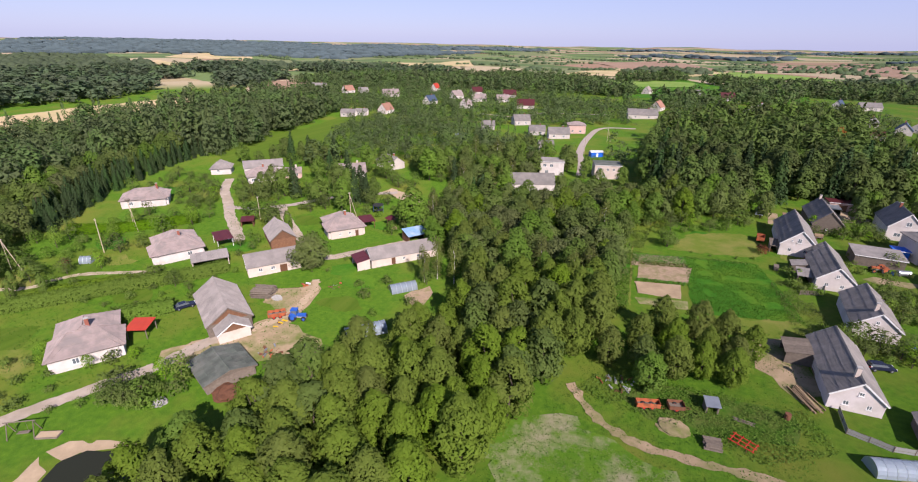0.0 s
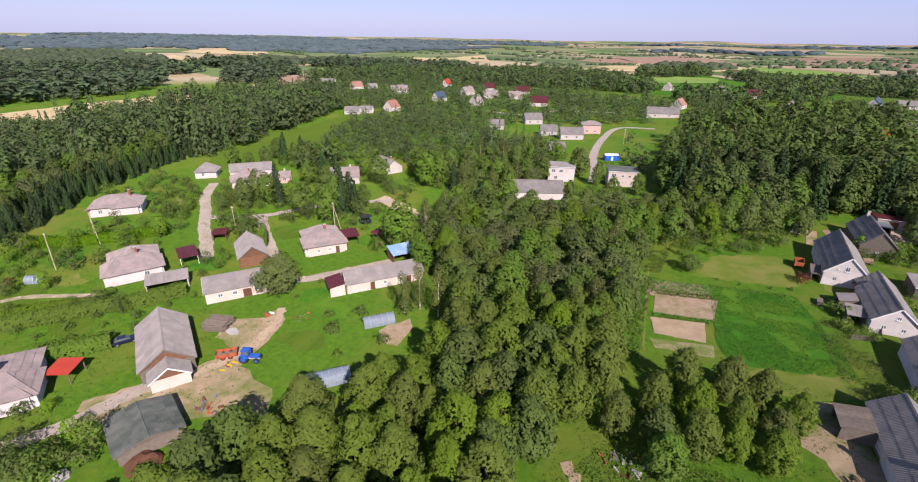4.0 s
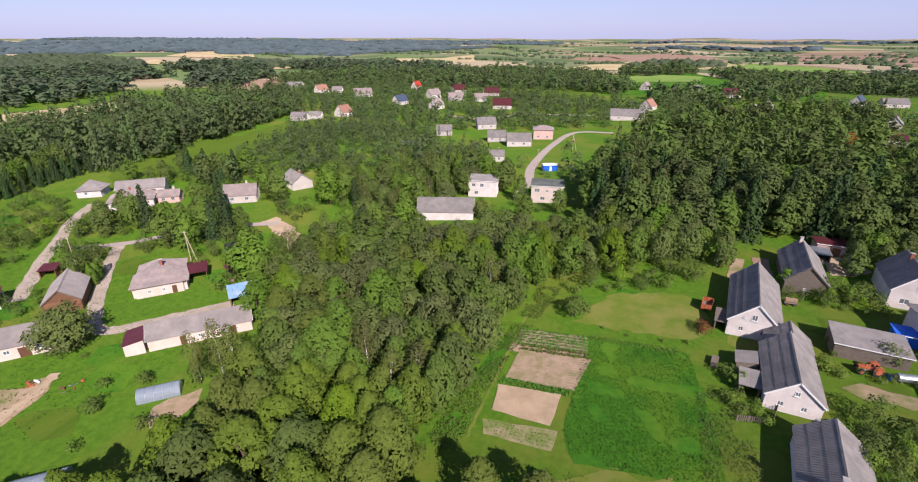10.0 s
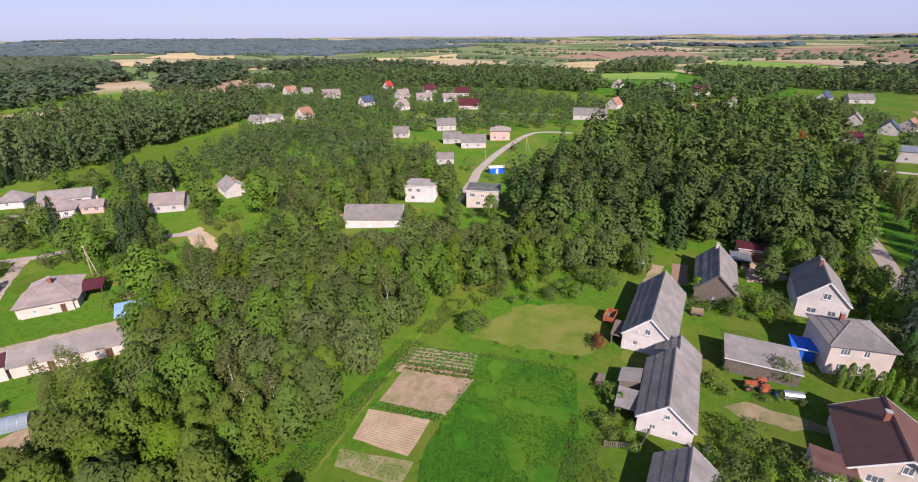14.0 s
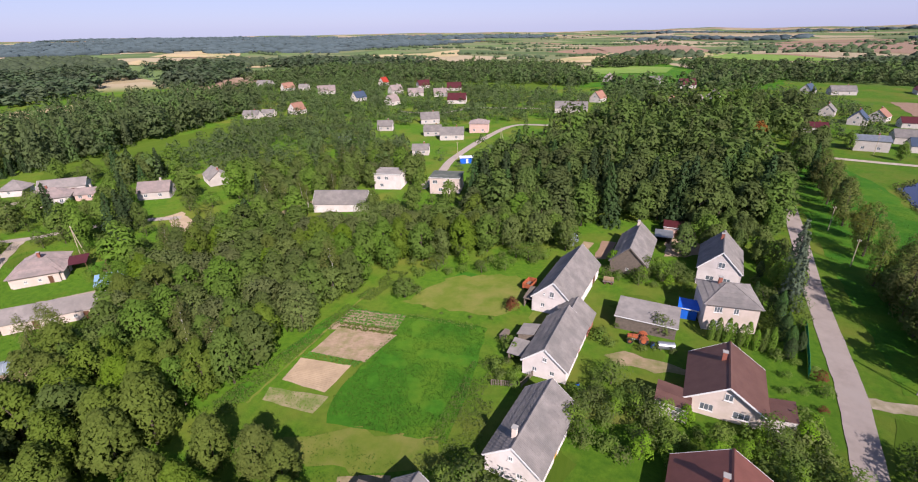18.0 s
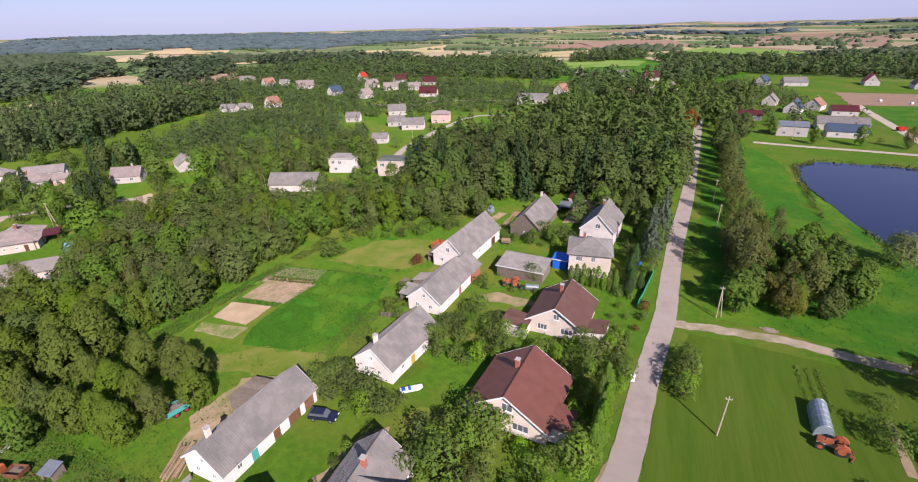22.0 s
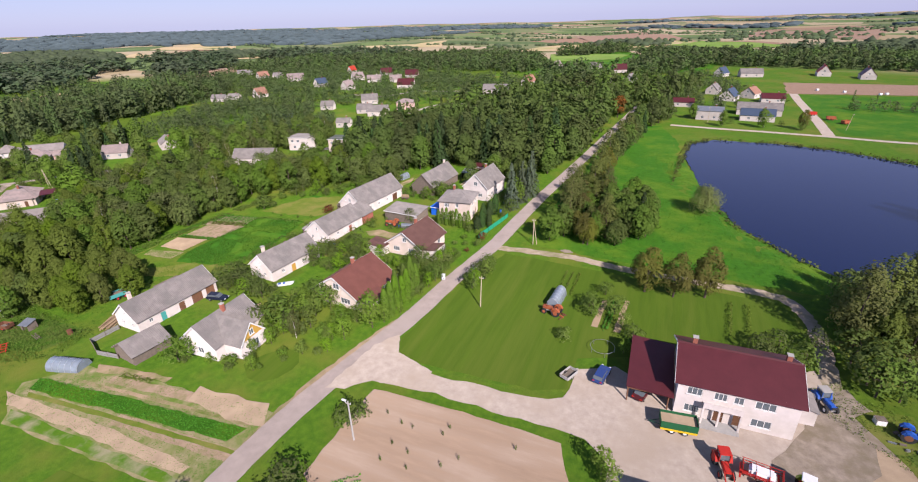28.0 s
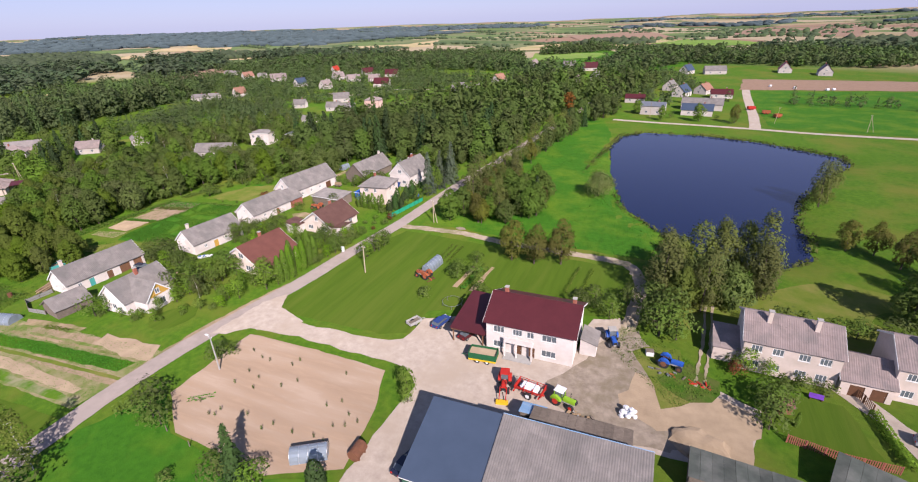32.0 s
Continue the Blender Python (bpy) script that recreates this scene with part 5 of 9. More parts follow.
gable_house("barn", "long white barn with a high grey sheet roof", 47.0, 151.6, 83, 20, 8.6, 3.4, 7.4, wins=[("W", 2.0, 1.2, 0.8, 0.9, 1), ("W", 5.6, 1.2, 0.8, 0.9, 1), ("S", 4, 1.3, 0.8, 0.8, 1), ("S", 8, 1.3, 0.8, 0.8, 1), ("S", 12, 1.3, 0.8, 0.8, 1)], doors=[("S", 16, 2.4, 2.4, M_DOOR)], attic=[("W", 3.8, 3.9, 0.9, 1.2), ("W", 2.2, 4.1, 0.4, 0.4)], sheets=True, category="barn", seed=4)
gable_house("barn", "weathered grey timber barn with a sheet roof", 59.3, 172.5, 85, 17, 8.0, 3.0, 6.8, wall=M_PLANK, wins=[("W", 3.6, 1.0, 0.6, 0.6, 1)], doors=[("S", 5, 2.4, 2.3, M_BROWNPLANK)], sheets=True, chims=[(7, 0.4, 7.7)], category="barn", seed=5)
gable_house("house", "white gabled house with a steep grey roof", 77.8, 170.5, 84, 13, 8.4, 4.2, 8.4, wins=[("W", 2.3, 1.2, 1.6, 1.1, 1), ("W", 5.6, 1.2, 1.4, 1.1, 1), ("S", 3.5, 1.2, 1.2, 1.1, 1), ("S", 7, 1.2, 1.2, 1.1, 1)], attic=[("W", 4.1, 4.6, 1.3, 1.3)], sheets=True, chims=[(2, 0.4, 9.3)], seed=6)
hip_house("house", "two-storey cream house with a grey hipped roof", 77.2, 150.6, 7, 9.0, 9.0, 5.8, 7.8, M_CREAM, M_ROOF, [("S", 2.2, 1.0, 1.3, 1.2, 2), ("S", 4.8, 1.0, 0.8, 1.2, 1), ("S", 2.2, 3.9, 1.4, 1.2, 2), ("S", 5.2, 3.9, 0.9, 1.2, 1), ("E", 3, 3.9, 1.2, 1.2, 1), ("E", 6, 3.9, 1.2, 1.2, 1), ("E", 3, 1.0, 1.2, 1.2, 1)], [("E", 6, 1.0, 2.1)], [(-1.5, 1.0, 8.6)], 1.2)
flat_house("shed", "low open shed under pale grey sheets", 63.6, 143.6, -4, 10.6, 6.4, 2.6, M_PLANK, M_ROOF, category="shed", slope=5)
gable_house("house", "cream house with a brown metal tile roof", 75.4, 127.0, 85, 10.8, 10.2, 2.9, 6.3, M_CREAM, M_BROWN, wins=[("W", 2.5, 0.9, 1.8, 1.2, 2), ("W", 7.0, 0.9, 2.2, 1.2, 2), ("S", 4, 0.9, 1.4, 1.2, 1), ("S", 8, 0.9, 1.2, 1.2, 1)], attic=[("W", 5.0, 3.6, 1.1, 1.2)], chims=[(1.5, 0.8, 7.1)], over=0.6, side_over=0.6)
gable_house("house", "cream house with a red-brown metal tile roof", 73.4, 102.8, 84, 11.5, 12.0, 2.9, 6.7, M_CREAM, M_REDBROWN, wins=[("W", 2.6, 0.9, 2.0, 1.3, 2), ("W", 8.0, 0.9, 2.4, 1.3, 2), ("S", 4, 0.9, 1.4, 1.2, 1), ("S", 8, 0.9, 1.2, 1.2, 1)], attic=[("W", 6, 3.8, 1.6, 1.3)], chims=[(1.0, 0.8, 7.5)], over=0.6, side_over=0.6)
gable_house("barn", "long white barn with open bays and a grey sheet roof", 39.2, 85.2, 86, 17.2, 7.2, 2.8, 5.7, wins=[("W", 2, 1.0, 0.8, 0.8, 1), ("W", 5, 1.0, 0.7, 0.8, 1), ("S", 2.5, 1.2, 0.8, 0.8, 1)], doors=[("S", 5, 1.1, 2.0, M_TEAL), ("S", 9, 1.3, 2.0, M_BROWNPLANK), ("S", 12.5, 2.4, 2.2, M_BROWNPLANK), ("S", 15.6, 2.0, 2.2, M_BROWNPLANK)], attic=[("W", 3.5, 3.2, 0.7, 0.7)], sheets=True, chims=[(-6.5, 0.5, 6.9)], category="barn", seed=7)
gable_house("shed", "small grey timber shed with a sheet roof", 48.3, 72.8, 82, 6.5, 6.0, 2.1, 3.8, wall=M_PLANK, sheets=True, category="shed", seed=8)
gable_house("house", "white cross-gabled house with a grey sheet roof", 60.0, 80.5, 90, 11.0, 8.0, 3.0, 6.4, wins=[("S", 3, 0.9, 1.3, 1.2, 1), ("S", 8.5, 0.9, 1.3, 1.2, 1), ("W", 4, 0.9, 1.3, 1.2, 1)], sheets=True, chims=[(0.5, -0.4, 7.4)], seed=9)
gable_house("house_wing", "gabled wing with an ochre boarded front", 64.2, 79.6, 2, 7.0, 5.6, 3.0, 6.0, gable=M_YELLOW, wins=[("E", 2.5, 0.8, 2.6, 1.4, 3)], attic=[("E", 2.5, 3.5, 1.0, 1.1)], sheets=True, seed=10)

# ---- the farm with the maroon roof ----
fw = [("S", u, z, w, 1.25, 2) for u, w in ((2.2, 1.9), (10.7, 2.4)) for z in (0.9, 3.9)] + [("S", 5.4, 3.9, 1.6, 1.2, 2), ("S", 7.6, 3.9, 1.2, 1.2, 1), ("E", 4, 4.0, 1.2, 1.2, 1)]
gable_house("farmhouse", "two-storey white farmhouse with a maroon metal roof", 143.0, 95.2, 1, 14.6, 10.6, 6.0, 8.6, M_WHITE, M_MAROON, wins=fw, doors=[("S", 5.6, 1.2, 2.1), ("S", 7.9, 1.0, 2.1)], chims=[(-5.5, 0.8, 9.3), (6.2, 0.8, 9.2)], over=0.6, side_over=0.5)
dw = [("S", u, z, 1.5, 1.2, 2) for u in (1.8, 4.6, 8.0, 10.6) for z in (0.9, 3.8)]
gable_house("house", "two-storey cream duplex with a grey-pink sheet roof", 181.4, 103.6, -2, 12.6, 9.6, 5.7, 8.2, M_CREAM, M_ROOFPINK, wins=dw, chims=[(-3.2, -1.4, 9.4), (3.0, -1.4, 9.4)], sheets=True, seed=12)
gable_house("house", "two-storey cream house with a grey-pink sheet roof", 200.5, 103.6, -2, 12.6, 9.6, 5.7, 8.2, M_CREAM, M_ROOFPINK, wins=dw, chims=[(-3.2, -1.4, 9.4), (3.0, -1.4, 9.4)], sheets=True, seed=13)
flat_house("barn", "farm workshop with a slate-blue metal roof and green walls", 140.9, 64.7, 1.5, 9.6, 10.4, 3.5, M_GREENSTEEL, M_SLATE, [("S", 4, 1.2, 1.6, 1.0, 2)], [("W", 5, 3.2, 2.9, M_PLANK)], "barn", 0.35, 15)
long_barn = flat_house("barn", "long white farm barn with a corrugated grey roof", 154.3, 64.8, 1.5, 17.0, 10.4, 3.4, M_WHITE, M_PLANK, [("S", 3, 1.2, 1.2, 0.8, 1), ("S", 8, 1.2, 1.2, 0.8, 1), ("S", 13, 1.2, 1.2, 0.8, 1)], (), "barn", 0.3, 15)
long_deck = roof_slope(long_barn, -8.9, 8.9, 10.9 * math.tan(radians(15)), 10.9, 6.69, -1, M_ROOF, True, 0.1, random.Random(14))
long_deck.matrix_basis = Matrix.Translation((0, 5.55, 0)) @ long_deck.matrix_basis
part("ridge_board", boxes((-8.9, 8.9, 5.52, 5.64, 6.2, 6.75)), M_BLUE, long_barn, "pale blue edge board")

# ---- old houses on the slope ----
hip_house("house", "low white house with a pinkish hipped roof", -93.8, 48.8, 143, 13.8, 9.8, 3.1, 6.0, M_WHITE, M_ROOFPINK, [("W", 3, 1.0, 1.1, 1.2, 1), ("N", 4, 1.0, 1.1, 1.2, 1), ("N", 9.5, 1.0, 1.1, 1.2, 1)], chims=[(-1.5, -0.8, 7.0)])
gable_house("barn", "long grey barn with a weathered sheet roof", -78.6, 67.2, -35, 16, 8.4, 2.9, 5.9, M_PLANK, M_ROOFPALE, gable=M_BROWNPLANK, wins=[("E", 3, 1.2, 0.9, 0.8, 1)], doors=[("N", 5, 2.4, 2.3)], sheets=True, category="barn", seed=15)
hip_house("house", "low white house with a wide pinkish hipped roof", -116.4, 88.8, 147, 14.5, 10.5, 3.1, 6.0, M_WHITE, M_ROOFPINK, [("W", 7, 1.0, 1.1, 1.2, 1), ("N", 4, 1.0, 1.1, 1.2, 1)], chims=[(-2.0, -0.8, 6.9)])
hip_house("house", "low white house with a pinkish hipped roof", -162.4, 116.4, 45, 14.5, 9, 3.2, 5.8, M_WHITE, M_ROOFPINK, [("S", 3, 1.0, 1.2, 1.2, 1), ("S", 8, 1.0, 2.2, 1.2, 3), ("S", 12.5, 1.0, 1.2, 1.2, 1)], chims=[(4, 0, 7.0)])
hip_house("house", "white house with a glazed veranda and a pinkish roof", -145.3, 157.6, 48, 13.5, 9, 3.2, 5.8, M_WHITE, M_ROOFPINK, [("S", 2.5, 1.0, 2.4, 1.2, 3), ("S", 7, 1.0, 2.2, 1.2, 3), ("S", 11, 1.0, 1.2, 1.2, 1)], chims=[(0, 0, 6.9)])
hip_house("house_wing", "white cross wing under a pinkish hipped roof", -91.2, 46.9, 233, 11.4, 6.8, 3.02, 5.7, M_WHITE, M_ROOFPINK)
hip_house("house_wing", "white cross wing under a pinkish hipped roof", -114.0, 86.6, 237, 12.4, 7.0, 3.02, 5.7, M_WHITE, M_ROOFPINK)
hip_house("house_wing", "cream cross wing under a pinkish hipped roof", -80.8, 118.4, 227, 11.2, 6.6, 3.02, 5.7, M_CREAM, M_ROOFPINK)
hip_house("house_wing", "white cross wing under a pinkish hipped roof", -160.3, 118.5, 135, 10.6, 7.0, 3.02, 5.7, M_WHITE, M_ROOFPINK)
gable_house("barn", "white outbuilding with brown doors and a grey roof", -155, 168.5, 42, 16, 7, 3.0, 5.4, M_WHITE, M_ROOFPALE, doors=[("S", 8, 2, 2.2), ("S", 12, 2, 2.2)], category="barn")
hip_house("house", "small grey-roofed white house", -170.5, 160, 35, 8, 7.5, 3.0, 5.8, M_WHITE, M_ROOFPALE, [("S", 3, 1, 1, 1.2, 1)])
gable_house("barn", "timber barn with a grey sheet roof", -95.2, 106.0, 140, 11.5, 7.0, 2.8, 5.6, M_BROWNPLANK, M_ROOFPALE, category="barn")
gable_house("barn", "long white shed with a grey sheet roof", -84.8, 90.6, 49, 13.2, 7.6, 2.9, 5.0, M_CREAM, M_ROOFPALE, wins=[("S", 3, 1.2, 1.0, 0.8, 1), ("S", 6, 1.2, 1.0, 0.8, 1), ("S", 11, 1.2, 1.0, 0.8, 1)], doors=[("S", 8.6, 1.8, 2.1)], category="barn")
hip_house("house", "cream house with a pinkish hipped roof", -82.6, 120.0, 137, 12.6, 9.8, 3.1, 6.0, M_CREAM, M_ROOFPINK, [("W", 2.5, 1, 0.7, 0.7, 1), ("W", 5.4, 1, 0.7, 0.7, 1), ("N", 4, 1, 1.2, 1.2, 1), ("N", 9, 1, 1.2, 1.2, 1)], [("W", 7.6, 1.0, 2.0)], [(-1.5, -0.8, 7.0)])
gable_house("shed", "long low cream shed with a grey sheet roof", -55.8, 108.0, 46, 18.5, 6.0, 2.6, 4.6, M_CREAM, M_ROOFPALE, wins=[("S", 9, 1.0, 0.8, 0.7, 1), ("S", 13, 1.0, 0.8, 0.7, 1)], doors=[("S", 6, 1.1, 2.0), ("S", 15, 1.1, 2.0)], category="shed")

# ---- the middle of the village ----
gable_house("barn", "long pale barn with a grey sheet roof", -37, 188.5, 20, 18, 8.5, 3.0, 6.4, M_WHITE, M_ROOF, category="barn")
flat_house("house", "white two-storey house with a flat grey roof", -33.5, 216, 12, 10.5, 9, 6.0, M_WHITE, M_ROOF, [("S", 2, 3.8, 1.4, 1.3, 1), ("S", 5, 3.8, 1.4, 1.3, 1), ("S", 3, 1, 1.4, 1.3, 1), ("E", 4, 3.8, 1.4, 1.3, 1)])
flat_house("house", "cream two-storey house with a flat dark roof", -9.5, 216, 12, 11, 9, 6.0, M_CREAM, M_ROOFDARK, [("S", 2, 3.8, 1.8, 1.3, 2), ("S", 5.5, 3.8, 1.0, 1.0, 1), ("S", 8, 3.8, 1.0, 1.0, 1), ("S", 4, 1, 1.6, 1.2, 1)])
FAR = [
    ("g", -95, 318, 20, 9, 7, 3, 6, "grey"), ("g", -79, 348, 30, 12, 9, 3.4, 7, "grey"), ("h", -37, 328, 15, 11, 9, 5.6, 7.4, "pink"), ("g", -46, 268, 20, 8, 7, 3, 5, "grey"), ("g", -45, 305, 20, 13, 8, 3.2, 6.6, "grey"),
    ("g", -60, 312, 20, 10, 7, 3, 6, "grey"), ("g", -193, 355, 80, 10, 9, 3.2, 8, "orange"), ("g", -211, 328, 20, 11, 8, 3, 5.5, "grey"), ("g", -373, 518, 20, 18, 9, 3, 6, "grey"), ("g", -306, 478, 70, 12, 9, 3.2, 8, "orange"),
    ("g", -292, 487, 20, 10, 8, 3, 6, "grey"), ("g", -245, 462, 40, 17, 9, 3.2, 8, "pinkish"), ("g", -185, 427, 70, 11, 9, 3.2, 8, "slate"), ("g", -145, 415, 75, 10, 9, 3.2, 8, "pinkish"), ("g", -229, 545, 80, 9, 8, 4, 9, "red"),
    ("g", -179, 482, 60, 12, 9, 3.2, 8, "pinkish"), ("g", -151, 470, 30, 14, 9, 3.2, 7, "pinkish"), ("g", -174, 533, 50, 13, 9, 3.2, 8, "maroon"), ("g", -128, 474, 30, 12, 9, 3.2, 7, "pinkish"), ("g", -132, 517, 20, 14, 9, 3.2, 8, "maroon"),
    ("g", -96, 437, 15, 15, 10, 3.2, 8, "maroon"), ("g", 3, 406, 10, 22, 10, 3.2, 7, "grey"), ("g", 15, 456, 70, 11, 9, 3.2, 8, "orange"), ("g", 67, 430, 70, 9, 8, 3.2, 7, "orange"), ("g", 80, 553, 20, 14, 9, 3.2, 8, "maroon"),
    ("g", 97, 480, 70, 9, 8, 3.2, 7, "grey"), ("g", 151, 329, -4, 13, 9, 5, 6.6, "paleblue"), ("g", 174, 331, -4, 16, 9, 3.2, 6, "slate"), ("g", 177, 350, -4, 22, 10, 3.4, 6.4, "grey"), ("g", 190, 396, 0, 13, 8, 3, 5.6, "maroon"),
    ("g", 166, 400, 70, 12, 9, 3.2, 7.6, "slate"), ("g", 180, 414, 60, 10, 9, 3.2, 7, "orange"), ("g", 158, 428, 70, 9, 8, 3.2, 7, "grey"), ("g", 138, 369, 0, 12, 8, 3, 5, "maroon"), ("g", 193, 540, 10, 18, 9, 3.2, 7, "grey"),
    ("g", 170, 540, 60, 11, 9, 3.2, 8, "slate"), ("g", 250, 556, 85, 13, 10, 3.4, 9, "red"), ("g", 276, 537, 85, 13, 10, 3.4, 9, "maroon"), ("g", 53, 582, 20, 13, 9, 3.2, 7, "grey"), ("g", 6, 612, 70, 10, 9, 3.2, 8, "pinkish"),
    ("g", -114, 177, 35, 11, 8, 3, 6, "pinkish"), ("g", -107, 199, -30, 12, 8, 3, 5.8, "grey"), ("g", -137, 166, 35, 7, 5, 2.6, 4.4, "pink"), ("g", -205, 338, 20, 9, 7, 3, 5, "grey"), ("g", 84, 446, 60, 9, 8, 3.2, 7, "pinkish"),
]
ROOFS = {"grey": M_ROOF, "pinkish": M_ROOFPINK, "pink": M_ROOFPINK, "orange": M_ORANGE, "maroon": M_MAROON, "slate": M_SLATE, "red": M_RED, "paleblue": M_METAL}
for form, x, y, a, ln, w, e, r, c in FAR:
    way = Vector((80 - x, 30 - y)).normalized()
    # discs towards the camera, kept free of trees so that the house shows
    for d in (9, 17, 25):
        AVOID.append((x + way.x * d, y + way.y * d, 4.5))
    SIGHTLINES.append((x, y, way.x, way.y, ln / 2 + 2.5, 42))
    wl = M_PINK if c == "pink" else M_FARWALL
    wn_ = [("S", ln * 0.25, 1, 1.3, 1.2, 1), ("S", ln * 0.7, 1, 1.3, 1.2, 1), ("W", w * 0.35, 1, 1.2, 1.2, 1)]
    lb = "distant white village house with a %s roof" % {"pink": "pinkish", "paleblue": "pale metal"}.get(c, c)
    if form == "h":
        hip_house("house", lb, x, y, a, ln, w, e, r, wl, ROOFS[c], wn_)
    else:
        gable_house("house", lb, x, y, a, ln, w, e, r, wl, ROOFS[c], wins=wn_, attic=[("W", w * 0.45, e + 0.4, 1.2, 1.2)] if r - e > 3 else (), chims=[(ln * 0.2, 0.5, r + 0.9)], plain=True)


# ---- kit of smaller things ----


def thing(name, label, category, x, y, ang=0.0, group="", dz=0.0):
    root = tagged(new(name), label, category, group)
    root.matrix_world = pose(x, y, gz(x, y) + dz, 0, 0, ang)
    return root


def cyl(p, q, r0, r1=None, n=12):
    return tube(bmesh.new(), p, q, r0, r1, n)


def wheel(parent, x, y, r, w, rim):
    """A tyre with its rim, axle across y."""
    t = part("tyre", cyl((x, y - w / 2, r), (x, y + w / 2, r), r, n=14), M_RUBBER, parent)
    part("rim", cyl((x, y - w / 2 - 0.015, r), (x, y + w / 2 + 0.015, r), r * 0.55, n=12), rim, t)


def car(label, x, y, ang, paint, estate=False, dz=0.09):
    c = thing("car", label, "car", x, y, ang, dz=dz)
    low = [(-2.2, 0.35), (2.15, 0.35), (2.2, 0.6), (1.95, 0.78), (0.95, 0.92), (-1.6, 0.95), (-2.2, 0.85)]
    b = prism(low, -0.85, 0.85)
    bmesh.ops.bevel(b, geom=b.edges[:], offset=0.06, segments=2, affect="EDGES")
    part("body", b, paint, c)
    top = [(0.95, 0.92), (0.3, 1.38), (-1.9 if estate else -1.2, 1.4), (-2.1 if estate else -1.75, 0.93)]
    g = prism(top, -0.72, 0.72)
    bmesh.ops.bevel(g, geom=g.edges[:], offset=0.05, segments=2, affect="EDGES")
    part("cabin_glass", g, M_GLASS, c, "dark car windows")
    part("roof", boxes((-1.75 if estate else -1.15, 0.25, -0.66, 0.66, 1.38, 1.43)), paint, c)
    for px in (-1.35, 1.35):
        for py in (-0.78, 0.78):
            wheel(c, px, py, 0.32, 0.2, M_METAL)
    for py in (-0.6, 0.6):
        part("headlight", boxes((2.1, 2.2, py - 0.17, py + 0.17, 0.58, 0.72)), M_PLASTIC, c)
        part("tail_light", boxes((-2.23, -2.15, py - 0.15, py + 0.15, 0.65, 0.82)), M_PAINTRED, c)
    return c


def tractor(label, x, y, ang, paint, rim, cab=True, roof=None, big=0.85, dz=0.06, s=1.0):
    t = thing("tractor", label, "tractor", x, y, ang, dz=dz)
    if s != 1.0:
        t.scale = (s, s, s)
    b = boxes((0.2, 2.1, -0.38, 0.38, 0.85, 1.45))
    bmesh.ops.bevel(b, geom=b.edges[:], offset=0.08, segments=2, affect="EDGES")
    part("bonnet", b, paint, t)
    part("grille", boxes((2.1, 2.14, -0.28, 0.28, 0.9, 1.35)), M_RUBBER, t)
    part("chassis", boxes((-0.9, 2.0, -0.25, 0.25, 0.55, 0.86)), M_CONCRETE, t)
    part("exhaust", cyl((1.2, 0.3, 1.4), (1.2, 0.3, 2.3), 0.05, n=8), M_RUBBER, t)
    for py in (-0.8, 0.8):
        wheel(t, -0.7, py, big, 0.42, rim)
        wheel(t, 1.6, py * 0.92, 0.52, 0.3, rim)
        m = prism([(-0.95 + 0.9 * math.cos(a) + 0.25, 0.9 + 0.95 * math.sin(a)) for a in (0.2, 0.8, 1.57, 2.2, 2.8)] + [(-0.2, 1.0), (-1.3, 1.1)], py - 0.22, py + 0.22)
        part("mudguard", m, paint, t)
    if cab:
        for px in (-1.0, 0.2):
            for py in (-0.6, 0.6):
                part("cab_post", boxes((px - 0.04, px + 0.04, py - 0.04, py + 0.04, 1.2, 2.4)), paint, t)
        part("cab_glass", boxes((-0.95, 0.15, -0.57, 0.57, 1.45, 2.35)), M_GLASS, t, "cab windows")
        r = boxes((-1.15, 0.35, -0.72, 0.72, 2.4, 2.55))
        bmesh.ops.bevel(r, geom=r.edges[:], offset=0.05, segments=2, affect="EDGES")
        part("cab_roof", r, roof or paint, t)
    else:
        part("seat", boxes((-0.75, -0.3, -0.25, 0.25, 1.1, 1.25), (-0.8, -0.7, -0.25, 0.25, 1.2, 1.6)), M_RUBBER, t)
        part("steering_wheel", cyl((-0.05, 0, 1.55), (-0.02, 0, 1.58), 0.22), M_RUBBER, t)
    return t


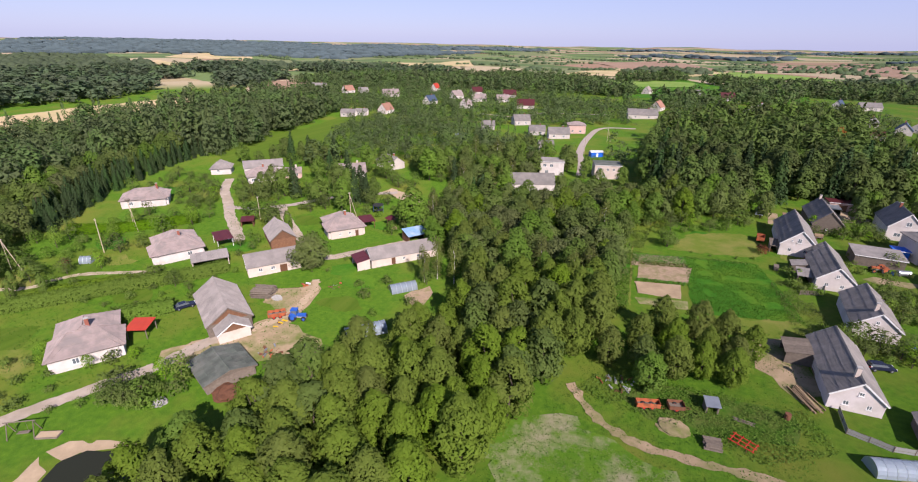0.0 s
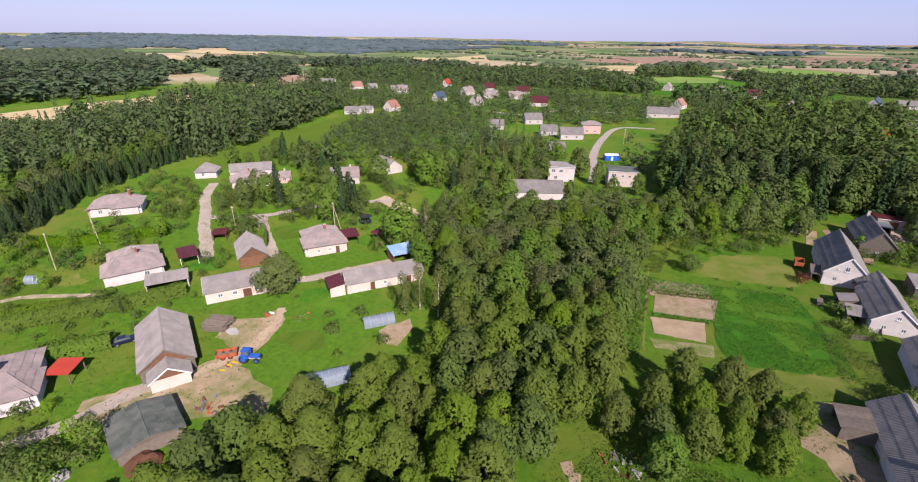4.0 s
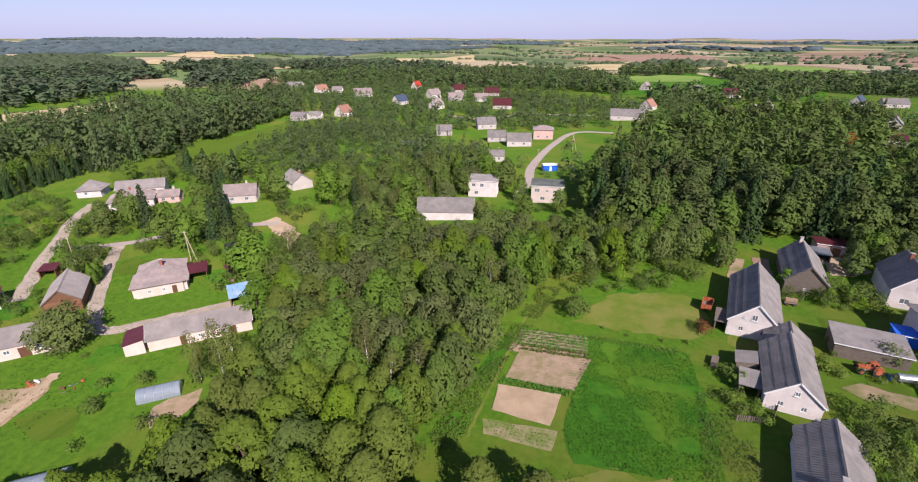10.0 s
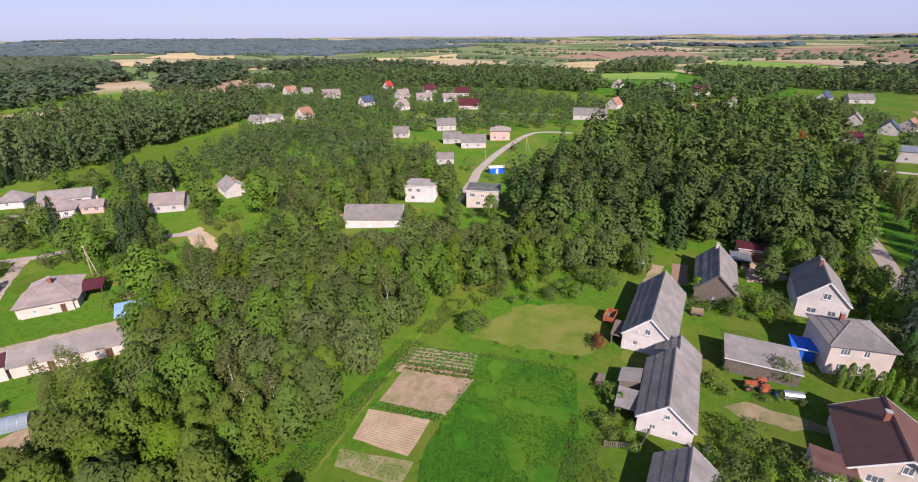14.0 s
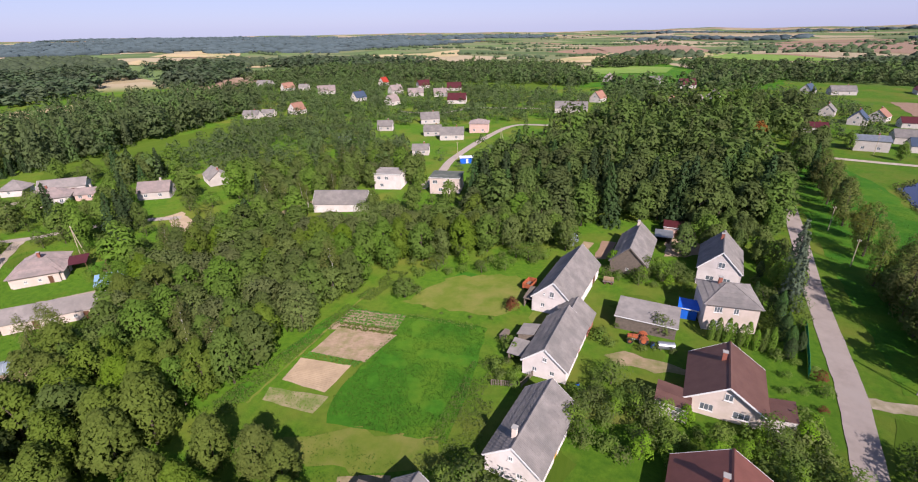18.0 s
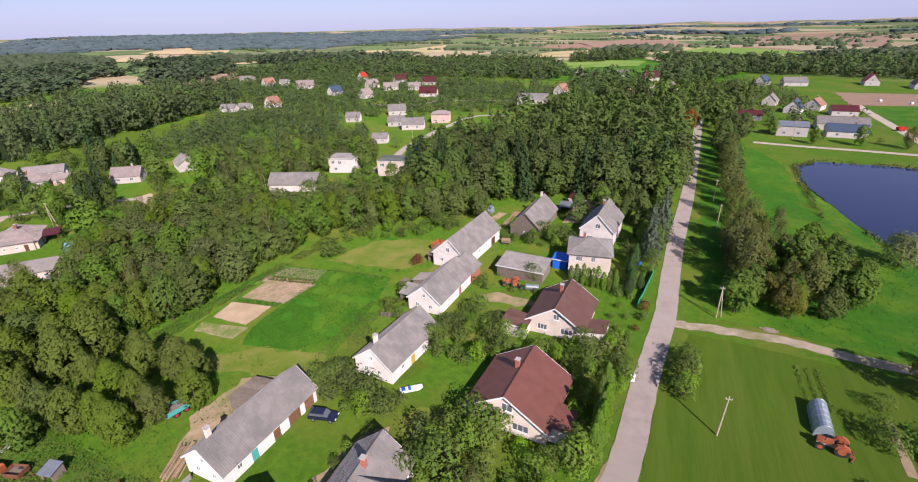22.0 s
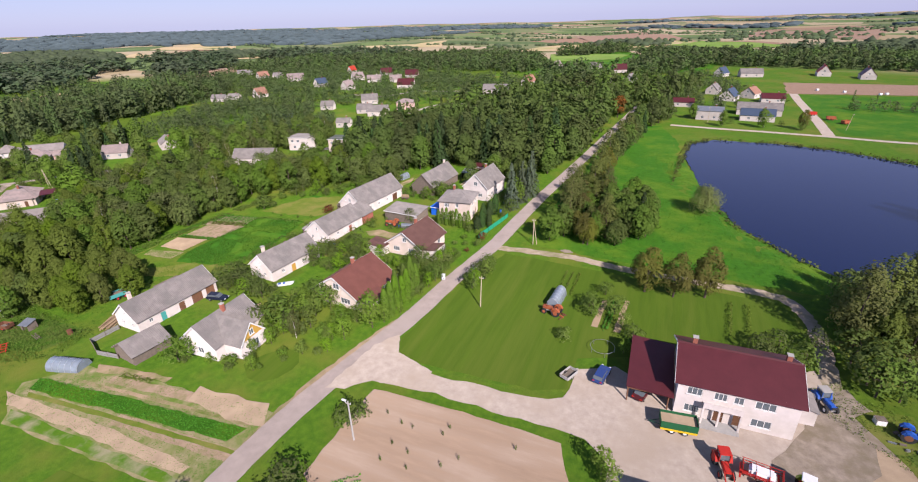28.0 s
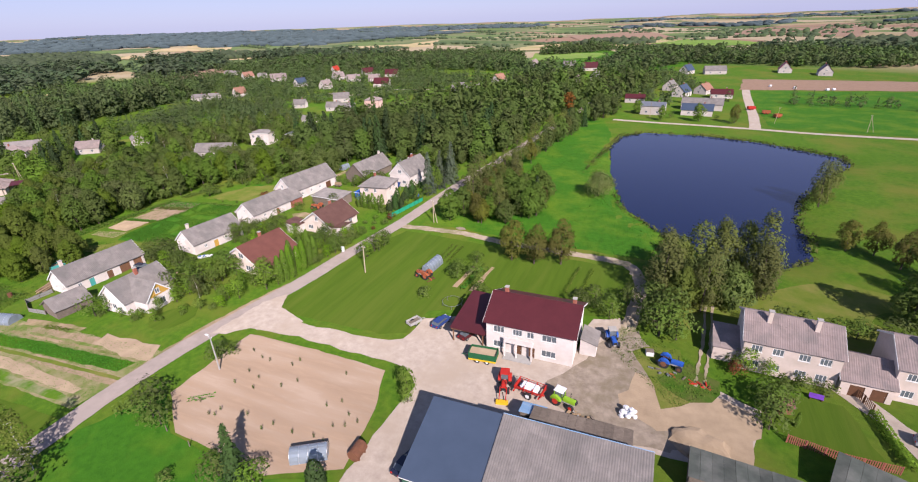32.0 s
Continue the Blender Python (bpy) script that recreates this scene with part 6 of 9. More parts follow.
def trailer(label, x, y, ang, paint, ln=3.6, w=1.9, side=0.6, low=0.8, fill=None, rim=None, name="farm_trailer", stripe=None):
    t = thing(name, label, "trailer", x, y, ang, dz=0.06)
    part("bed", boxes((-ln / 2, ln / 2, -w / 2, w / 2, low - 0.08, low)), M_PLANK, t)
    for n_, d in (("side_board", (-ln / 2, ln / 2, -w / 2 - 0.05, -w / 2, low - 0.1, low + side)), ("side_board", (-ln / 2, ln / 2, w / 2, w / 2 + 0.05, low - 0.1, low + side)), ("end_board", (-ln / 2 - 0.05, -ln / 2, -w / 2, w / 2, low - 0.1, low + side)), ("end_board", (ln / 2, ln / 2 + 0.05, -w / 2, w / 2, low - 0.1, low + side))):
        part(n_, boxes(d), paint, t)
    if stripe:
        part("chassis_frame", boxes((-ln / 2, ln / 2, -w / 2 - 0.09, w / 2 + 0.09, low - 0.4, low - 0.1)), stripe, t)
    if fill:
        part("load", boxes((-ln / 2 + 0.02, ln / 2 - 0.02, -w / 2 + 0.02, w / 2 - 0.02, low, low + side * 0.6)), fill, t)
    for py in (-0.5, 0.5):
        tube_bm = cyl((ln / 2, py, low - 0.2), (ln / 2 + 1.3, 0, low - 0.35), 0.05, n=6)
        part("drawbar", tube_bm, paint, t)
    for px in ((-ln * 0.18, ln * 0.18) if ln > 3.4 else (0,)):
        for py in (-w / 2 + 0.15, w / 2 - 0.15):
            wheel(t, px, py, 0.42, 0.25, rim or M_PAINTRED)
    return t


def greenhouse(label, x, y, ang, ln, w, h, straight=False):
    """A tunnel of film or panes over ribs."""
    g = thing("greenhouse", label, "greenhouse", x, y, ang)
    arc = [(-w / 2, 0.0), (-w / 2, h * 0.55), (0, h), (w / 2, h * 0.55), (w / 2, 0.0)] if straight else [(-w / 2 * math.cos(math.pi * k / 10), h * math.sin(math.pi * k / 10) ** 0.8) for k in range(11)]
    n = max(3, round(ln / 1.2))
    for k in range(n):
        a, b = -ln / 2 + ln * k / n, -ln / 2 + ln * (k + 1) / n
        bm = bmesh.new()
        for (p, z), (q, y2) in zip(arc, arc[1:]):
            bm.faces.new([bm.verts.new(v) for v in ((a + 0.02, p, z), (b - 0.02, p, z), (b - 0.02, q, y2), (a + 0.02, q, y2))])
        bmesh.ops.remove_doubles(bm, verts=bm.verts[:], dist=0.001)
        bmesh.ops.solidify(bm, geom=bm.faces[:], thickness=0.02)
        part("pane", bm, M_FILM, g)
    for k in range(n + 1):
        a = -ln / 2 + ln * k / n
        bm = bmesh.new()
        for (p, z), (q, y2) in zip(arc, arc[1:]):
            tube(bm, (a, p, z), (a, q, y2), 0.035, n=5)
        part("rib", bm, M_METAL, g)
    for e in (-ln / 2, ln / 2):
        part("end_panel", prism([(p, z) for p, z in arc], -0.015, 0.015), M_FILM, g).matrix_basis = pose(e, 0, 0, 0, 0, 90)
    part("door", boxes((ln / 2 + 0.02, ln / 2 + 0.06, -0.4, 0.4, 0, min(1.8, h * 0.85))), M_FILM, g)
    return g


def pole(x, y, h=7.0, brace=None, lean=(0, 0), lamp=False, material=None, label="weathered wooden power pole on grass"):
    p = thing("power_pole", label, "power pole", x, y, 0, "power poles")
    m = material or M_POLE
    part("mast", cyl((0, 0, -0.5), (lean[0], lean[1], h), 0.13, 0.09, 8), m, p)
    if brace:
        part("brace", cyl((brace[0], brace[1], -0.3), (lean[0], lean[1], h * 0.92), 0.11, 0.09, 8), m, p)
    a = part("crossarm", boxes((-0.4, 0.4, -0.05, 0.05, h - 0.5, h - 0.4)), m, p)
    a.location = (lean[0], lean[1], 0)
    for k in (-0.35, 0, 0.35):
        part("insulator", cyl((k, 0, h - 0.4), (k, 0, h - 0.22), 0.045, n=8), M_PLASTIC, a)
    if lamp:
        part("lamp_head", boxes((-0.9, -0.3, -0.12, 0.12, h - 0.1, h + 0.05)), M_PLASTIC, p)
    return p


def fence(label, pts, h=1.0, gap=2.0, material=None, rails=2, pickets=0.0, mesh=None):
    """Posts along a line with rails, pickets or netting between them."""
    f = thing("fence", label, "fence", *pts[0])
    inv = f.matrix_world.inverted()
    material = material or M_PLANK
    prev = None
    line = wobble(pts, gap, 0.05, False, 3)
    for x, y in line:
        z = gz(x, y)
        part("post", boxes((-0.05, 0.05, -0.05, 0.05, -0.3, h)), material, f).matrix_basis = inv @ pose(x, y, z)
        if prev:
            a, b = Vector((*prev, gz(*prev))), Vector((x, y, z))
            for r in range(rails):
                zz = h * (0.92 - 0.55 * r)
                part("rail", tube(bmesh.new(), inv @ (a + Vector((0, 0, zz))), inv @ (b + Vector((0, 0, zz))), 0.035, n=4), material, f)
            if pickets:
                n = int((b - a).length / pickets)
                for k in range(n):
                    c = a.lerp(b, (k + 0.5) / n)
                    part("picket", boxes((-0.06, 0.06, -0.012, 0.012, 0.05, h)), material, f).matrix_basis = inv @ pose(c.x, c.y, c.z, 0, 0, math.degrees(math.atan2(b.y - a.y, b.x - a.x)))
            if mesh:
                ang = math.degrees(math.atan2(b.y - a.y, b.x - a.x))
                part("netting", boxes((0, math.hypot(b.x - a.x, b.y - a.y), -0.01, 0.01, 0.05, h * 0.95)), mesh, f).matrix_basis = inv @ pose(a.x, a.y, (a.z + b.z) / 2, 0, 0, ang)
        prev = (x, y)
    return f


def hedge(label, pts, w, h, material, seed=1, dens=80, size=0.36):
    """A clipped hedge: leaf sprays all over a long rounded bank."""
    rng, line = np.random.default_rng(seed), curve_points([tuple(p) for p in pts], 6)
    pos, nrm = [], []
    for (x1, y1), (x2, y2) in zip(line, line[1:]):
        ln = math.hypot(x2 - x1, y2 - y1)
        n = int(ln * dens * (w + 2 * h) / 3)
        u, th = rng.uniform(0, 1, n), rng.uniform(-0.15, math.pi + 0.15, n)
        r = rng.uniform(0.85, 1.1, n)
        cx, cz = np.sign(np.cos(th)) * np.abs(np.cos(th)) ** 0.6 * w / 2 * r, np.clip(np.abs(np.sin(th)) ** 0.6 * h * r, 0.05, None)
        dx, dy = (x2 - x1) / ln, (y2 - y1) / ln
        X, Y = x1 + (x2 - x1) * u - dy * cx, y1 + (y2 - y1) * u + dx * cx
        pos.append(np.stack([X, Y, cz + gz((x1 + x2) / 2, (y1 + y2) / 2)], 1))
        d = np.stack([-dy * np.cos(th), dx * np.cos(th), np.sin(th) + 0.2], 1) + rng.normal(size=(n, 3)) * 0.25
        nrm.append(d / np.linalg.norm(d, axis=1, keepdims=True))
    ob = new("hedge", leaf_mesh("hedge", leaves(rng, np.concatenate(pos), np.concatenate(nrm), size), material))
    return tagged(ob, label, "hedge", kind="stuff")


def weeds(label, poly, n, h, material, seed, size=0.45, name="weeds", keep=0.2):
    """Rough growth over an area: upright leaf sprays, joined."""
    rng, r2, pos = np.random.default_rng(seed), random.Random(seed), []
    xs, ys = [p[0] for p in poly], [p[1] for p in poly]
    k = 0
    while len(pos) < n and k < 12 * n:
        k += 1
        x, y = r2.uniform(min(xs), max(xs)), r2.uniform(min(ys), max(ys))
        if noise.noise((x / 4, y / 4, seed)) > -0.25 and edge_distance(poly, x, y) < 0:
            pos.append((x, y, gz(x, y) + r2.uniform(0.05, h)))
    pos = np.array(pos)
    d = rng.normal(size=pos.shape)
    d[:, 2] = np.abs(d[:, 2]) + 0.5
    d /= np.linalg.norm(d, axis=1, keepdims=True)
    ob = new(name, leaf_mesh(name, leaves(rng, pos, d, size, 0.7), material))
    return tagged(ob, label, "plants", kind="stuff")


def crop_rows(label, quad, rows, material, seed, h=0.35, dens=7, size=0.3, name="crop_rows"):
    """Plants in rows between the first and the third edge of a four-cornered bed."""
    rng, pos = np.random.default_rng(seed), []
    a, b, c, d = [np.array(p) for p in quad]
    for r in range(rows):
        u = (r + 0.5) / rows
        p, q = a + (d - a) * u, b + (c - b) * u
        n = int(np.linalg.norm(q - p) * dens)
        for k in range(n):
            x, y = p + (q - p) * (k + rng.uniform()) / n + rng.normal(size=2) * 0.1
            pos.append((x, y, gz(x, y) + 0.1 + rng.uniform(0, h)))
    pos = np.array(pos)
    dr = rng.normal(size=pos.shape) * 0.6
    dr[:, 2] = 1
    dr /= np.linalg.norm(dr, axis=1, keepdims=True)
    return tagged(new(name, leaf_mesh(name, leaves(rng, pos, dr, size, 0.7), material)), label, "plants", kind="stuff")


def soil_rows(label, quad, rows, material, h=0.14):
    """Earthed-up rows on a bed."""
    a, b, c, d = [Vector((*p, 0)) for p in quad]
    verts, faces = [], []
    for r in range(rows):
        for s in range(9):
            u = s / 8
            for k, z in ((0.12, 0.07), (0.5, h), (0.88, 0.07)):
                v = (r + k) / rows
                p = a.lerp(d, v).lerp(b.lerp(c, v), u)
                verts.append((p.x, p.y, gz(p.x, p.y) + z + 0.02))
        o = r * 27
        faces += [(o + 3 * s + k, o + 3 * s + 3 + k, o + 3 * s + 4 + k, o + 3 * s + 1 + k) for s in range(8) for k in (0, 1)]
    return tagged(link("soil_rows", verts, faces, material), label, "soil", kind="stuff")


def heap(name, label, category, x, y, r, h, material, seed=1, stretch=1.0, ang=0.0):
    """An uneven mound."""
    t = thing(name, label, category, x, y, ang, dz=-0.1)
    bm = bmesh.new()
    bmesh.ops.create_icosphere(bm, subdivisions=3, radius=1)
    for v in bm.verts:
        k = 1 + 0.3 * noise.noise((v.co.x * 2 + seed, v.co.y * 2, v.co.z * 2))
        v.co = Vector((v.co.x * r * k * stretch, v.co.y * r * k, max(0, v.co.z) * h * k))
    part("mound", bm, material, t)
    return t


def log_pile(label, x, y, ang, ln, wide, high, seed=1, r=0.14, material=None, mess=0.1):
    t = thing("log_pile", label, "logs", x, y, ang)
    rng = random.Random(seed)
    for j in range(high):
        for k in range(wide - j // 2):
            yy = (k - wide / 2) * 2 * r + (j % 2) * r
            l2 = ln * rng.uniform(0.7, 1)
            o = rng.uniform(-mess, mess)
            part("log", cyl((-l2 / 2, yy + o, r + j * 1.75 * r), (l2 / 2, yy - o * rng.uniform(-1, 1), r + j * 1.75 * r), r * rng.uniform(0.7, 1), n=6), material or M_LOG, t)
    return t


def junk(label, x, y, seed, n=14, spread=1.6, mats=None, name="scrap_heap"):
    t = thing(name, label, "scrap", x, y, seed * 37 % 180)
    rng = random.Random(seed)
    for k in range(n):
        a, b, c = rng.uniform(0.2, 1.2), rng.uniform(0.1, 0.5), rng.uniform(0.06, 0.4)
        px, py = rng.gauss(0, spread / 2), rng.gauss(0, spread / 2)
        bm = boxes((-a / 2, a / 2, -b / 2, b / 2, 0, c)) if rng.random() < 0.6 else cyl((-a / 2, 0, b / 2), (a / 2, 0, b / 2), b / 3, n=8)
        part("scrap_piece", bm, rng.choice(mats or [M_RUST, M_PLANK, M_METAL, M_PAINTORANGE]), t).matrix_basis = pose(px, py, rng.uniform(0, 0.15), rng.uniform(-12, 12), rng.uniform(-12, 12), rng.uniform(0, 360))
    return t


def lean_to(label, x, y, ang, ln, w, lo, hi, roof, post=None, walls=True, name="lean_to", category="shed"):
    """A shed roof from hi (at +y) down to lo (at -y), on posts, with boarded ends."""
    t = thing(name, label, category, x, y, ang)
    AVOID.append((x, y, 0.4 * math.hypot(ln, w)))
    s = math.degrees(math.atan2(hi - lo, w))
    nn = max(2, round(ln / 1.15))
    a = (ln + 0.5) / nn
    me = None
    for k in range(nn):
        if me is None:
            ob = part("roof_sheet", boxes((0.01, a - 0.01, -w / 2 - 0.3, w / 2 + 0.1, 0, 0.06)), roof, t)
            me = ob.data
        else:
            ob = new("roof_sheet", me)
            ob.parent = t
        ob.matrix_basis = pose(-ln / 2 - 0.25 + k * a, 0, (lo + hi) / 2 + 0.01 * (k % 3), s, 0, 0)
    for px in (-ln / 2 + 0.1, ln / 2 - 0.1):
        for py, z in ((-w / 2 + 0.1, lo), (w / 2 - 0.1, hi - 0.1)):
            part("post", boxes((px - 0.07, px + 0.07, py - 0.07, py + 0.07, -0.3, z)), post or M_PLANK, t)
    part("beam", boxes((-ln / 2, ln / 2, -w / 2 + 0.03, -w / 2 + 0.17, lo - 0.2, lo - 0.03)), post or M_PLANK, t)
    if walls and name == "porch":
        part("front_wall", boxes((-ln / 2, ln / 2, -w / 2 - 0.02, -w / 2 + 0.02, -0.3, lo - 0.21)), post or M_PLANK, t)
    if walls:
        for e in (-ln / 2, ln / 2):
            part("side_wall", prism([(-w / 2, 0), (w / 2, 0), (w / 2, hi - 0.08), (-w / 2, lo - 0.05)], -0.05, 0.05), post or M_PLANK, t).matrix_basis = pose(e, 0, 0, 0, 0, 90)
        part("back_wall", boxes((-ln / 2 + 0.06, ln / 2 - 0.06, w / 2 - 0.1, w / 2, 0, hi - 0.1)), post or M_PLANK, t)
    return t


M_PURPLE = mat("purple_paint", (0.2, 0.07, 0.45), (0.17, 0.06, 0.38), 1.0, 0.6)
M_POLE = mat("pole_timber", (0.5, 0.42, 0.3), (0.4, 0.33, 0.23), 1.0, 0.9)
M_LOG = mat("cut_logs", (0.36, 0.26, 0.16), (0.24, 0.17, 0.1), 1.5, 0.9, obj=0.25)
M_RUST = mat("rusty_iron", (0.2, 0.085, 0.045), (0.13, 0.06, 0.035), 2.0, 0.85, obj=0.2)
M_NET = mat("grey_netting", (0.3, 0.3, 0.28), (0.24, 0.24, 0.22), 2.0, 0.8)
M_GREENNET = mat("bright_green_netting", (0.02, 0.36, 0.2), (0.02, 0.3, 0.17), 1.0, 0.7)
M_SOLAR = mat("solar_glass", (0.03, 0.06, 0.16), (0.035, 0.07, 0.2), 1.0, 0.15, spec=0.6)
L_CROP = leaf_mat("bright_crop_leaves", (0.06, 0.22, 0.02), (0.1, 0.27, 0.03))
L_CROPDULL = leaf_mat("meadow_grass_blades", (0.045, 0.145, 0.01), (0.08, 0.18, 0.016))
L_REED = leaf_mat("reed_leaves", (0.11, 0.15, 0.035), (0.16, 0.19, 0.05))
L_FLOWER = leaf_mat("pale_dry_stalks", (0.3, 0.27, 0.16), (0.4, 0.36, 0.22), spread=0.1)
L_REDLEAF = leaf_mat("dark_red_shrub_leaves", (0.14, 0.05, 0.03), (0.2, 0.08, 0.04))
broad("redbush", 221, "red_bush", "dark reddish-brown rounded garden bush", L_REDLEAF, 2.2, 0.1, 1.3, 14, 0.42, 420, 0.28, tr=0.05)
broad("yellowbush", 223, "yellow_bush", "rounded yellow-green garden bush", L_WEEP, 2.2, 0.1, 1.3, 14, 0.42, 420, 0.28, tr=0.05)

# ---- by the barns: extensions and yard things ----
lean_to("grey board lean-to against the long barn", 41.6, 145.0, 83 - 90, 3.4, 4.2, 2.0, 2.6, M_PLANK)
lean_to("small grey lean-to on the barn", 43.6, 126.6, 85 - 90, 2.8, 3.6, 2.0, 2.7, M_ROOF).matrix_world = pose(43.4, 126.0, gz(43.4, 126), 0, 0, -5)
lean_to("small grey lean-to on the barn", 43.6, 131.8, -95, 3.4, 3.0, 2.0, 2.7, M_ROOF)
lean_to("weathered board lean-to against the barn", 33.8, 90.2, -94, 5.0, 4.2, 2.2, 2.9, M_PLANK)
gable_house("barn_wing", "red brick end of the barn", 50.6, 138.6, 85, 4.6, 6.6, 2.8, 5.4, M_BRICKRED, M_ROOF, category="barn", sheets=True, seed=31)
flat_house("garage", "pinkish garage with a maroon flat roof", 70.0, 192.0, 0, 8.0, 5.0, 2.8, M_PINK, M_MAROON, category="garage", doors=[("S", 4, 2.4, 2.2, M_BROWNPLANK)])
lean_to("pale metal lean-to beside the timber barn", 66.0, 186.5, 0, 4.0, 4.0, 2.0, 2.4, M_METAL)
flat_house("shed", "small bright blue shed", 71.0, 150.0, -4, 3.2, 3.6, 2.3, M_TARPBLUE, M_TARPBLUE, category="shed")
lean_to("flat-roofed porch with a maroon edge", 68.0, 121.4, 85, 4.2, 4.6, 2.5, 3.0, M_BROWN, M_WHITE, name="porch", category="porch")
lean_to("white side porch with a brown roof", 82.2, 123.4, 85 - 180, 4.2, 3.4, 2.3, 2.9, M_BROWN, M_WHITE, name="porch", category="porch")
lean_to("white side porch with a brown roof", 80.2, 99.6, 84, 4.6, 3.2, 2.4, 2.9, M_REDBROWN, M_WHITE, name="porch", category="porch")
sp = thing("solar_panel", "tilted blue solar panels in front of the house", "solar panel", 78.2, 160.0, 6)
for k in range(2):
    part("panel", boxes((-1.1 + k * 1.12, -0.02 + k * 1.12, -0.9, 0.9, 0, 0.05)), M_SOLAR, sp).matrix_basis = pose(0, 0, 2.1, 38, 0, 0)
for px in (-1, 1.0):
    part("support", boxes((px - 0.05, px + 0.05, 0.5, 0.6, 0, 2.5)), M_METAL, sp)
car("dark blue estate car parked on the grass", 46.8, 90.6, 12, M_CARDARK, True)
boat = thing("boat", "small white rowing boat lying on the grass", "boat", 56.4, 100.3, 35)
hull = prism([(-1.8, 0.45), (-1.6, 0.0), (1.2, 0.0), (2.0, 0.55)], -0.55, 0.55)
bmesh.ops.bevel(hull, geom=hull.edges[:], offset=0.12, segments=2, affect="EDGES")
part("hull", hull, M_PLASTIC, boat)
part("bench", boxes((-0.4, 0.0, -0.5, 0.5, 0.5, 0.56)), M_PAINTBLUE, boat)
part("inside", boxes((-1.5, 1.3, -0.42, 0.42, 0.44, 0.475)), M_PAINTBLUE, boat)
w = trailer("old wooden farm wagon with turquoise ends", 24.0, 84.6, 75, M_TEAL, 4.2, 2.0, 0.7, 0.9, M_PLANK)
trailer("red hay cart beside the long barn", 38.8, 151.0, 80, M_PAINTORANGE, 3.4, 1.9, 1.1, 0.7)
tractor("old orange tractor beside the open shed", 62.6, 137.4, 190, M_PAINTORANGE, M_PAINTORANGE, False)
tk = thing("water_tank", "grey metal tank lying on the grass", "tank", 67.2, 136.8, 10)
part("shell", cyl((-1.4, 0, 0.75), (1.4, 0, 0.75), 0.7, n=16), M_METAL, tk)
for px in (-0.9, 0.9):
    part("cradle", boxes((px - 0.1, px + 0.1, -0.6, 0.6, 0, 0.3)), M_PLANK, tk)
for px, py in ((65.0, 136.6), (88.2, 156.0), (54.2, 121.4)):
    bl = thing("blue_barrel", "upright blue plastic barrel", "barrel", px, py, 0, "blue barrels")
    part("drum", cyl((0, 0, 0), (0, 0, 0.95), 0.32, n=12), M_TARPBLUE, bl)
    part("lid", cyl((0, 0, 0.95), (0, 0, 1.0), 0.28, n=12), M_RUBBER, bl)
hb = thing("hay_bale_cart", "small pinkish cart with bales on the lawn", "cart", 55.0, 158.5, 5)
part("bed", boxes((-1.2, 1.2, -0.7, 0.7, 0.5, 0.62)), M_PLANK, hb)
part("load", cyl((-1.1, 0, 1.05), (1.1, 0, 1.05), 0.5, n=12), M_LOG, hb)
for px in (-0.7, 0.7):
    wheel(hb, px, -0.75, 0.3, 0.15, M_RUST)
    wheel(hb, px, 0.75, 0.3, 0.15, M_RUST)
greenhouse("small plastic greenhouse by the garden", 43.4, 178.6, 80, 4.0, 2.4, 2.0)
patch("garden_bed", [(44, 168), (46.5, 180), (49, 180), (47, 168)], M_DIRT, 0.06, 0.2, label="narrow brown garden bed")
patch("garden_bed", [(50, 170), (51, 182), (54.5, 182), (54, 171)], M_SOILDARK, 0.06, 0.2, label="dark dug garden bed")
patch("sandy_yard", [(66, 176), (67, 188), (74, 190), (76, 182), (71, 178)], M_SAND, 0.06, 0.5, label="sandy yard before the garage")
patch("worn_path", [(57, 131.5), (60, 134), (70, 132), (76, 134), (76, 132.5), (66, 129.5), (60, 129.5)], M_DIRT, 0.05, 0.4, label="worn bare patch in the lawn")
patch("worn_yard", [(52, 81), (54, 90), (57, 92), (59, 88), (56, 82), (55, 78)], M_DIRT, 0.05, 0.4, label="worn earth yard before the house")
patch("worn_yard", [(27, 84), (28, 94), (34, 97), (35, 92), (36, 80), (32, 76)], M_DIRT, 0.05, 0.6, label="bare reddish earth beside the barn")
fence("grey board fence by the barn", [(41.0, 117.6), (45.8, 118.6), (46.8, 122.0)], 1.2, 1.6, M_PLANK, 2, 0.25)
fence("low wooden fence along the yard", [(36.5, 76), (36, 71), (41, 69), (46, 69.5)], 1.1, 2.0, M_PLANK, 2, 0, M_NET)
fence("bright green netting fence along the road", [(88.6, 136.5), (90.0, 144), (91.4, 153.0)], 1.4, 2.0, M_PAINTDGREEN, 1, 0, M_GREENNET)
mb = thing("meter_box", "white electric meter box by the fence", "meter box", 89.0, 113.6, 10)
part("cabinet", boxes((-0.35, 0.35, -0.2, 0.2, 0.2, 1.5)), M_PLASTIC, mb)
part("plinth", boxes((-0.4, 0.4, -0.25, 0.25, -0.2, 0.2)), M_CONCRETE, mb)

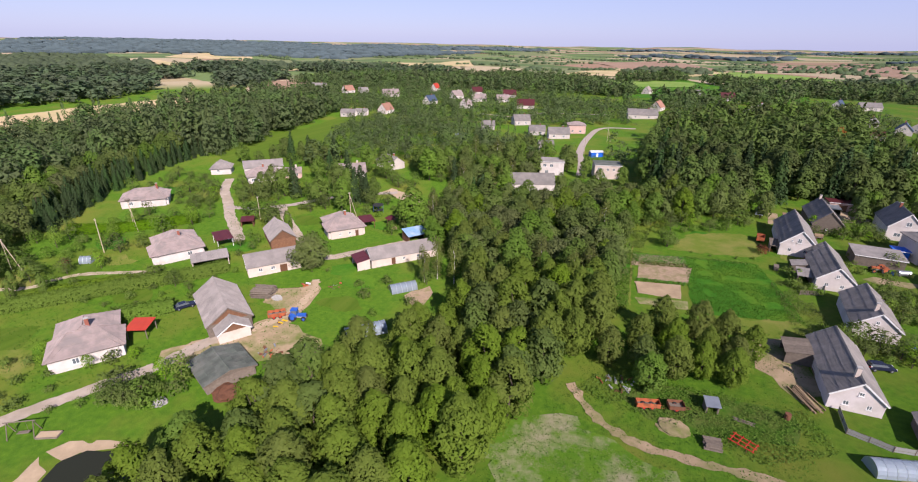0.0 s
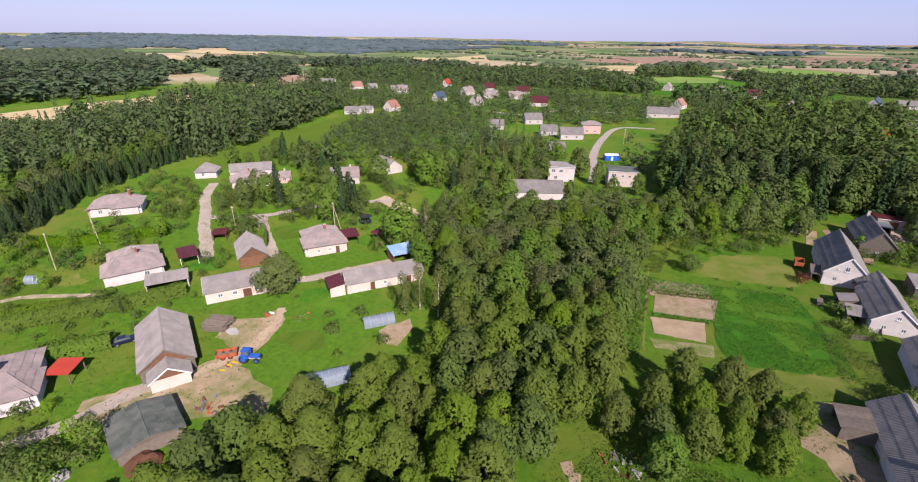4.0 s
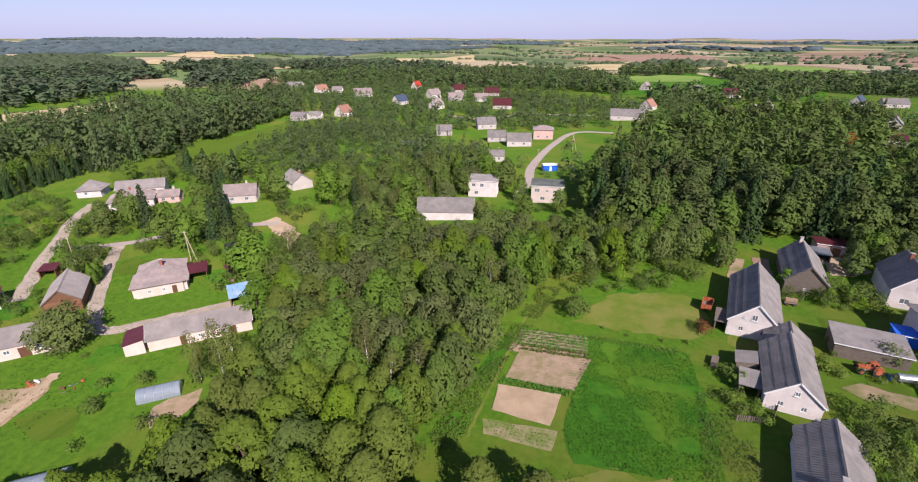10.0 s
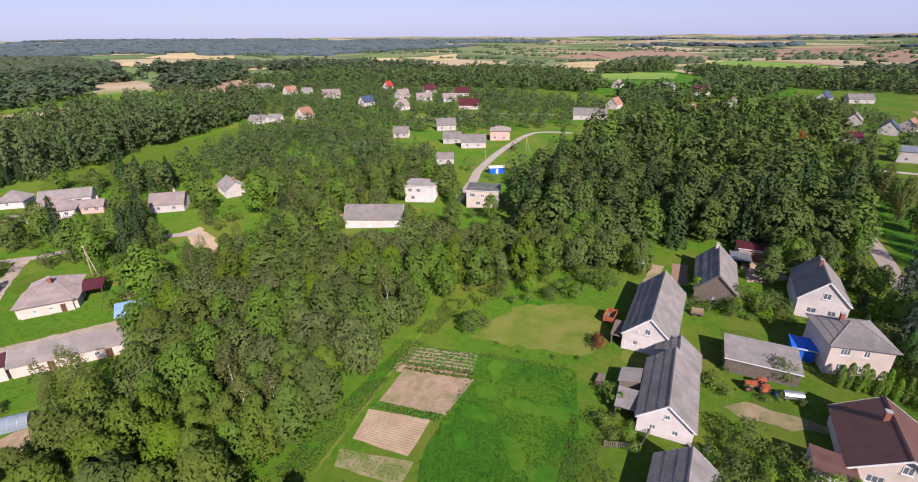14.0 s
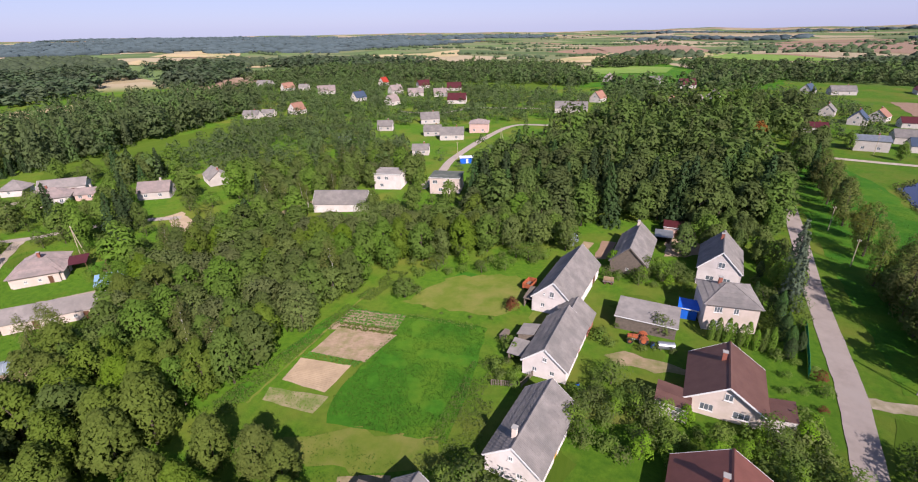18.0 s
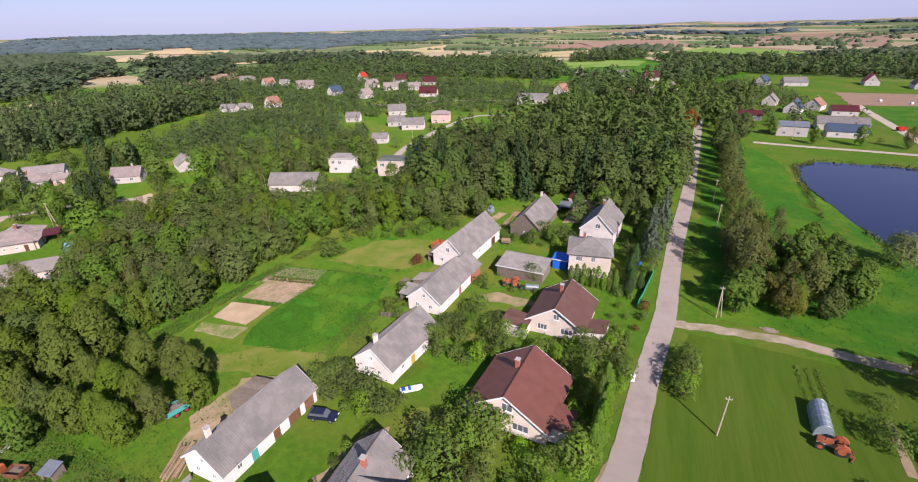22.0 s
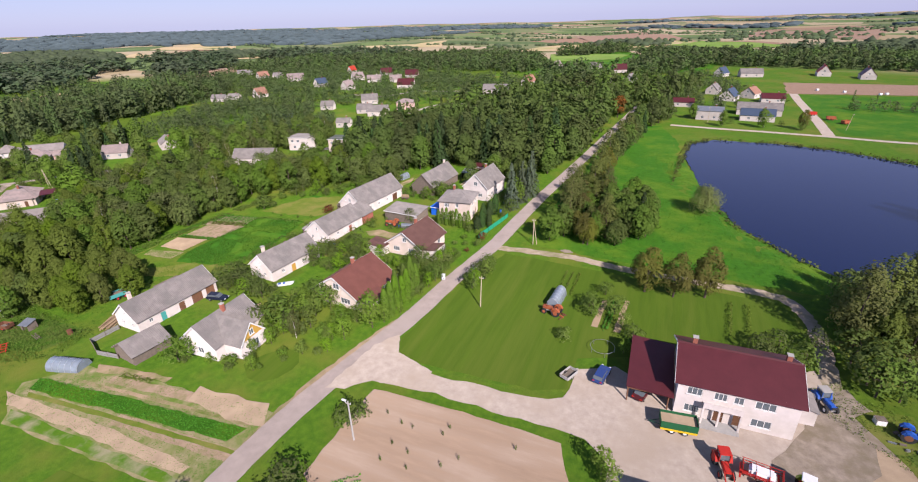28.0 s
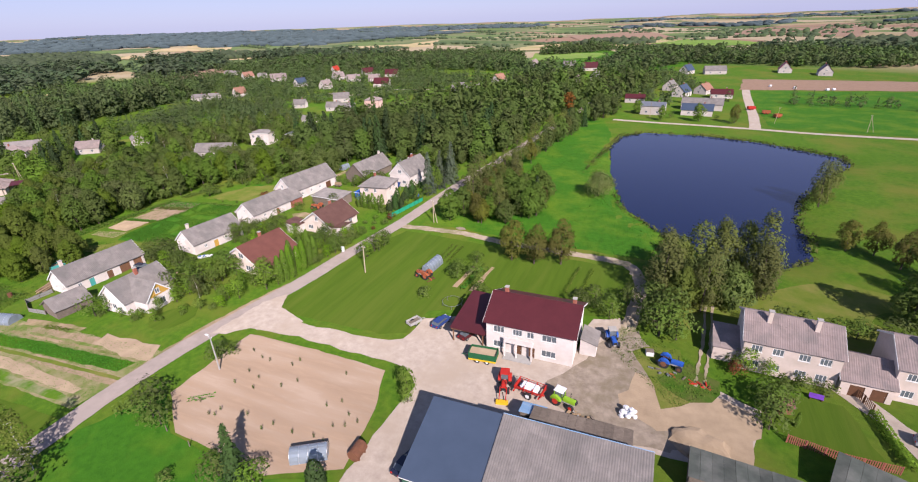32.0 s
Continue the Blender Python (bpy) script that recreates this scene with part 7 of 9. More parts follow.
# ---- the machinery corner ----
trailer("red seed drill standing in weeds", 8.4, 67.6, 15, M_PAINTORANGE, 3.6, 1.2, 0.7, 0.6, None, name="seed_drill")
trailer("rusty box trailer with a white rim", 12.6, 68.6, 15, M_RUST, 2.4, 1.6, 0.6, 0.6)
lean_to("small board hut with a pale roof", 17.8, 70.2, 10, 1.8, 1.8, 1.5, 1.9, M_METAL)
junk("heap of grey scrap metal in the weeds", 4.2, 71.6, 3, 22, 2.2, [M_METAL, M_CONCRETE, M_RUST])
junk("rusty machine parts in the grass", 1.5, 73.0, 13, 8, 2.0)
br = thing("barrel", "rusty upright barrel in the grass", "barrel", 28.6, 71.6)
part("drum", cyl((0, 0, 0), (0, 0, 1.1), 0.45, n=14), M_RUST, br)
part("hoop", cyl((0, 0, 0.5), (0, 0, 0.56), 0.47, n=14), M_RUST, br)
log_pile("long logs lying in the grass by the barn", 32.4, 77.4, 110, 6.5, 7, 2, 4, 0.16, None, 0.5)
log_pile("stack of split firewood by the lean-to", 36.2, 86.4, 86, 4.0, 6, 5, 5, 0.14)
log_pile("stack of old boards", 17.2, 62.2, 5, 2.6, 8, 4, 6, 0.14, M_PLANK)
cv = thing("cultivator", "red field cultivator on the grass", "cultivator", 21.4, 63.6, -30)
for k in range(3):
    part("beam", boxes((-1.8, 1.8, -1 + k * 0.9, -0.9 + k * 0.9, 0.6, 0.7)), M_PAINTRED, cv)
for k in range(4):
    part("cross_beam", boxes((-1.5 + k, -1.4 + k, -1.1, 1.1, 0.7, 0.78)), M_PAINTRED, cv)
for k in range(9):
    part("tine", cyl((-1.6 + 0.4 * k, -0.95 + 0.9 * (k % 3), 0.65), (-1.5 + 0.4 * k, -1.1 + 0.9 * (k % 3), 0.0), 0.04, n=5), M_RUST, cv)
log_pile("weathered beams in the weeds", 22.4, 69.0, -10, 3.4, 4, 1, 9, 0.1, M_PLANK, 0.3)
heap("earth_mound", "low mound of bare earth", "mound", 12.2, 64.2, 2.0, 0.6, M_DIRT, 3, 1.3)
patch("bare_track", [(4, 69), (8, 75), (12, 74), (30, 73.5), (29, 66), (16, 64), (8, 65)], M_WEED, 0.04, 0.6, label="rank weeds round old machines")
strip("track", [(-4, 70), (0.6, 63), (6.4, 59.5), (14.2, 58.2), (22, 58), (32, 56), (40, 52)], 1.6, M_DIRT, 0.07, 0.35, "bare wheel track in the grass", "track")
patch("dry_meadow", [(-15, 50), (-13, 57), (-8, 61), (-3, 61.5), (5, 57), (12, 54.5), (12, 46), (-5, 42)], M_FLECKED, 0.05, 1.2, label="dry flowery meadow strip")
weeds("pale dry flower stalks in the meadow", [(-13, 50), (-9, 60), (-3, 61), (6, 56), (12, 54), (10, 48), (-4, 50)], 4200, 0.2, L_FLOWER, 3, 0.09)
weeds("tall rank weeds round the machinery", [(-4, 66), (2, 78), (12, 75), (32, 74), (34, 66), (24, 60), (6, 66)], 7000, 0.6, L_DARK, 4, 0.24)
weeds("tall weeds along the tree belt", [(-1, 96), (2, 122), (4, 150), (9, 150), (5, 120), (4, 98)], 5200, 0.7, L_THUJA, 5, 0.26)
weeds("rough grass in the field by the barn", [(36, 98), (36, 122), (41, 124), (43, 112), (44, 98)], 3500, 0.5, L_MID, 6, 0.22)

# ---- the vegetable garden ----
Q = [(5.5, 113.6), (15.8, 114.5), (15.4, 107.5), (6.3, 107.8)]
soil_rows("pale earthed-up rows of a garden bed", Q, 15, M_SAND, 0.24)
soil_rows("low rows in a tilled bed", [(6.2, 124.1), (18.7, 125.3), (17.4, 116.4), (6.0, 116.1)], 13, M_BED, 0.1)
crop_rows("row of green plants between two beds", [(5.6, 115.6), (17.4, 116.0), (17.0, 114.4), (5.4, 113.8)], 3, L_CROP, 3, 0.35, 14, 0.35)
crop_rows("rows of green vegetables", [(4.4, 131.6), (17.8, 132.4), (18, 126.8), (4.6, 125.6)], 6, L_CROP, 4, 0.4, 12, 0.4)
crop_rows("rows of tall dry-tipped vegetables", [(6.0, 126.2), (18.6, 127.2), (18.7, 124.9), (6.1, 123.8)], 2, L_ALDER, 5, 0.5, 14, 0.45)
crop_rows("weedy rows in a dry bed", [(5.7, 105.2), (16.8, 106.4), (16.7, 102.8), (6.6, 102.6)], 5, L_THUJA, 6, 0.15, 3, 0.25)
crop_rows("rows of pale cabbage leaves", [(18, 133.2), (33, 133.6), (33, 131.6), (18, 131.6)], 3, L_WEEP, 7, 0.3, 6, 0.3)
strip("path", [(4.8, 101), (4.5, 104), (4.4, 115), (4.3, 125), (4.4, 139), (6, 144)], 0.5, M_DRYGRASS, 0.05, 0.15, "narrow worn earth path beside the garden", "path")
patch("weedy_verge", [(-0.5, 99), (1, 118), (2, 134), (4, 142), (4.2, 132), (3.9, 118), (4, 101)], M_MEADOW, 0.04, 0.4, label="rank green verge below the trees")
patch("dry_meadow", [(14, 137), (20, 152), (34, 156), (40, 146), (36, 137)], M_DRYGRASS, 0.04, 0.8, label="sun-dried mown grass in the orchard")
bb = thing("dark_crate", "dark wooden crate on the grass", "crate", 39.0, 131.5, 80)
part("sides", boxes((-1.2, 1.2, -0.5, 0.5, 0, 0.8)), M_PLANK, bb)
part("lid", boxes((-1.25, 1.25, -0.55, 0.55, 0.8, 0.86)), M_PLANK, bb)

# ---- the strips beyond the last house ----
SF = [(38, 61.5), (80, 65.0), (79.5, 62.3), (39, 58.8)]
patch("crop_strip", SF, M_MEADOW, 0.07, 0.25, label="bright green crop strip")
crop_rows("bright green root crop in rows", SF, 7, L_CROP, 8, 0.15, 9, 0.24)
patch("crop_strip", [(50, 66.2), (76, 68.6), (75, 66.8), (50, 64.4)], M_BED, 0.07, 0.15, label="freshly dug brown strip")
patch("crop_strip", [(60, 60.6), (82, 61.6), (82, 59.6), (60, 58.6)], M_BED, 0.07, 0.15, label="freshly dug brown strip")
patch("crop_strip", [(36, 57.4), (60, 58.0), (78, 57.6), (78, 56.0), (40, 55.6)], M_SAND, 0.07, 0.2, label="dry sandy strip")
patch("crop_strip", [(66, 69), (80, 70), (82.5, 66), (76, 65.5), (67, 66.4)], M_SAND, 0.075, 0.3, label="dry stony earth by the road")
patch("crop_strip", [(44, 67.4), (60, 69.2), (60, 68), (46, 65.8)], M_DIRT, 0.075, 0.2, label="dry pale strip")
crop_rows("patch of dark green plants", [(51, 67.2), (58, 67.8), (58, 66.6), (51, 66.0)], 3, L_ALDER, 9)
weeds("weeds between the strips", [(36, 55), (44, 67), (82, 69), (82, 56)], 9000, 0.1, L_CROPDULL, 8, 0.12)
patch("crop_strip", [(40, 58.6), (82, 61.6), (82, 60.9), (41, 57.8)], M_DRYGRASS, 0.072, 0.1, label="grassy balk between two strips")
patch("crop_strip", [(46, 63.6), (80, 66.2), (80, 65.5), (46, 62.9)], M_DIRT, 0.072, 0.1, label="bare earth balk between two strips")
patch("crop_strip", [(42, 55.2), (80, 55.6), (81, 54.4), (44, 53.4)], M_FLECKED, 0.072, 0.2, label="weedy green strip at the field's edge")
greenhouse("low grey plastic tunnel", 39.6, 65.0, 14, 6.2, 3.0, 1.7)

# ---- poles ----
for px, py, kw in ((100.4, 106.1, dict(lean=(0.3, 0))), (102.8, 137.4, dict(brace=(0.9, 0.4))), (107.6, 208, {}), (106.6, 184.6, {}), (95.8, 68.9, dict(lamp=True, material=M_CONCRETE)), (-134.5, 80.5, dict(h=10, lean=(-0.4, 0.3))), (-142.5, 96.0, dict(h=9.5, brace=(2.0, -0.5))), (-145.4, 64.2, dict(h=9, brace=(2.5, 1.0))), (-86.4, 131.2, dict(h=9, brace=(2.2, 0.3))), (-113.5, 118.5, dict(h=8)), (-24.0, 262, dict(h=8)), (-15, 300, dict(h=8, brace=(2, 0))), (150.0, 318, dict(h=8)), (209, 312, dict(h=8, lean=(1.2, 0.3))), (244, 300, dict(h=8, brace=(2.5, 0.5))), (-330, 205, dict(h=9, brace=(2.5, 0.4))), (-300, 150, dict(h=9, brace=(2.5, 0.4)))):
    pole(px, py, **kw)
nest = thing("stork_nest", "large stork nest of twigs on a pole", "nest", -142.5, 96.0, dz=9.5)
nb = bmesh.new()
bmesh.ops.create_cone(nb, cap_ends=True, segments=14, radius1=0.45, radius2=0.8, depth=0.6)
for v in nb.verts:
    v.co += Vector((random.uniform(-0.1, 0.1), random.uniform(-0.1, 0.1), 0.2))
part("twigs", nb, M_PLANK, nest)

# ---- the maroon farm ----
patch("bare_earth", [(149, 88), (152, 93), (155.4, 102), (159, 97), (160.5, 91), (164, 85), (168.5, 79), (160, 77), (152.4, 79), (147, 83)], M_YARD, 0.07, 0.7, label="oil-stained brown earth in the yard")
patch("bare_earth", [(155, 97), (159, 104), (163, 98), (166, 93), (160, 90)], M_YARD, 0.075, 0.8, label="weedy brown gravel at the yard's edge")
patch("bare_earth", [(146, 78.6), (158, 79.5), (168, 82), (165, 77.5), (152, 76.8)], M_YARD, 0.085, 0.6, label="dirty brown gravel beside the barn")
patch("weedy_verge", [(159.6, 98), (163, 100.4), (166.4, 100.8), (168.2, 95), (168.6, 88.6), (164.6, 85.5), (162.4, 90)], M_DRYGRASS, 0.09, 0.6, label="worn weedy grass between the yard and the track")
strip("track", [(168.6, 92), (169.2, 97), (170, 104), (171, 117)], 0.45, M_DIRT2, 0.1, 0.15, "pale wheel track through the grass", "track")
strip("track", [(169.8, 92), (170.4, 97), (171.2, 104), (172.2, 117)], 0.45, M_DIRT2, 0.1, 0.15, "pale wheel track through the grass", "track")
patch("weedy_verge", [(163, 92), (168, 97), (172, 94), (171, 89), (166, 88.5)], M_WEED, 0.095, 0.7, label="weedy grass at the yard's edge")
weeds("weeds along the edges of the yard", [(152, 100), (160, 106), (168, 98), (172, 92), (166, 86), (160, 92)], 2600, 0.3, L_THUJA, 70, 0.2)
cp = thing("carport", "open carport with a maroon metal roof", "carport", 132.3, 95.4, 1)
AVOID.append((132.3, 95.4, 6))
pr = part("roof", boxes((-3.2, 3.2, -6.2, 5.6, 0, 0.14)), M_MAROON, cp)
pr.matrix_basis = pose(0, 0, 3.45, 4, 3, 0)
for px in (-2.9, 2.6):
    for py in (-5.4, 0, 5.0):
        part("post", boxes((px - 0.09, px + 0.09, py - 0.09, py + 0.09, -0.2, 3.3 + py * 0.06)), M_BROWNPLANK, cp)
part("beam", boxes((-3.1, 3.1, -5.95, -5.75, 2.75, 2.95)), M_BROWNPLANK, cp)
car("dark blue hatchback parked on the gravel", 125.4, 93.6, 78, M_CARBLUE, True)
car("dark red car under the carport", 131.6, 92.0, 70, M_MAROON)
car("silver estate car on the drive", 196.4, 90.2, -10, M_CARSILVER, True)
car("dark blue car in the shade of the workshop", 134.4, 63.4, 80, M_CARDARK)
bal = thing("balcony", "white balcony over the farmhouse entrance", "balcony", 141.6, 89.0, 1)
part("slab", boxes((-2.4, 2.4, -0.3, 1.2, 3.0, 3.15)), M_WHITE, bal)
part("parapet", boxes((-2.4, 2.4, -0.3, -0.2, 3.15, 4.0)), M_WHITE, bal)
for px in (-2.3, -0.3, 2.3):
    part("column", boxes((px - 0.12, px + 0.12, -0.25, 0.0, -0.3, 3.0)), M_WHITE, bal)
part("step", boxes((-2.4, 2.4, -1.0, 1.0, -0.2, 0.2)), M_CONCRETE, bal)
lean_to("white side porch on the gable", 152.2, 95.8, 91, 4.0, 2.6, 2.4, 3.2, M_ROOF, M_WHITE, name="porch", category="porch")
trailer("green and yellow tipping trailer", 136.4, 86.6, 186, M_PAINTDGREEN, 4.6, 2.2, 1.0, 1.0, M_SAND, M_PLASTIC, stripe=M_PAINTYELLOW)
tractor("red tractor with a front loader", 141.6, 82.0, -78, M_PAINTRED, M_PAINTRED, True, M_PAINTRED)
ld = thing("front_loader", "yellow and red loader arms before the tractor", "loader", 142.1, 79.6, -78)
for py in (-0.5, 0.5):
    part("arm", cyl((-0.6, py, 1.5), (1.2, py, 0.5), 0.07, n=6), M_PAINTRED, ld)
part("bucket", boxes((1.1, 1.7, -0.9, 0.9, 0.0, 0.55)), M_PAINTYELLOW, ld)
sy = thing("field_sprayer", "red field sprayer with a white tank", "sprayer", 145.8, 81.6, -8)
tb = boxes((-1.5, 1.3, -0.8, 0.8, 0.8, 1.8))
bmesh.ops.bevel(tb, geom=tb.edges[:], offset=0.25, segments=3, affect="EDGES")
part("tank", tb, M_PLASTIC, sy, "white plastic tank")
part("frame", boxes((-2.4, 2.2, -0.1, 0.1, 0.6, 0.8), (-2.4, -2.2, -1.2, 1.2, 0.6, 0.75), (1.6, 1.8, -1.2, 1.2, 0.7, 0.85)), M_PAINTRED, sy)
for py in (-1.15, 1.15):
    wheel(sy, 0, py, 0.6, 0.3, M_PLASTIC)
    for k in range(3):
        part("boom", boxes((-2.3, 2.2, py * (0.75 + 0.12 * k) - 0.03, py * (0.75 + 0.12 * k) + 0.03, 1.1 + 0.3 * k, 1.16 + 0.3 * k)), M_PAINTRED, sy)
for k in range(4):
    part("boom_strut", boxes((-2.2 + 1.4 * k, -2.14 + 1.4 * k, -1.1, 1.1, 1.0, 1.8)), M_PAINTRED, sy)
tractor("lime green tractor with red wheel rims", 150.6, 81.4, -14, M_PAINTGREEN, M_PAINTRED, True, M_PLASTIC)
tractor("old blue tractor by the gable", 155.6, 99.0, -70, M_PAINTBLUE, M_PLASTIC, True, M_CONCRETE)
tractor("small blue tractor under repair", 164.8, 95.6, -10, M_PAINTBLUE, M_RUST, False)
junk("pallets, crates and parts round the blue tractor", 165.0, 93.8, 5, 14, 2.6)
junk("red machine parts on the ground", 169.4, 92.8, 6, 8, 1.2, [M_PAINTRED, M_RUST])
pl = thing("crate", "pale wooden slatted crate in the yard", "crate", 161.8, 97.6, 10)
part("slats", boxes((-0.6, 0.6, -0.5, 0.5, 0, 0.9)), M_FRAME, pl)
part("lid", boxes((-0.62, 0.62, -0.52, 0.52, 0.9, 0.95)), M_PLANK, pl)
sk = thing("sack_pile", "heap of white bags and film", "sacks", 159.4, 82.6, 20)
for k in range(16):
    b = bmesh.new()
    bmesh.ops.create_icosphere(b, subdivisions=2, radius=0.4)
    for v in b.verts:
        v.co *= 1 + 0.35 * noise.noise(v.co * 3 + Vector((k, 0, 0)))
        v.co.z *= 0.7
    part("sack", b, M_PLASTIC, sk).location = (random.gauss(0, 0.6), random.gauss(0, 0.55), 0.25 + 0.25 * (k % 4))
junk("heap of split wood and rubble", 153.0, 79.0, 7, 26, 2.0, [M_LOG, M_CONCRETE, M_PLANK])
heap("sand_heap", "heap of yellow sand by the shed", "sand", 169.0, 80.4, 2.8, 1.1, M_SAND, 5, 1.4)
trailer("small grey box trailer on the lawn", 120.6, 91.8, 65, M_CONCRETE, 2.6, 1.5, 0.45, 0.6, None, M_METAL)
lean_to("long low lean-to with a dark sheet roof", 154.2, 74.6, 181.5, 12.6, 4.0, 2.9, 3.7, M_PLANK)
lean_to("pale blue roofed hatch on the barn", 147.6, 76.0, 181.5, 3.0, 2.4, 2.4, 3.0, M_BLUE)
lean_to("low shed with a dark felt roof", 173.4, 74.0, 176, 12.0, 5.0, 2.6, 3.2, M_ROOFDARK)
gable_house("shed", "low shed with a pale corrugated roof", 176.0, 67.0, -4, 12, 6.0, 2.6, 4.0, M_CREAM, M_ROOF, category="shed", sheets=True, seed=33)
lean_to("small roof with a tan and dark cover", 186.4, 78.6, -20, 7.0, 5.0, 2.3, 3.0, M_ROOFDARK)
gable_house("link_building", "low pinkish-roofed link between two houses", 191.0, 101.6, -2, 6.2, 7.6, 2.9, 5.0, M_CREAM, M_ROOFPINK, sheets=True, seed=34, doors=[("S", 2.0, 1.8, 2.0), ("S", 4.6, 1.8, 2.0)])
lean_to("pink-roofed side porch of the duplex", 173.4, 103.2, -2, 4.2, 6.0, 2.6, 3.4, M_ROOFPINK, M_CREAM, name="porch", category="porch")
fence("reddish wooden picket fence round the duplex garden", [(179.4, 85.0), (185.4, 84.0), (191.1, 84.2)], 1.4, 1.8, M_BRICKRED, 2, 0.22)
fence("dark board fence along the drive", [(189.4, 99.2), (190.6, 96.8), (191.2, 95.0)], 1.5, 1.4, M_BROWNPLANK, 2, 0.25)
hedge("clipped low hedge along the drive", [(191.1, 94.5), (191.8, 90), (192.4, 85)], 1.1, 1.2, L_LIME, 3)
patch("lawn", [(178, 95), (188, 95), (190.4, 84), (184, 83.5), (177, 88)], M_LAWN, 0.06, 0.2, label="small mown lawn of the duplex")
gable_house("shed", "tiny garden shed with a red-brown roof", 179.8, 91.2, 20, 1.9, 1.7, 1.3, 2.1, M_BROWNPLANK, M_REDBROWN, category="shed", side_over=0.15, over=0.2)
bn = thing("bench", "purple garden bench on the lawn", "bench", 184.6, 95.2, -5)
part("seat", boxes((-0.9, 0.9, -0.25, 0.25, 0.42, 0.48)), M_PURPLE, bn)
part("backrest", boxes((-0.9, 0.9, 0.2, 0.26, 0.5, 0.95)), M_PURPLE, bn)
for px in (-0.7, 0.7):
    part("leg", boxes((px - 0.05, px + 0.05, -0.22, 0.22, 0, 0.42)), M_RUST, bn)
patch("lawn", [(160, 117), (172, 119), (196, 136), (206, 132), (236, 128), (236, 108), (176, 110), (164, 106)], M_DRYGRASS, 0.04, 0.5, label="sun-dried grass behind the duplex")
patch("drive", [(186.5, 99), (191, 99), (196, 92), (210, 91), (210, 86), (194, 87.5), (191.5, 93)], M_GRAVEL, 0.05, 0.2, label="paved drive of the houses")
cd = thing("trampoline_frame", "round thin metal trampoline frame on the lawn", "trampoline", 124.6, 100.6)
ring = bmesh.new()
loops = [[ring.verts.new(((2 + 0.04 * math.cos(2.094 * j)) * math.cos(math.pi * k / 12), (2 + 0.04 * math.cos(2.094 * j)) * math.sin(math.pi * k / 12), 0.8 + 0.04 * math.sin(2.094 * j))) for j in range(3)] for k in range(24)]
for k in range(24):
    for j in range(3):
        ring.faces.new((loops[k][j], loops[(k + 1) % 24][j], loops[(k + 1) % 24][(j + 1) % 3], loops[k][(j + 1) % 3]))
part("ring", ring, M_METAL, cd)
for k in range(5):
    a = 2 * math.pi * k / 5
    part("leg", cyl((2 * math.cos(a), 2 * math.sin(a), 0), (2 * math.cos(a), 2 * math.sin(a), 0.8), 0.04, n=5), M_METAL, cd)
greenhouse("small arched greenhouse with clear panes", 114.0, 113.4, 85, 5.6, 2.4, 2.1)
tractor("old red-orange tractor beside the greenhouse", 114.4, 108.6, 170, M_PAINTORANGE, M_PAINTORANGE, False)
junk("rusty frame and parts beside the old tractor", 116.6, 108.6, 9, 7, 0.9, [M_RUST, M_PAINTORANGE])
greenhouse("old film greenhouse at the plot's corner", 121.6, 60.2, 32, 4.8, 2.4, 1.7)
tk2 = thing("rusty_tank", "rusty brown tank beside the greenhouse", "tank", 127.6, 62.6, 90)
part("shell", cyl((-1.1, 0, 0.9), (1.1, 0, 0.9), 0.85, n=16), M_RUST, tk2)
for px in (-0.7, 0.7):
    part("stand", boxes((px - 0.1, px + 0.1, -0.7, 0.7, 0, 0.35)), M_RUST, tk2)
patch("garden_bed", [(121.6, 107), (122.4, 117), (123.5, 117), (123, 107)], M_DIRT, 0.06, 0.2, label="narrow dug garden bed")
patch("garden_bed", [(125.7, 106.5), (126.6, 118), (127.6, 118), (126.9, 106.5)], M_DIRT, 0.06, 0.2, label="narrow dug garden bed")
crop_rows("green potato rows in the lawn", [(114.5, 117), (115, 126), (118.4, 126), (118, 117)], 1, L_ALDER, 11)
for k in range(3):
    crop_rows("dark green vegetable row", [(113.4 + k * 1.3, 116), (113.4 + k * 1.3, 126), (113.9 + k * 1.3, 126), (113.9 + k * 1.3, 116)], 1, L_ALDER, 12 + k, 0.45, 9)
crop_rows("green rows in the farm garden", [(123.6, 106.5), (124.4, 117), (125.6, 117), (124.9, 106.5)], 2, L_CROP, 15, 0.5, 16, 0.36)
for k in range(2):
    crop_rows("row of berry bushes", [(144.5 + k * 3, 112), (145.5 + k * 3, 124), (146.1 + k * 3, 124), (145.1 + k * 3, 112)], 1, L_ALDER, 16 + k, 0.9, 12, 0.35)
heap("stone_pile", "low pile of field stones by the track", "stones", 111.5, 136.2, 0.8, 0.45, M_YARD, 4, 1.9, -6)
for k in range(30):
    r = random.Random(90 + k)
    x, y = r.uniform(97, 125), r.uniform(59, 77)
    if edge_distance([(94, 76), (121, 76), (124.5, 72), (125, 60), (101, 58), (96, 64)], x, y) < 0:
        put("fruit", x, y, 0.24, 0.1, "thin young sapling in the tilled plot", "saplings")
crop_rows("two short green rows", [(96.6, 62), (99.6, 64.6), (100.6, 63.4), (97.6, 60.8)], 2, L_CROP, 31)
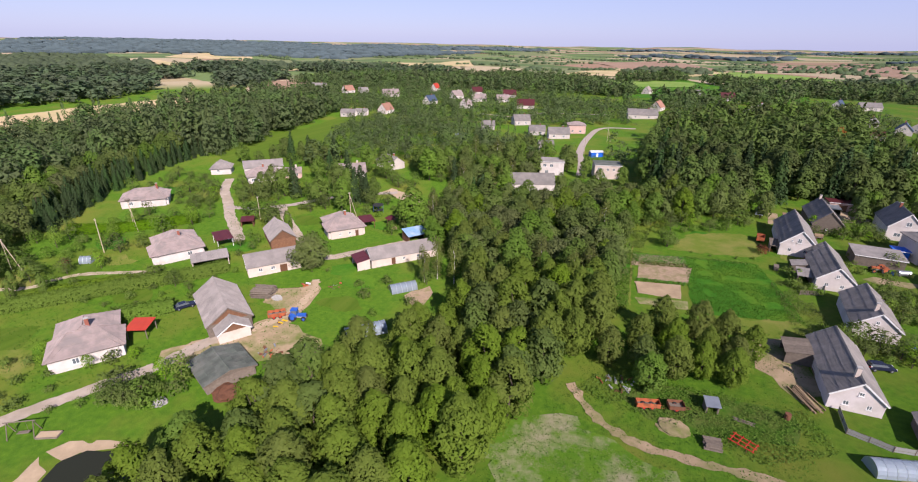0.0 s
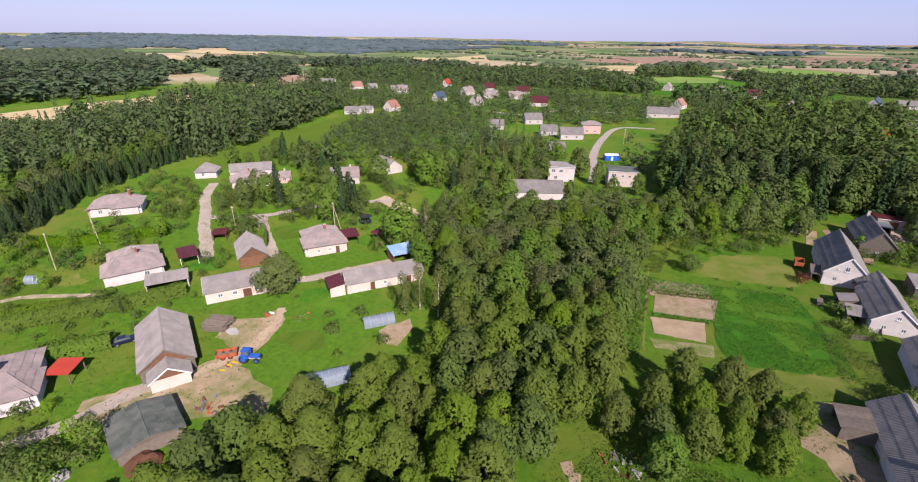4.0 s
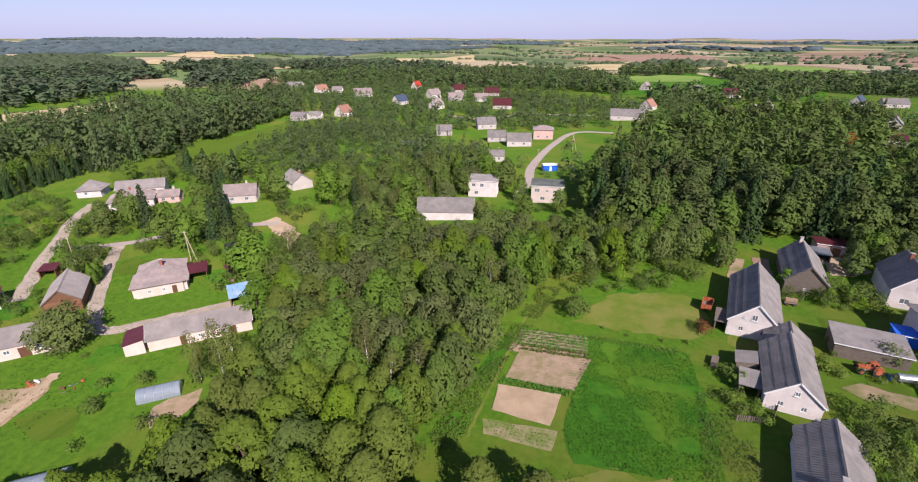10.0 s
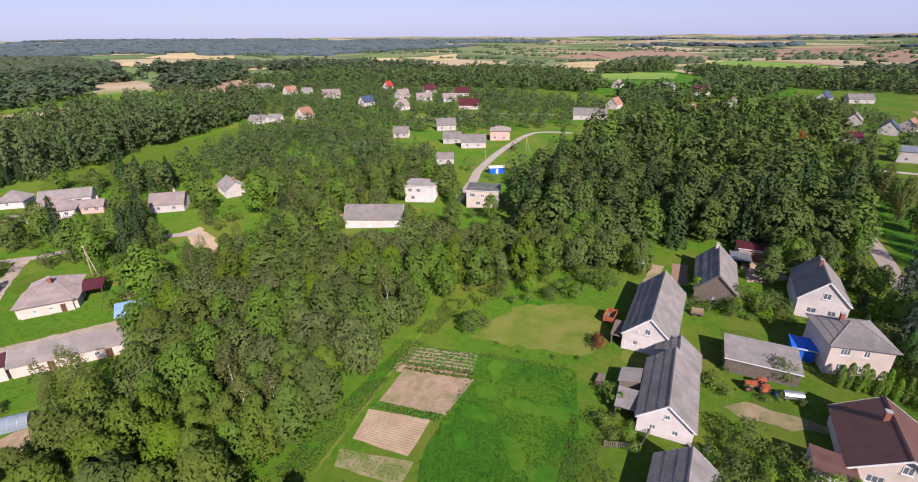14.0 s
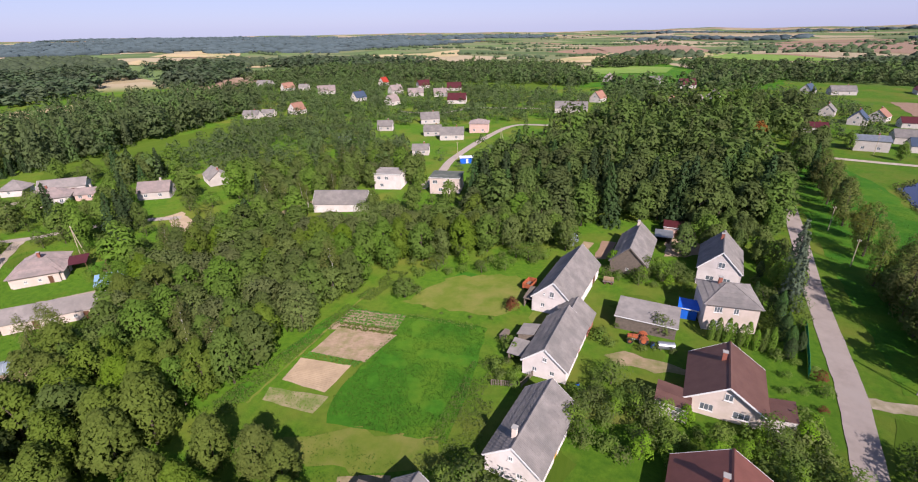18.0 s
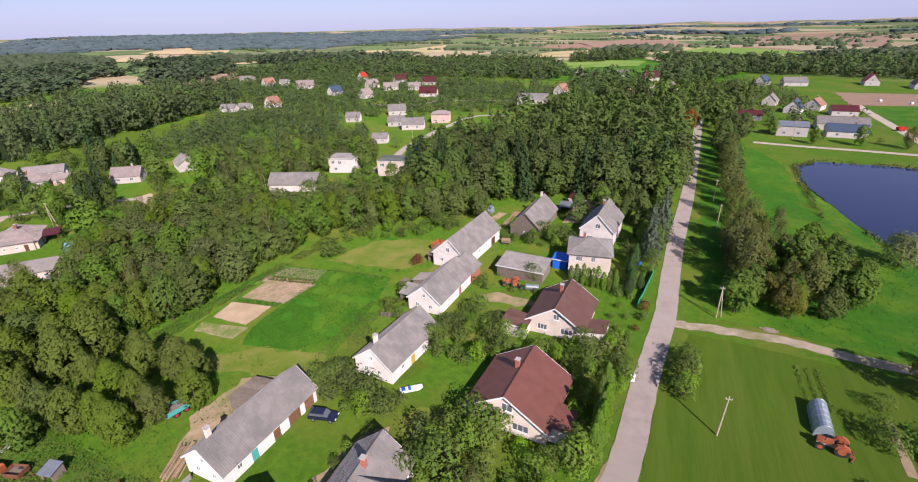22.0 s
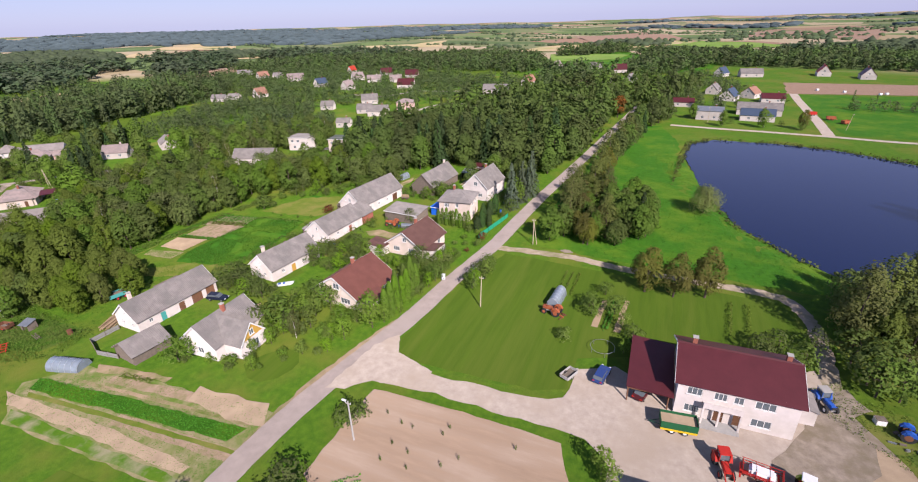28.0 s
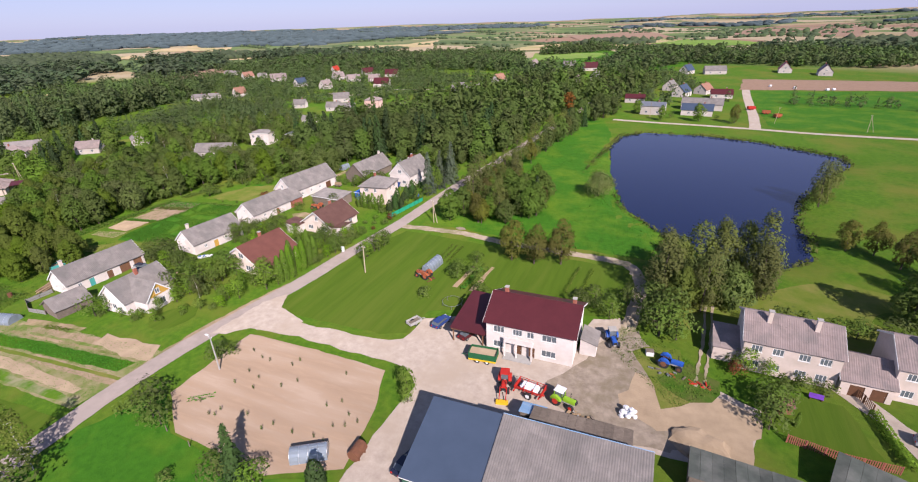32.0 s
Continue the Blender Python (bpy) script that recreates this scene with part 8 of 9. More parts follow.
for px, py in ((96.2, 58.8), (99.5, 56.2), (105, 55.4), (110, 54.6), (119, 54.2)):
    ps = thing("fence_post", "short weathered wooden fence post", "post", px, py, 0, "posts along the plot")
    part("stake", cyl((0, 0, -0.2), (0, 0, 1.1), 0.08, 0.06, 6), M_PLANK, ps)

# ---- the old farm on the slope ----
gable_house("shed", "low shed with a patched dark green felt roof", -63.6, 51.8, -26, 8.6, 8.4, 2.1, 3.2, M_PLANK, M_ROOFDARK, category="shed", sheets=True, seed=44)
gable_house("barn_porch", "front annex with a grey and rusty sheet roof", -70.6, 61.7, -35, 3.4, 6.0, 2.3, 4.3, M_CREAM, M_ROOF, gable=M_BROWNPLANK, sheets=True, seed=41, category="barn")
# a rust-coloured mound added in place of a reddish bush
heap("rust_heap", "red-brown mound standing for a reddish bush", "scrap", -58.6, 47.6, 2.4, 1.6, M_RUST, 6)
lean_to("open shelter with a red metal roof", -88.4, 55.6, 25, 3.8, 4.0, 2.3, 2.6, M_RED, M_PLANK, False)
log_pile("large stack of old boards and beams", -77.0, 78.0, 15, 5.5, 14, 6, 7, 0.16, M_PLANK, 0.2)
tractor("blue tractor in the farmyard", -62.6, 71.4, 20, M_PAINTBLUE, M_PAINTBLUE, True)
trailer("rusty orange trailer in the farmyard", -67.2, 70.6, 40, M_PAINTORANGE, 3.6, 1.8, 0.7, 0.7)
junk("yellow and rusty implements", -65.0, 68.4, 15, 8, 1.0, [M_PAINTYELLOW, M_RUST])
junk("scrap pile beside the shed", -60.4, 59.2, 16, 22, 2.6)
junk("pale and orange scrap on the grass", -70.6, 85.4, 17, 8, 1.2, [M_PAINTORANGE, M_PLASTIC, M_RUST])
junk("rusty bits along the yard", -63.6, 86.6, 18, 8, 2.0)
heap("boulder", "large grey boulder by the boards", "boulder", -72.6, 77.2, 1.0, 1.0, M_CONCRETE, 8, 1.4)
car("dark car parked by the barn", -89.0, 66.4, 60, M_CARDARK)
greenhouse("long film greenhouse with clear ribs", -47.2, 91.6, 44, 6.4, 3.0, 1.8)
greenhouse("long white film greenhouse", -46.0, 72.0, 44, 8.2, 3.6, 2.0)
lean_to("shed with a pale blue sheet roof", -57.8, 121.4, 51, 6.4, 4.6, 2.4, 3.4, M_BLUE, M_BROWNPLANK)
lean_to("maroon-roofed lean-to at the shed's end", -63.6, 99.6, -44, 5.6, 3.4, 2.4, 3.0, M_MAROON, M_CREAM)
lean_to("maroon-roofed porch of the cream house", -77.0, 125.6, 47, 4.0, 4.6, 2.6, 3.2, M_MAROON, M_BROWNPLANK, False, name="porch", category="porch")
lean_to("maroon terrace roof beside the white house", -108.6, 97.6, 57, 4.2, 6.0, 2.6, 3.2, M_MAROON, M_FRAME, False, name="porch", category="porch")
lean_to("low pale roof before the white house", -101.6, 86.0, 50, 8.6, 4.6, 2.2, 2.8, M_ROOFPALE, M_CREAM)
lean_to("small dark red shed by the lane", -113.2, 112.6, 35, 3.6, 3.4, 2.0, 2.5, M_MAROON, M_BROWNPLANK)
tp = thing("garden_trampoline", "round trampoline with a dark safety net", "trampoline", -80.8, 140.0)
part("mat", cyl((0, 0, 0.8), (0, 0, 0.85), 1.8, n=18), M_RUBBER, tp)
for k in range(6):
    a = math.pi * k / 3
    part("net_post", cyl((1.9 * math.cos(a), 1.9 * math.sin(a), 0), (1.9 * math.cos(a), 1.9 * math.sin(a), 2.6), 0.04, n=5), M_PAINTBLUE, tp)
part("net_ring", cyl((0, 0, 2.5), (0, 0, 2.6), 1.95, n=18), M_RUBBER, tp)
gz_ = thing("gazebo", "small garden gazebo with a maroon roof", "gazebo", -70.3, 130.0, 20)
cone = bmesh.new()
bmesh.ops.create_cone(cone, cap_ends=True, segments=4, radius1=2.4, radius2=0.1, depth=1.2)
part("roof", cone, M_MAROON, gz_).location = (0, 0, 3.0)
for px in (-1.2, 1.2):
    for py in (-1.2, 1.2):
        part("post", boxes((px - 0.06, px + 0.06, py - 0.06, py + 0.06, 0, 2.5)), M_BROWNPLANK, gz_)
part("table", boxes((-0.6, 0.6, -0.4, 0.4, 0.7, 0.75)), M_BROWNPLANK, gz_)
log_pile("stack of firewood on the lawn", -68.0, 127.0, 30, 2.2, 6, 4, 17, 0.13)
log_pile("stack of orange boards", -61.5, 124.0, 50, 2.6, 6, 5, 18, 0.13, M_BROWNPLANK)
greenhouse("small dome greenhouse on the lawn", -132.6, 74.6, 30, 2.8, 2.4, 1.8)
put("redbush", -136.0, 71.4, 0.8)
sw = thing("garden_swing", "wooden garden swing frame on the lawn", "swing", -80.4, 29.6, 30)
for px in (-1.8, 1.8):
    for py in (-1.0, 1.0):
        part("leg", cyl((px, py, -0.1), (px, 0, 2.6), 0.07, n=6), M_PLANK, sw)
part("top_beam", cyl((-2.2, 0, 2.6), (2.2, 0, 2.6), 0.08, n=6), M_PLANK, sw)
part("swing_seat", boxes((-0.8, 0.8, -0.3, 0.3, 0.5, 0.58)), M_PLANK, sw)
for px in (-0.75, 0.75):
    part("rope", cyl((px, 0, 0.55), (px, 0, 2.6), 0.02, n=4), M_PLANK, sw)
bx = thing("flower_bed", "pale board edged flower bed", "flower bed", -76.8, 30.8, 25)
part("edging", boxes((-1.6, 1.6, -0.7, 0.7, 0, 0.3)), M_PLANK, bx)
part("soil", boxes((-1.5, 1.5, -0.6, 0.6, 0.3, 0.33)), M_SAND, bx)
heap("stone_well", "small stone-covered cellar mound", "mound", -67.4, 42.0, 1.2, 0.9, M_CONCRETE, 9)
hedge("long clipped thuja hedge", [(-128, 46), (-122.8, 51.6), (-115.8, 59.3), (-107.5, 68.7), (-98.9, 77.8), (-94.6, 84.9)], 2.8, 3.0, L_HEDGE, 5, 80, 0.42)
hedge("tall clipped green hedge behind the houses", [(-158, 87), (-152, 89), (-145.9, 92.7), (-138, 100.5), (-130.6, 109)], 3.0, 2.8, L_HEDGE, 6, 80, 0.42)
hedge("rounded dark hedge by the farm garden", [(-99, 56.5), (-95, 60.4), (-90.2, 65)], 3.6, 2.8, L_MID, 7, 60, 0.5)
hedge("rough hedge along the track", [(-128, 56), (-118, 68), (-108, 76)], 1.4, 1.2, L_ALDER, 8)
blue_box = thing("blue_hut", "bright blue site hut with a white roof", "hut", -17.4, 257.0, 25)
# keeps the hut in the camera's view
SIGHTLINES.append((-17.4, 257.0, 0.24, -0.97, 6, 40))
part("cabin", boxes((-3.2, 3.2, -1.8, 1.8, 0, 2.5)), M_TARPBLUE, blue_box)
part("roof", prism([(-2.0, 2.5), (2.0, 2.5), (0, 3.2)], -3.4, 3.4), M_PLASTIC, blue_box).matrix_basis = pose(0, 0, 0, 0, 0, 90)
part("door", boxes((-0.5, 0.5, -1.84, -1.8, 0.1, 2.1)), M_PLASTIC, blue_box)
greenhouse("blue-white plastic tunnel in a field", -103, 286, 20, 7.0, 3.0, 2.0)
patch("field_strip", [(-90.7, 161.9), (-78.2, 154.9), (-64.2, 147.7), (-63.8, 152.1), (-79.3, 162.5), (-89.3, 166.9)], M_SAND, 0.06, 0.6, label="dry vegetable strip")
patch("field_strip", [(-122, 190), (-100, 230), (-104, 236), (-128, 200)], M_DRYGRASS, 0.07, 0.8, label="dry mown strip")
patch("worn_path", [(-54, 165), (-56, 180), (-52, 196), (-50, 196), (-53, 180), (-51, 165)], M_DIRT, 0.07, 0.4, label="worn earth path in grass")
for k, (px, py, lb) in enumerate(((206, 340, "orange machine beside the road"), (200, 352, "red farm machine in the yard"), (210, 330, "red trailer beside the road"))):
    trailer(lb, px + 3, py, 20 * k, M_PAINTORANGE if k != 1 else M_PAINTRED, 4.0, 2.0, 1.2, 0.8)
for px, py in ((240, 447), (262, 442), (258, 440), (226, 455)):
    bl = thing("hay_bale", "white wrapped hay bale in a field", "hay bale", px, py, 20, "hay bales")
    part("wrap", cyl((-0.8, 0, 0.8), (0.8, 0, 0.8), 0.8, n=14), M_PLASTIC, bl)

# ---- trees: the belt along the stream ----
BELT_S = [(-56, 22), (-52, 34), (-46, 50), (-37, 64), (-30, 78), (-29, 90), (-22, 100), (-2, 98), (0, 84), (-7, 70), (-13, 52), (-20, 36), (-32, 20)]
BELT_N = [(-30, 92), (-34, 104), (-45, 122), (-54, 150), (-40, 158), (-16, 174), (6, 178), (30, 188), (40, 182), (32, 170), (12, 158), (3, 148), (0.5, 128), (-1, 98), (-22, 100)]
BELT_E = [(0, 76), (2, 86), (8, 92), (16, 94), (26, 92), (27, 82), (18, 74), (8, 71)]
scatter(BELT_S, [("alder", 6), ("ash", 1)], 4.3, 0.95, 1.3, 1, "trees along the stream")
scatter(BELT_N, [("willow", 5), ("ash", 4), ("alder", 2), ("birch", 0.4), ("tan", 0.4)], 4.4, 0.9, 1.25, 2, "trees along the stream")
scatter(BELT_E, [("alder", 5), ("ash", 2)], 4.3, 0.7, 0.95, 3, "trees along the stream")
for x, y, k, h in ((-36.6, 98.4, "birch", 1.05), (-41.5, 99.6, "birch", 1.0), (-44, 97, "birch", 0.9), (-25, 128, "tan", 1.4), (-18, 126, "tan", 1.0), (-48.4, 154.2, "spruce", 1.0), (-52, 160, "spruce", 0.9), (-75.6, 93.4, "willow", 1.15), (-93.8, 145.3, "spruce", 1.15), (-90.5, 148, "spruce", 0.95), (-99.5, 110.7, "poplar", 0.7), (-98.2, 113, "poplar", 0.6), (-104.5, 113.5, "fruit", 1.6), (-108, 116, "fruit", 1.5), (-67.9, 182.1, "spruce", 1.0)):
    put(k, x, y, h, h * (1.15 if k == "willow" else 1.0))
for x, y, k, h, w in ((-92.7, 149.5, "spruce", 1.15, 1.5), (-89.5, 152.5, "ash", 0.9, 0.8), (-74.6, 94.6, "willow", 1.2, 1.25), (-116.5, 148, "mid", 0.85, 0.8), (-113, 150.5, "mid", 0.75, 0.7), (-112, 144, "fruit", 1.4, 1.3), (-115, 118, "fruit", 1.5, 1.9), (-110, 122, "fruit", 1.4, 1.8), (-118, 122, "fruit", 1.3, 1.6), (-101, 117, "thuja", 1.0, 1.7), (-99, 115, "thuja", 0.95, 1.6), (-97.4, 113.2, "thuja", 0.9, 1.5), (-87.3, 201.1, "spruce", 0.9, 1.1), (-130, 183, "spruce", 0.8, 1.0), (-48, 157, "spruce", 1.1, 1.3), (-159, 132, "fruit", 1.3, 1.8), (-151, 136, "fruit", 1.2, 1.6), (-146, 131, "lime", 1.0, 1.4), (-141, 126, "lime", 0.9, 1.2), (-168, 118, "poplar", 0.5, 1.0), (-170, 120, "poplar", 0.45, 1.0), (-137, 107, "bush", 1.2, 1.4)):
    put(k, x, y, h, w)
# ---- the dark wood ----
scatter([(12, 180), (36, 184), (54, 196), (84, 197), (97, 206), (100, 232), (60, 236), (4, 232), (6, 205)], [("wood", 6), ("spruce", 2)], 5.4, 1.2, 1.7, 4, "trees of the wood", 1.0)
scatter([(44, 172), (40, 182), (12, 178), (20, 172)], [("wood", 2), ("mid", 2)], 5, 0.7, 1.0, 44, "trees of the wood", 1.5)
# ---- along the road and the meadow ----
for x, y, k, h in ((90.2, 160.5, "bluespruce", 1.0), (91.0, 166.5, "bluespruce", 0.95), (92.6, 172.5, "bluespruce", 1.05), (109, 152, "poplarbirch", 1.15), (108.4, 161, "poplarbirch", 1.2), (111.5, 155, "linden", 0.9), (110, 168, "linden", 0.85), (112, 174, "poplarbirch", 1.05), (111, 192, "poplarbirch", 1.1), (113, 203, "linden", 1.0), (112, 213, "poplarbirch", 1.15), (114, 223, "wood", 1.1), (113, 233, "poplarbirch", 1.1), (115, 242, "wood", 1.2), (115, 252, "poplarbirch", 1.1), (118, 258, "wood", 1.0), (127, 149, "ash", 0.95), (128, 164, "ash", 0.85), (112, 146.5, "linden", 0.7), (115.5, 141.5, "linden", 0.75), (117, 146, "ash", 0.75), (123.5, 152, "ash", 1.1), (119, 157, "ash", 1.15), (126.5, 158, "spruce", 0.85), (122, 163, "ash", 0.9), (113, 158, "ash", 0.8), (111, 176, "poplarbirch", 0.8), (112, 186, "birch", 0.9), (115, 262, "spruce", 0.95), (118, 268, "wood", 0.9), (114, 276, "wood", 1.1), (120, 281, "spruce", 0.9), (117, 290, "wood", 1.2), (123, 298, "wood", 1.3), (126, 308, "wood", 1.3), (116, 304, "birch", 1.0), (122, 318, "wood", 1.2), (130, 320, "wood", 1.1), (104, 318, "rust", 1.4), (96.6, 113, "lime", 1.0), (97.4, 117, "lime", 1.1), (97.2, 120.5, "fruit", 1.0), (142.5, 173.5, "weeping", 1.0), (130.0, 123.0, "linden", 1.05), (135.4, 122.8, "linden", 1.0), (141.2, 124.6, "linden", 1.15)):
    put(k, x, y, h)
# ---- east of the farm ----
for x, y, k, h in ((164.5, 120, "poplarbirch", 1.05), (168.5, 125, "poplarbirch", 1.15), (173, 129, "poplarbirch", 1.1), (178.5, 130.5, "poplarbirch", 1.0), (166, 114.5, "alder", 0.9), (170.5, 117, "alder", 0.85), (175, 122, "ash", 0.8), (181, 124, "poplarbirch", 0.85), (163, 103.5, "fruit", 1.7), (164.6, 107.5, "fruit", 1.9), (161.6, 110.5, "fruit", 1.6), (154.2, 106.5, "fruit", 1.2), (151, 109, "fruit", 1.2), (148, 107.6, "fruit", 1.0), (157, 112, "fruit", 1.1), (202.3, 184, "poplarbirch", 1.1), (205, 188, "poplarbirch", 1.0), (199.5, 181, "bush", 1.3), (206.5, 152, "linden", 0.85), (209.5, 146, "linden", 0.95), (201.5, 153, "linden", 0.8), (213.5, 142, "ash", 0.9), (216, 136, "linden", 1.0), (210, 132, "linden", 0.9), (218, 128, "linden", 1.1), (222, 150, "linden", 0.9)):
    put(k, x, y, h)
for x, y, k, h in ((178.6, 97.6, "lime", 0.8), (180.5, 96.4, "bush", 1.1), (183, 97.2, "bush", 1.2), (186, 97, "bush", 1.0), (174.6, 98.6, "bush", 1.3), (174.2, 97.2, "redbush", 1.0), (179.4, 90.6, "fruit", 1.1), (177.6, 86.6, "fruit", 1.2), (181.0, 88.4, "thuja", 0.5), (186, 110, "fruit", 1.0), (190, 112, "fruit", 1.1), (194, 114, "fruit", 1.0), (179, 112, "fruit", 0.9), (186.6, 115.5, "bush", 1.4)):
    put(k, x, y, h)
for x, y, k, h, w in ((203.4, 121.5, "ash", 1.15, 1.2), (209, 119.5, "ash", 1.2, 1.2), (214, 117, "linden", 1.2, 1.3), (199, 113.5, "fruit", 1.3, 1.6), (204, 112.6, "fruit", 1.2, 1.5), (183, 113.4, "fruit", 1.0, 1.3), (177.6, 89.8, "fruit", 1.2, 1.3), (178, 93.4, "bush", 1.5, 1.5), (176.2, 99, "lime", 0.9, 1.1), (162.6, 106, "fruit", 1.7, 1.9), (165.8, 103.4, "fruit", 1.5, 1.6)):
    put(k, x, y, h, w)
# ---- round the plot ----
for x, y, k, h in ((93.6, 71.2, "fruit", 0.9), (94.4, 73.6, "bush", 1.0), (92.6, 59.4, "fruit", 1.1), (95.0, 57.4, "fruit", 1.0), (90.4, 57.0, "bush", 1.3), (97.5, 56.8, "fruit", 0.9), (127.8, 75.4, "lime", 1.0), (129.2, 73.4, "lime", 0.85), (114.6, 54.2, "spruce", 0.72), (118.0, 54.0, "fruit", 0.9), (112.6, 53.4, "fruit", 1.0), (126.0, 56.4, "juniper", 1.3), (107, 50.5, "yellowbush", 0.8), (88.4, 45, "birch", 0.9), (90.5, 42, "fruit", 1.5), (118.2, 101.6, "yellowbush", 1.1), (121.2, 111, "fruit", 0.9), (120.4, 113.6, "fruit", 0.8), (125.2, 112.5, "fruit", 1.0), (127.4, 108, "lime", 0.8), (129, 104.6, "fruit", 0.8), (122.8, 119, "fruit", 0.7), (128, 101, "lime", 0.7)):
    put(k, x, y, h, h * (1.25 if k == "fruit" else 1.1))
# ---- gardens of the farm row ----
for x, y, k, h in ((83.9, 92.6, "lime", 1.55), (67.4, 87.6, "fruit", 1.55), (65.6, 89.6, "lime", 1.3), (70.2, 94.2, "fruit", 1.5), (68.2, 96.4, "fruit", 1.3), (72.4, 85.0, "birch", 0.5), (79.0, 86.0, "lime", 0.75), (80.4, 83.6, "lime", 0.7), (76.6, 81.6, "lime", 0.7), (71.6, 75.2, "lime", 0.7), (77.8, 88.0, "bush", 0.8), (57.2, 72.6, "fruit", 1.15), (58.2, 74.6, "fruit", 0.9), (73.5, 80.2, "bush", 0.7), (66.6, 75.0, "bush", 0.9), (68.8, 77.2, "bush", 0.7), (45.4, 97.4, "fruit", 1.3), (48.4, 96.4, "fruit", 1.2), (42.6, 95.6, "fruit", 1.1), (51.6, 95.6, "fruit", 1.25), (54.2, 94.0, "fruit", 1.0), (37.6, 140.4, "redbush", 1.1), (37.2, 142.6, "redbush", 0.9), (42.0, 126.4, "bush", 1.3), (41.0, 128.6, "bush", 1.1), (40.2, 122.4, "bush", 1.0), (13.4, 139.2, "fruit", 1.15), (15.0, 141.2, "bush", 1.0), (25.9, 155.2, "fruit", 0.8), (20.6, 157.4, "lime", 1.0), (31, 158, "fruit", 0.9), (35, 164.5, "fruit", 1.2), (37.4, 166, "fruit", 1.0), (84.8, 123.6, "yellowbush", 1.6), (86.0, 121.0, "yellowbush", 1.3), (66.2, 141.4, "fruit", 1.0), (63.0, 165.2, "fruit", 1.1), (66.4, 163.2, "fruit", 1.1), (69.2, 164.8, "fruit", 1.0), (55.6, 135.6, "bush", 1.0), (57.6, 134.8, "bush", 0.9)):
    put(k, x, y, h, h * (1.2 if k in ("fruit", "bush") else 1.0))
for k in range(9):
    put("thuja", 74.6 + 1.15 * k, 142.4 - 0.14 * k + 0.3 * (k % 2), 0.85 + 0.1 * (k % 3), 0.95, "", "thuja row by the cream house")
for k in range(9):
    put("poplar", 85.0 + 0.35 * (k % 3), 96.0 + 1.35 * k, 0.75 + 0.08 * (k % 4), 0.8, "", "tall thuja row by the road")
for k in range(7):
    put("juniper", 86.5 + 0.5 * (k % 2), 141 + 2.6 * k, 1.0 + 0.25 * (k % 3), 1.2, "", "conifers along the road garden")
scatter([(54, 110), (54.5, 124), (66, 124), (67, 114), (64, 109)], [("fruit", 4), ("bush", 2)], 3.3, 0.7, 1.15, 12, "orchard trees", 0.4)
scatter([(79, 108), (80, 120), (88, 121), (88, 110), (83, 107)], [("bush", 4), ("fruit", 2), ("yellowbush", 1)], 2.2, 0.7, 1.2, 13, "garden bushes", 0.3)
scatter([(66, 109), (70, 118), (78, 119), (80, 110)], [("bush", 4), ("fruit", 2), ("yellowbush", 1)], 2.3, 0.7, 1.2, 14, "garden bushes", 0.2)
scatter([(82, 126), (84, 140), (91, 140), (89, 126)], [("bush", 3), ("yellowbush", 1), ("redbush", 1)], 2.6, 0.5, 1.0, 15, "garden bushes", 0.6)
scatter([(83, 144), (84, 160), (91, 158), (90, 144)], [("bush", 3), ("fruit", 2), ("juniper", 1)], 2.8, 0.7, 1.2, 16, "garden bushes", 0.8)
scatter([(60, 158), (61, 164), (72, 164), (72, 158)], [("bush", 3), ("fruit", 2)], 3.0, 0.7, 1.1, 17, "garden bushes", 0.8)
scatter([(6, 150), (8, 158), (34, 168), (40, 170), (44, 164), (30, 158), (12, 148)], [("bush", 3), ("fruit", 2)], 3.4, 0.7, 1.2, 18, "bushes along the orchard", 0.8)
scatter([(56, 76), (58, 72), (66, 72), (80, 78), (81, 88), (70, 90)], [("bush", 3), ("lime", 1)], 4.2, 0.4, 0.8, 19, "bushes in the house garden", 1.0)
scatter([(54, 109), (54.6, 126), (60, 126), (67, 121), (69, 110), (62, 107)], [("bush", 4), ("fruit", 3), ("lime", 1)], 2.5, 0.6, 1.1, 91, "orchard shrubs", 0.1)
scatter([(55, 136), (57, 147), (59, 147), (60, 137), (76, 134.6), (76, 132)], [("bush", 3), ("fruit", 1)], 2.6, 0.5, 0.9, 92, "garden bushes", 0.5)
scatter([(54, 160), (55, 167), (70, 168), (73, 160)], [("bush", 3), ("fruit", 2), ("lime", 1)], 2.6, 0.6, 1.1, 93, "garden bushes", 0.2)
scatter([(82.5, 160), (84, 182), (92, 184), (91, 160)], [("bush", 3), ("mid", 1), ("juniper", 1)], 3.0, 0.6, 1.0, 94, "trees by the road", 0.6)
scatter([(70, 178), (80, 180), (92, 186), (95, 198), (76, 196)], [("wood", 2), ("mid", 1), ("bush", 1)], 4.2, 0.6, 1.0, 95, "trees of the wood", 1.2)
scatter([(40, 118), (40.6, 124), (44, 124), (45, 118)], [("bush", 3)], 2.0, 0.6, 1.1, 96, "bushes by the fence", 0.1)
scatter([(41, 94), (43, 99), (56, 97), (56, 92.6), (48, 93)], [("fruit", 3), ("bush", 2), ("lime", 1)], 2.6, 0.8, 1.2, 97, "garden bushes", 0.3)
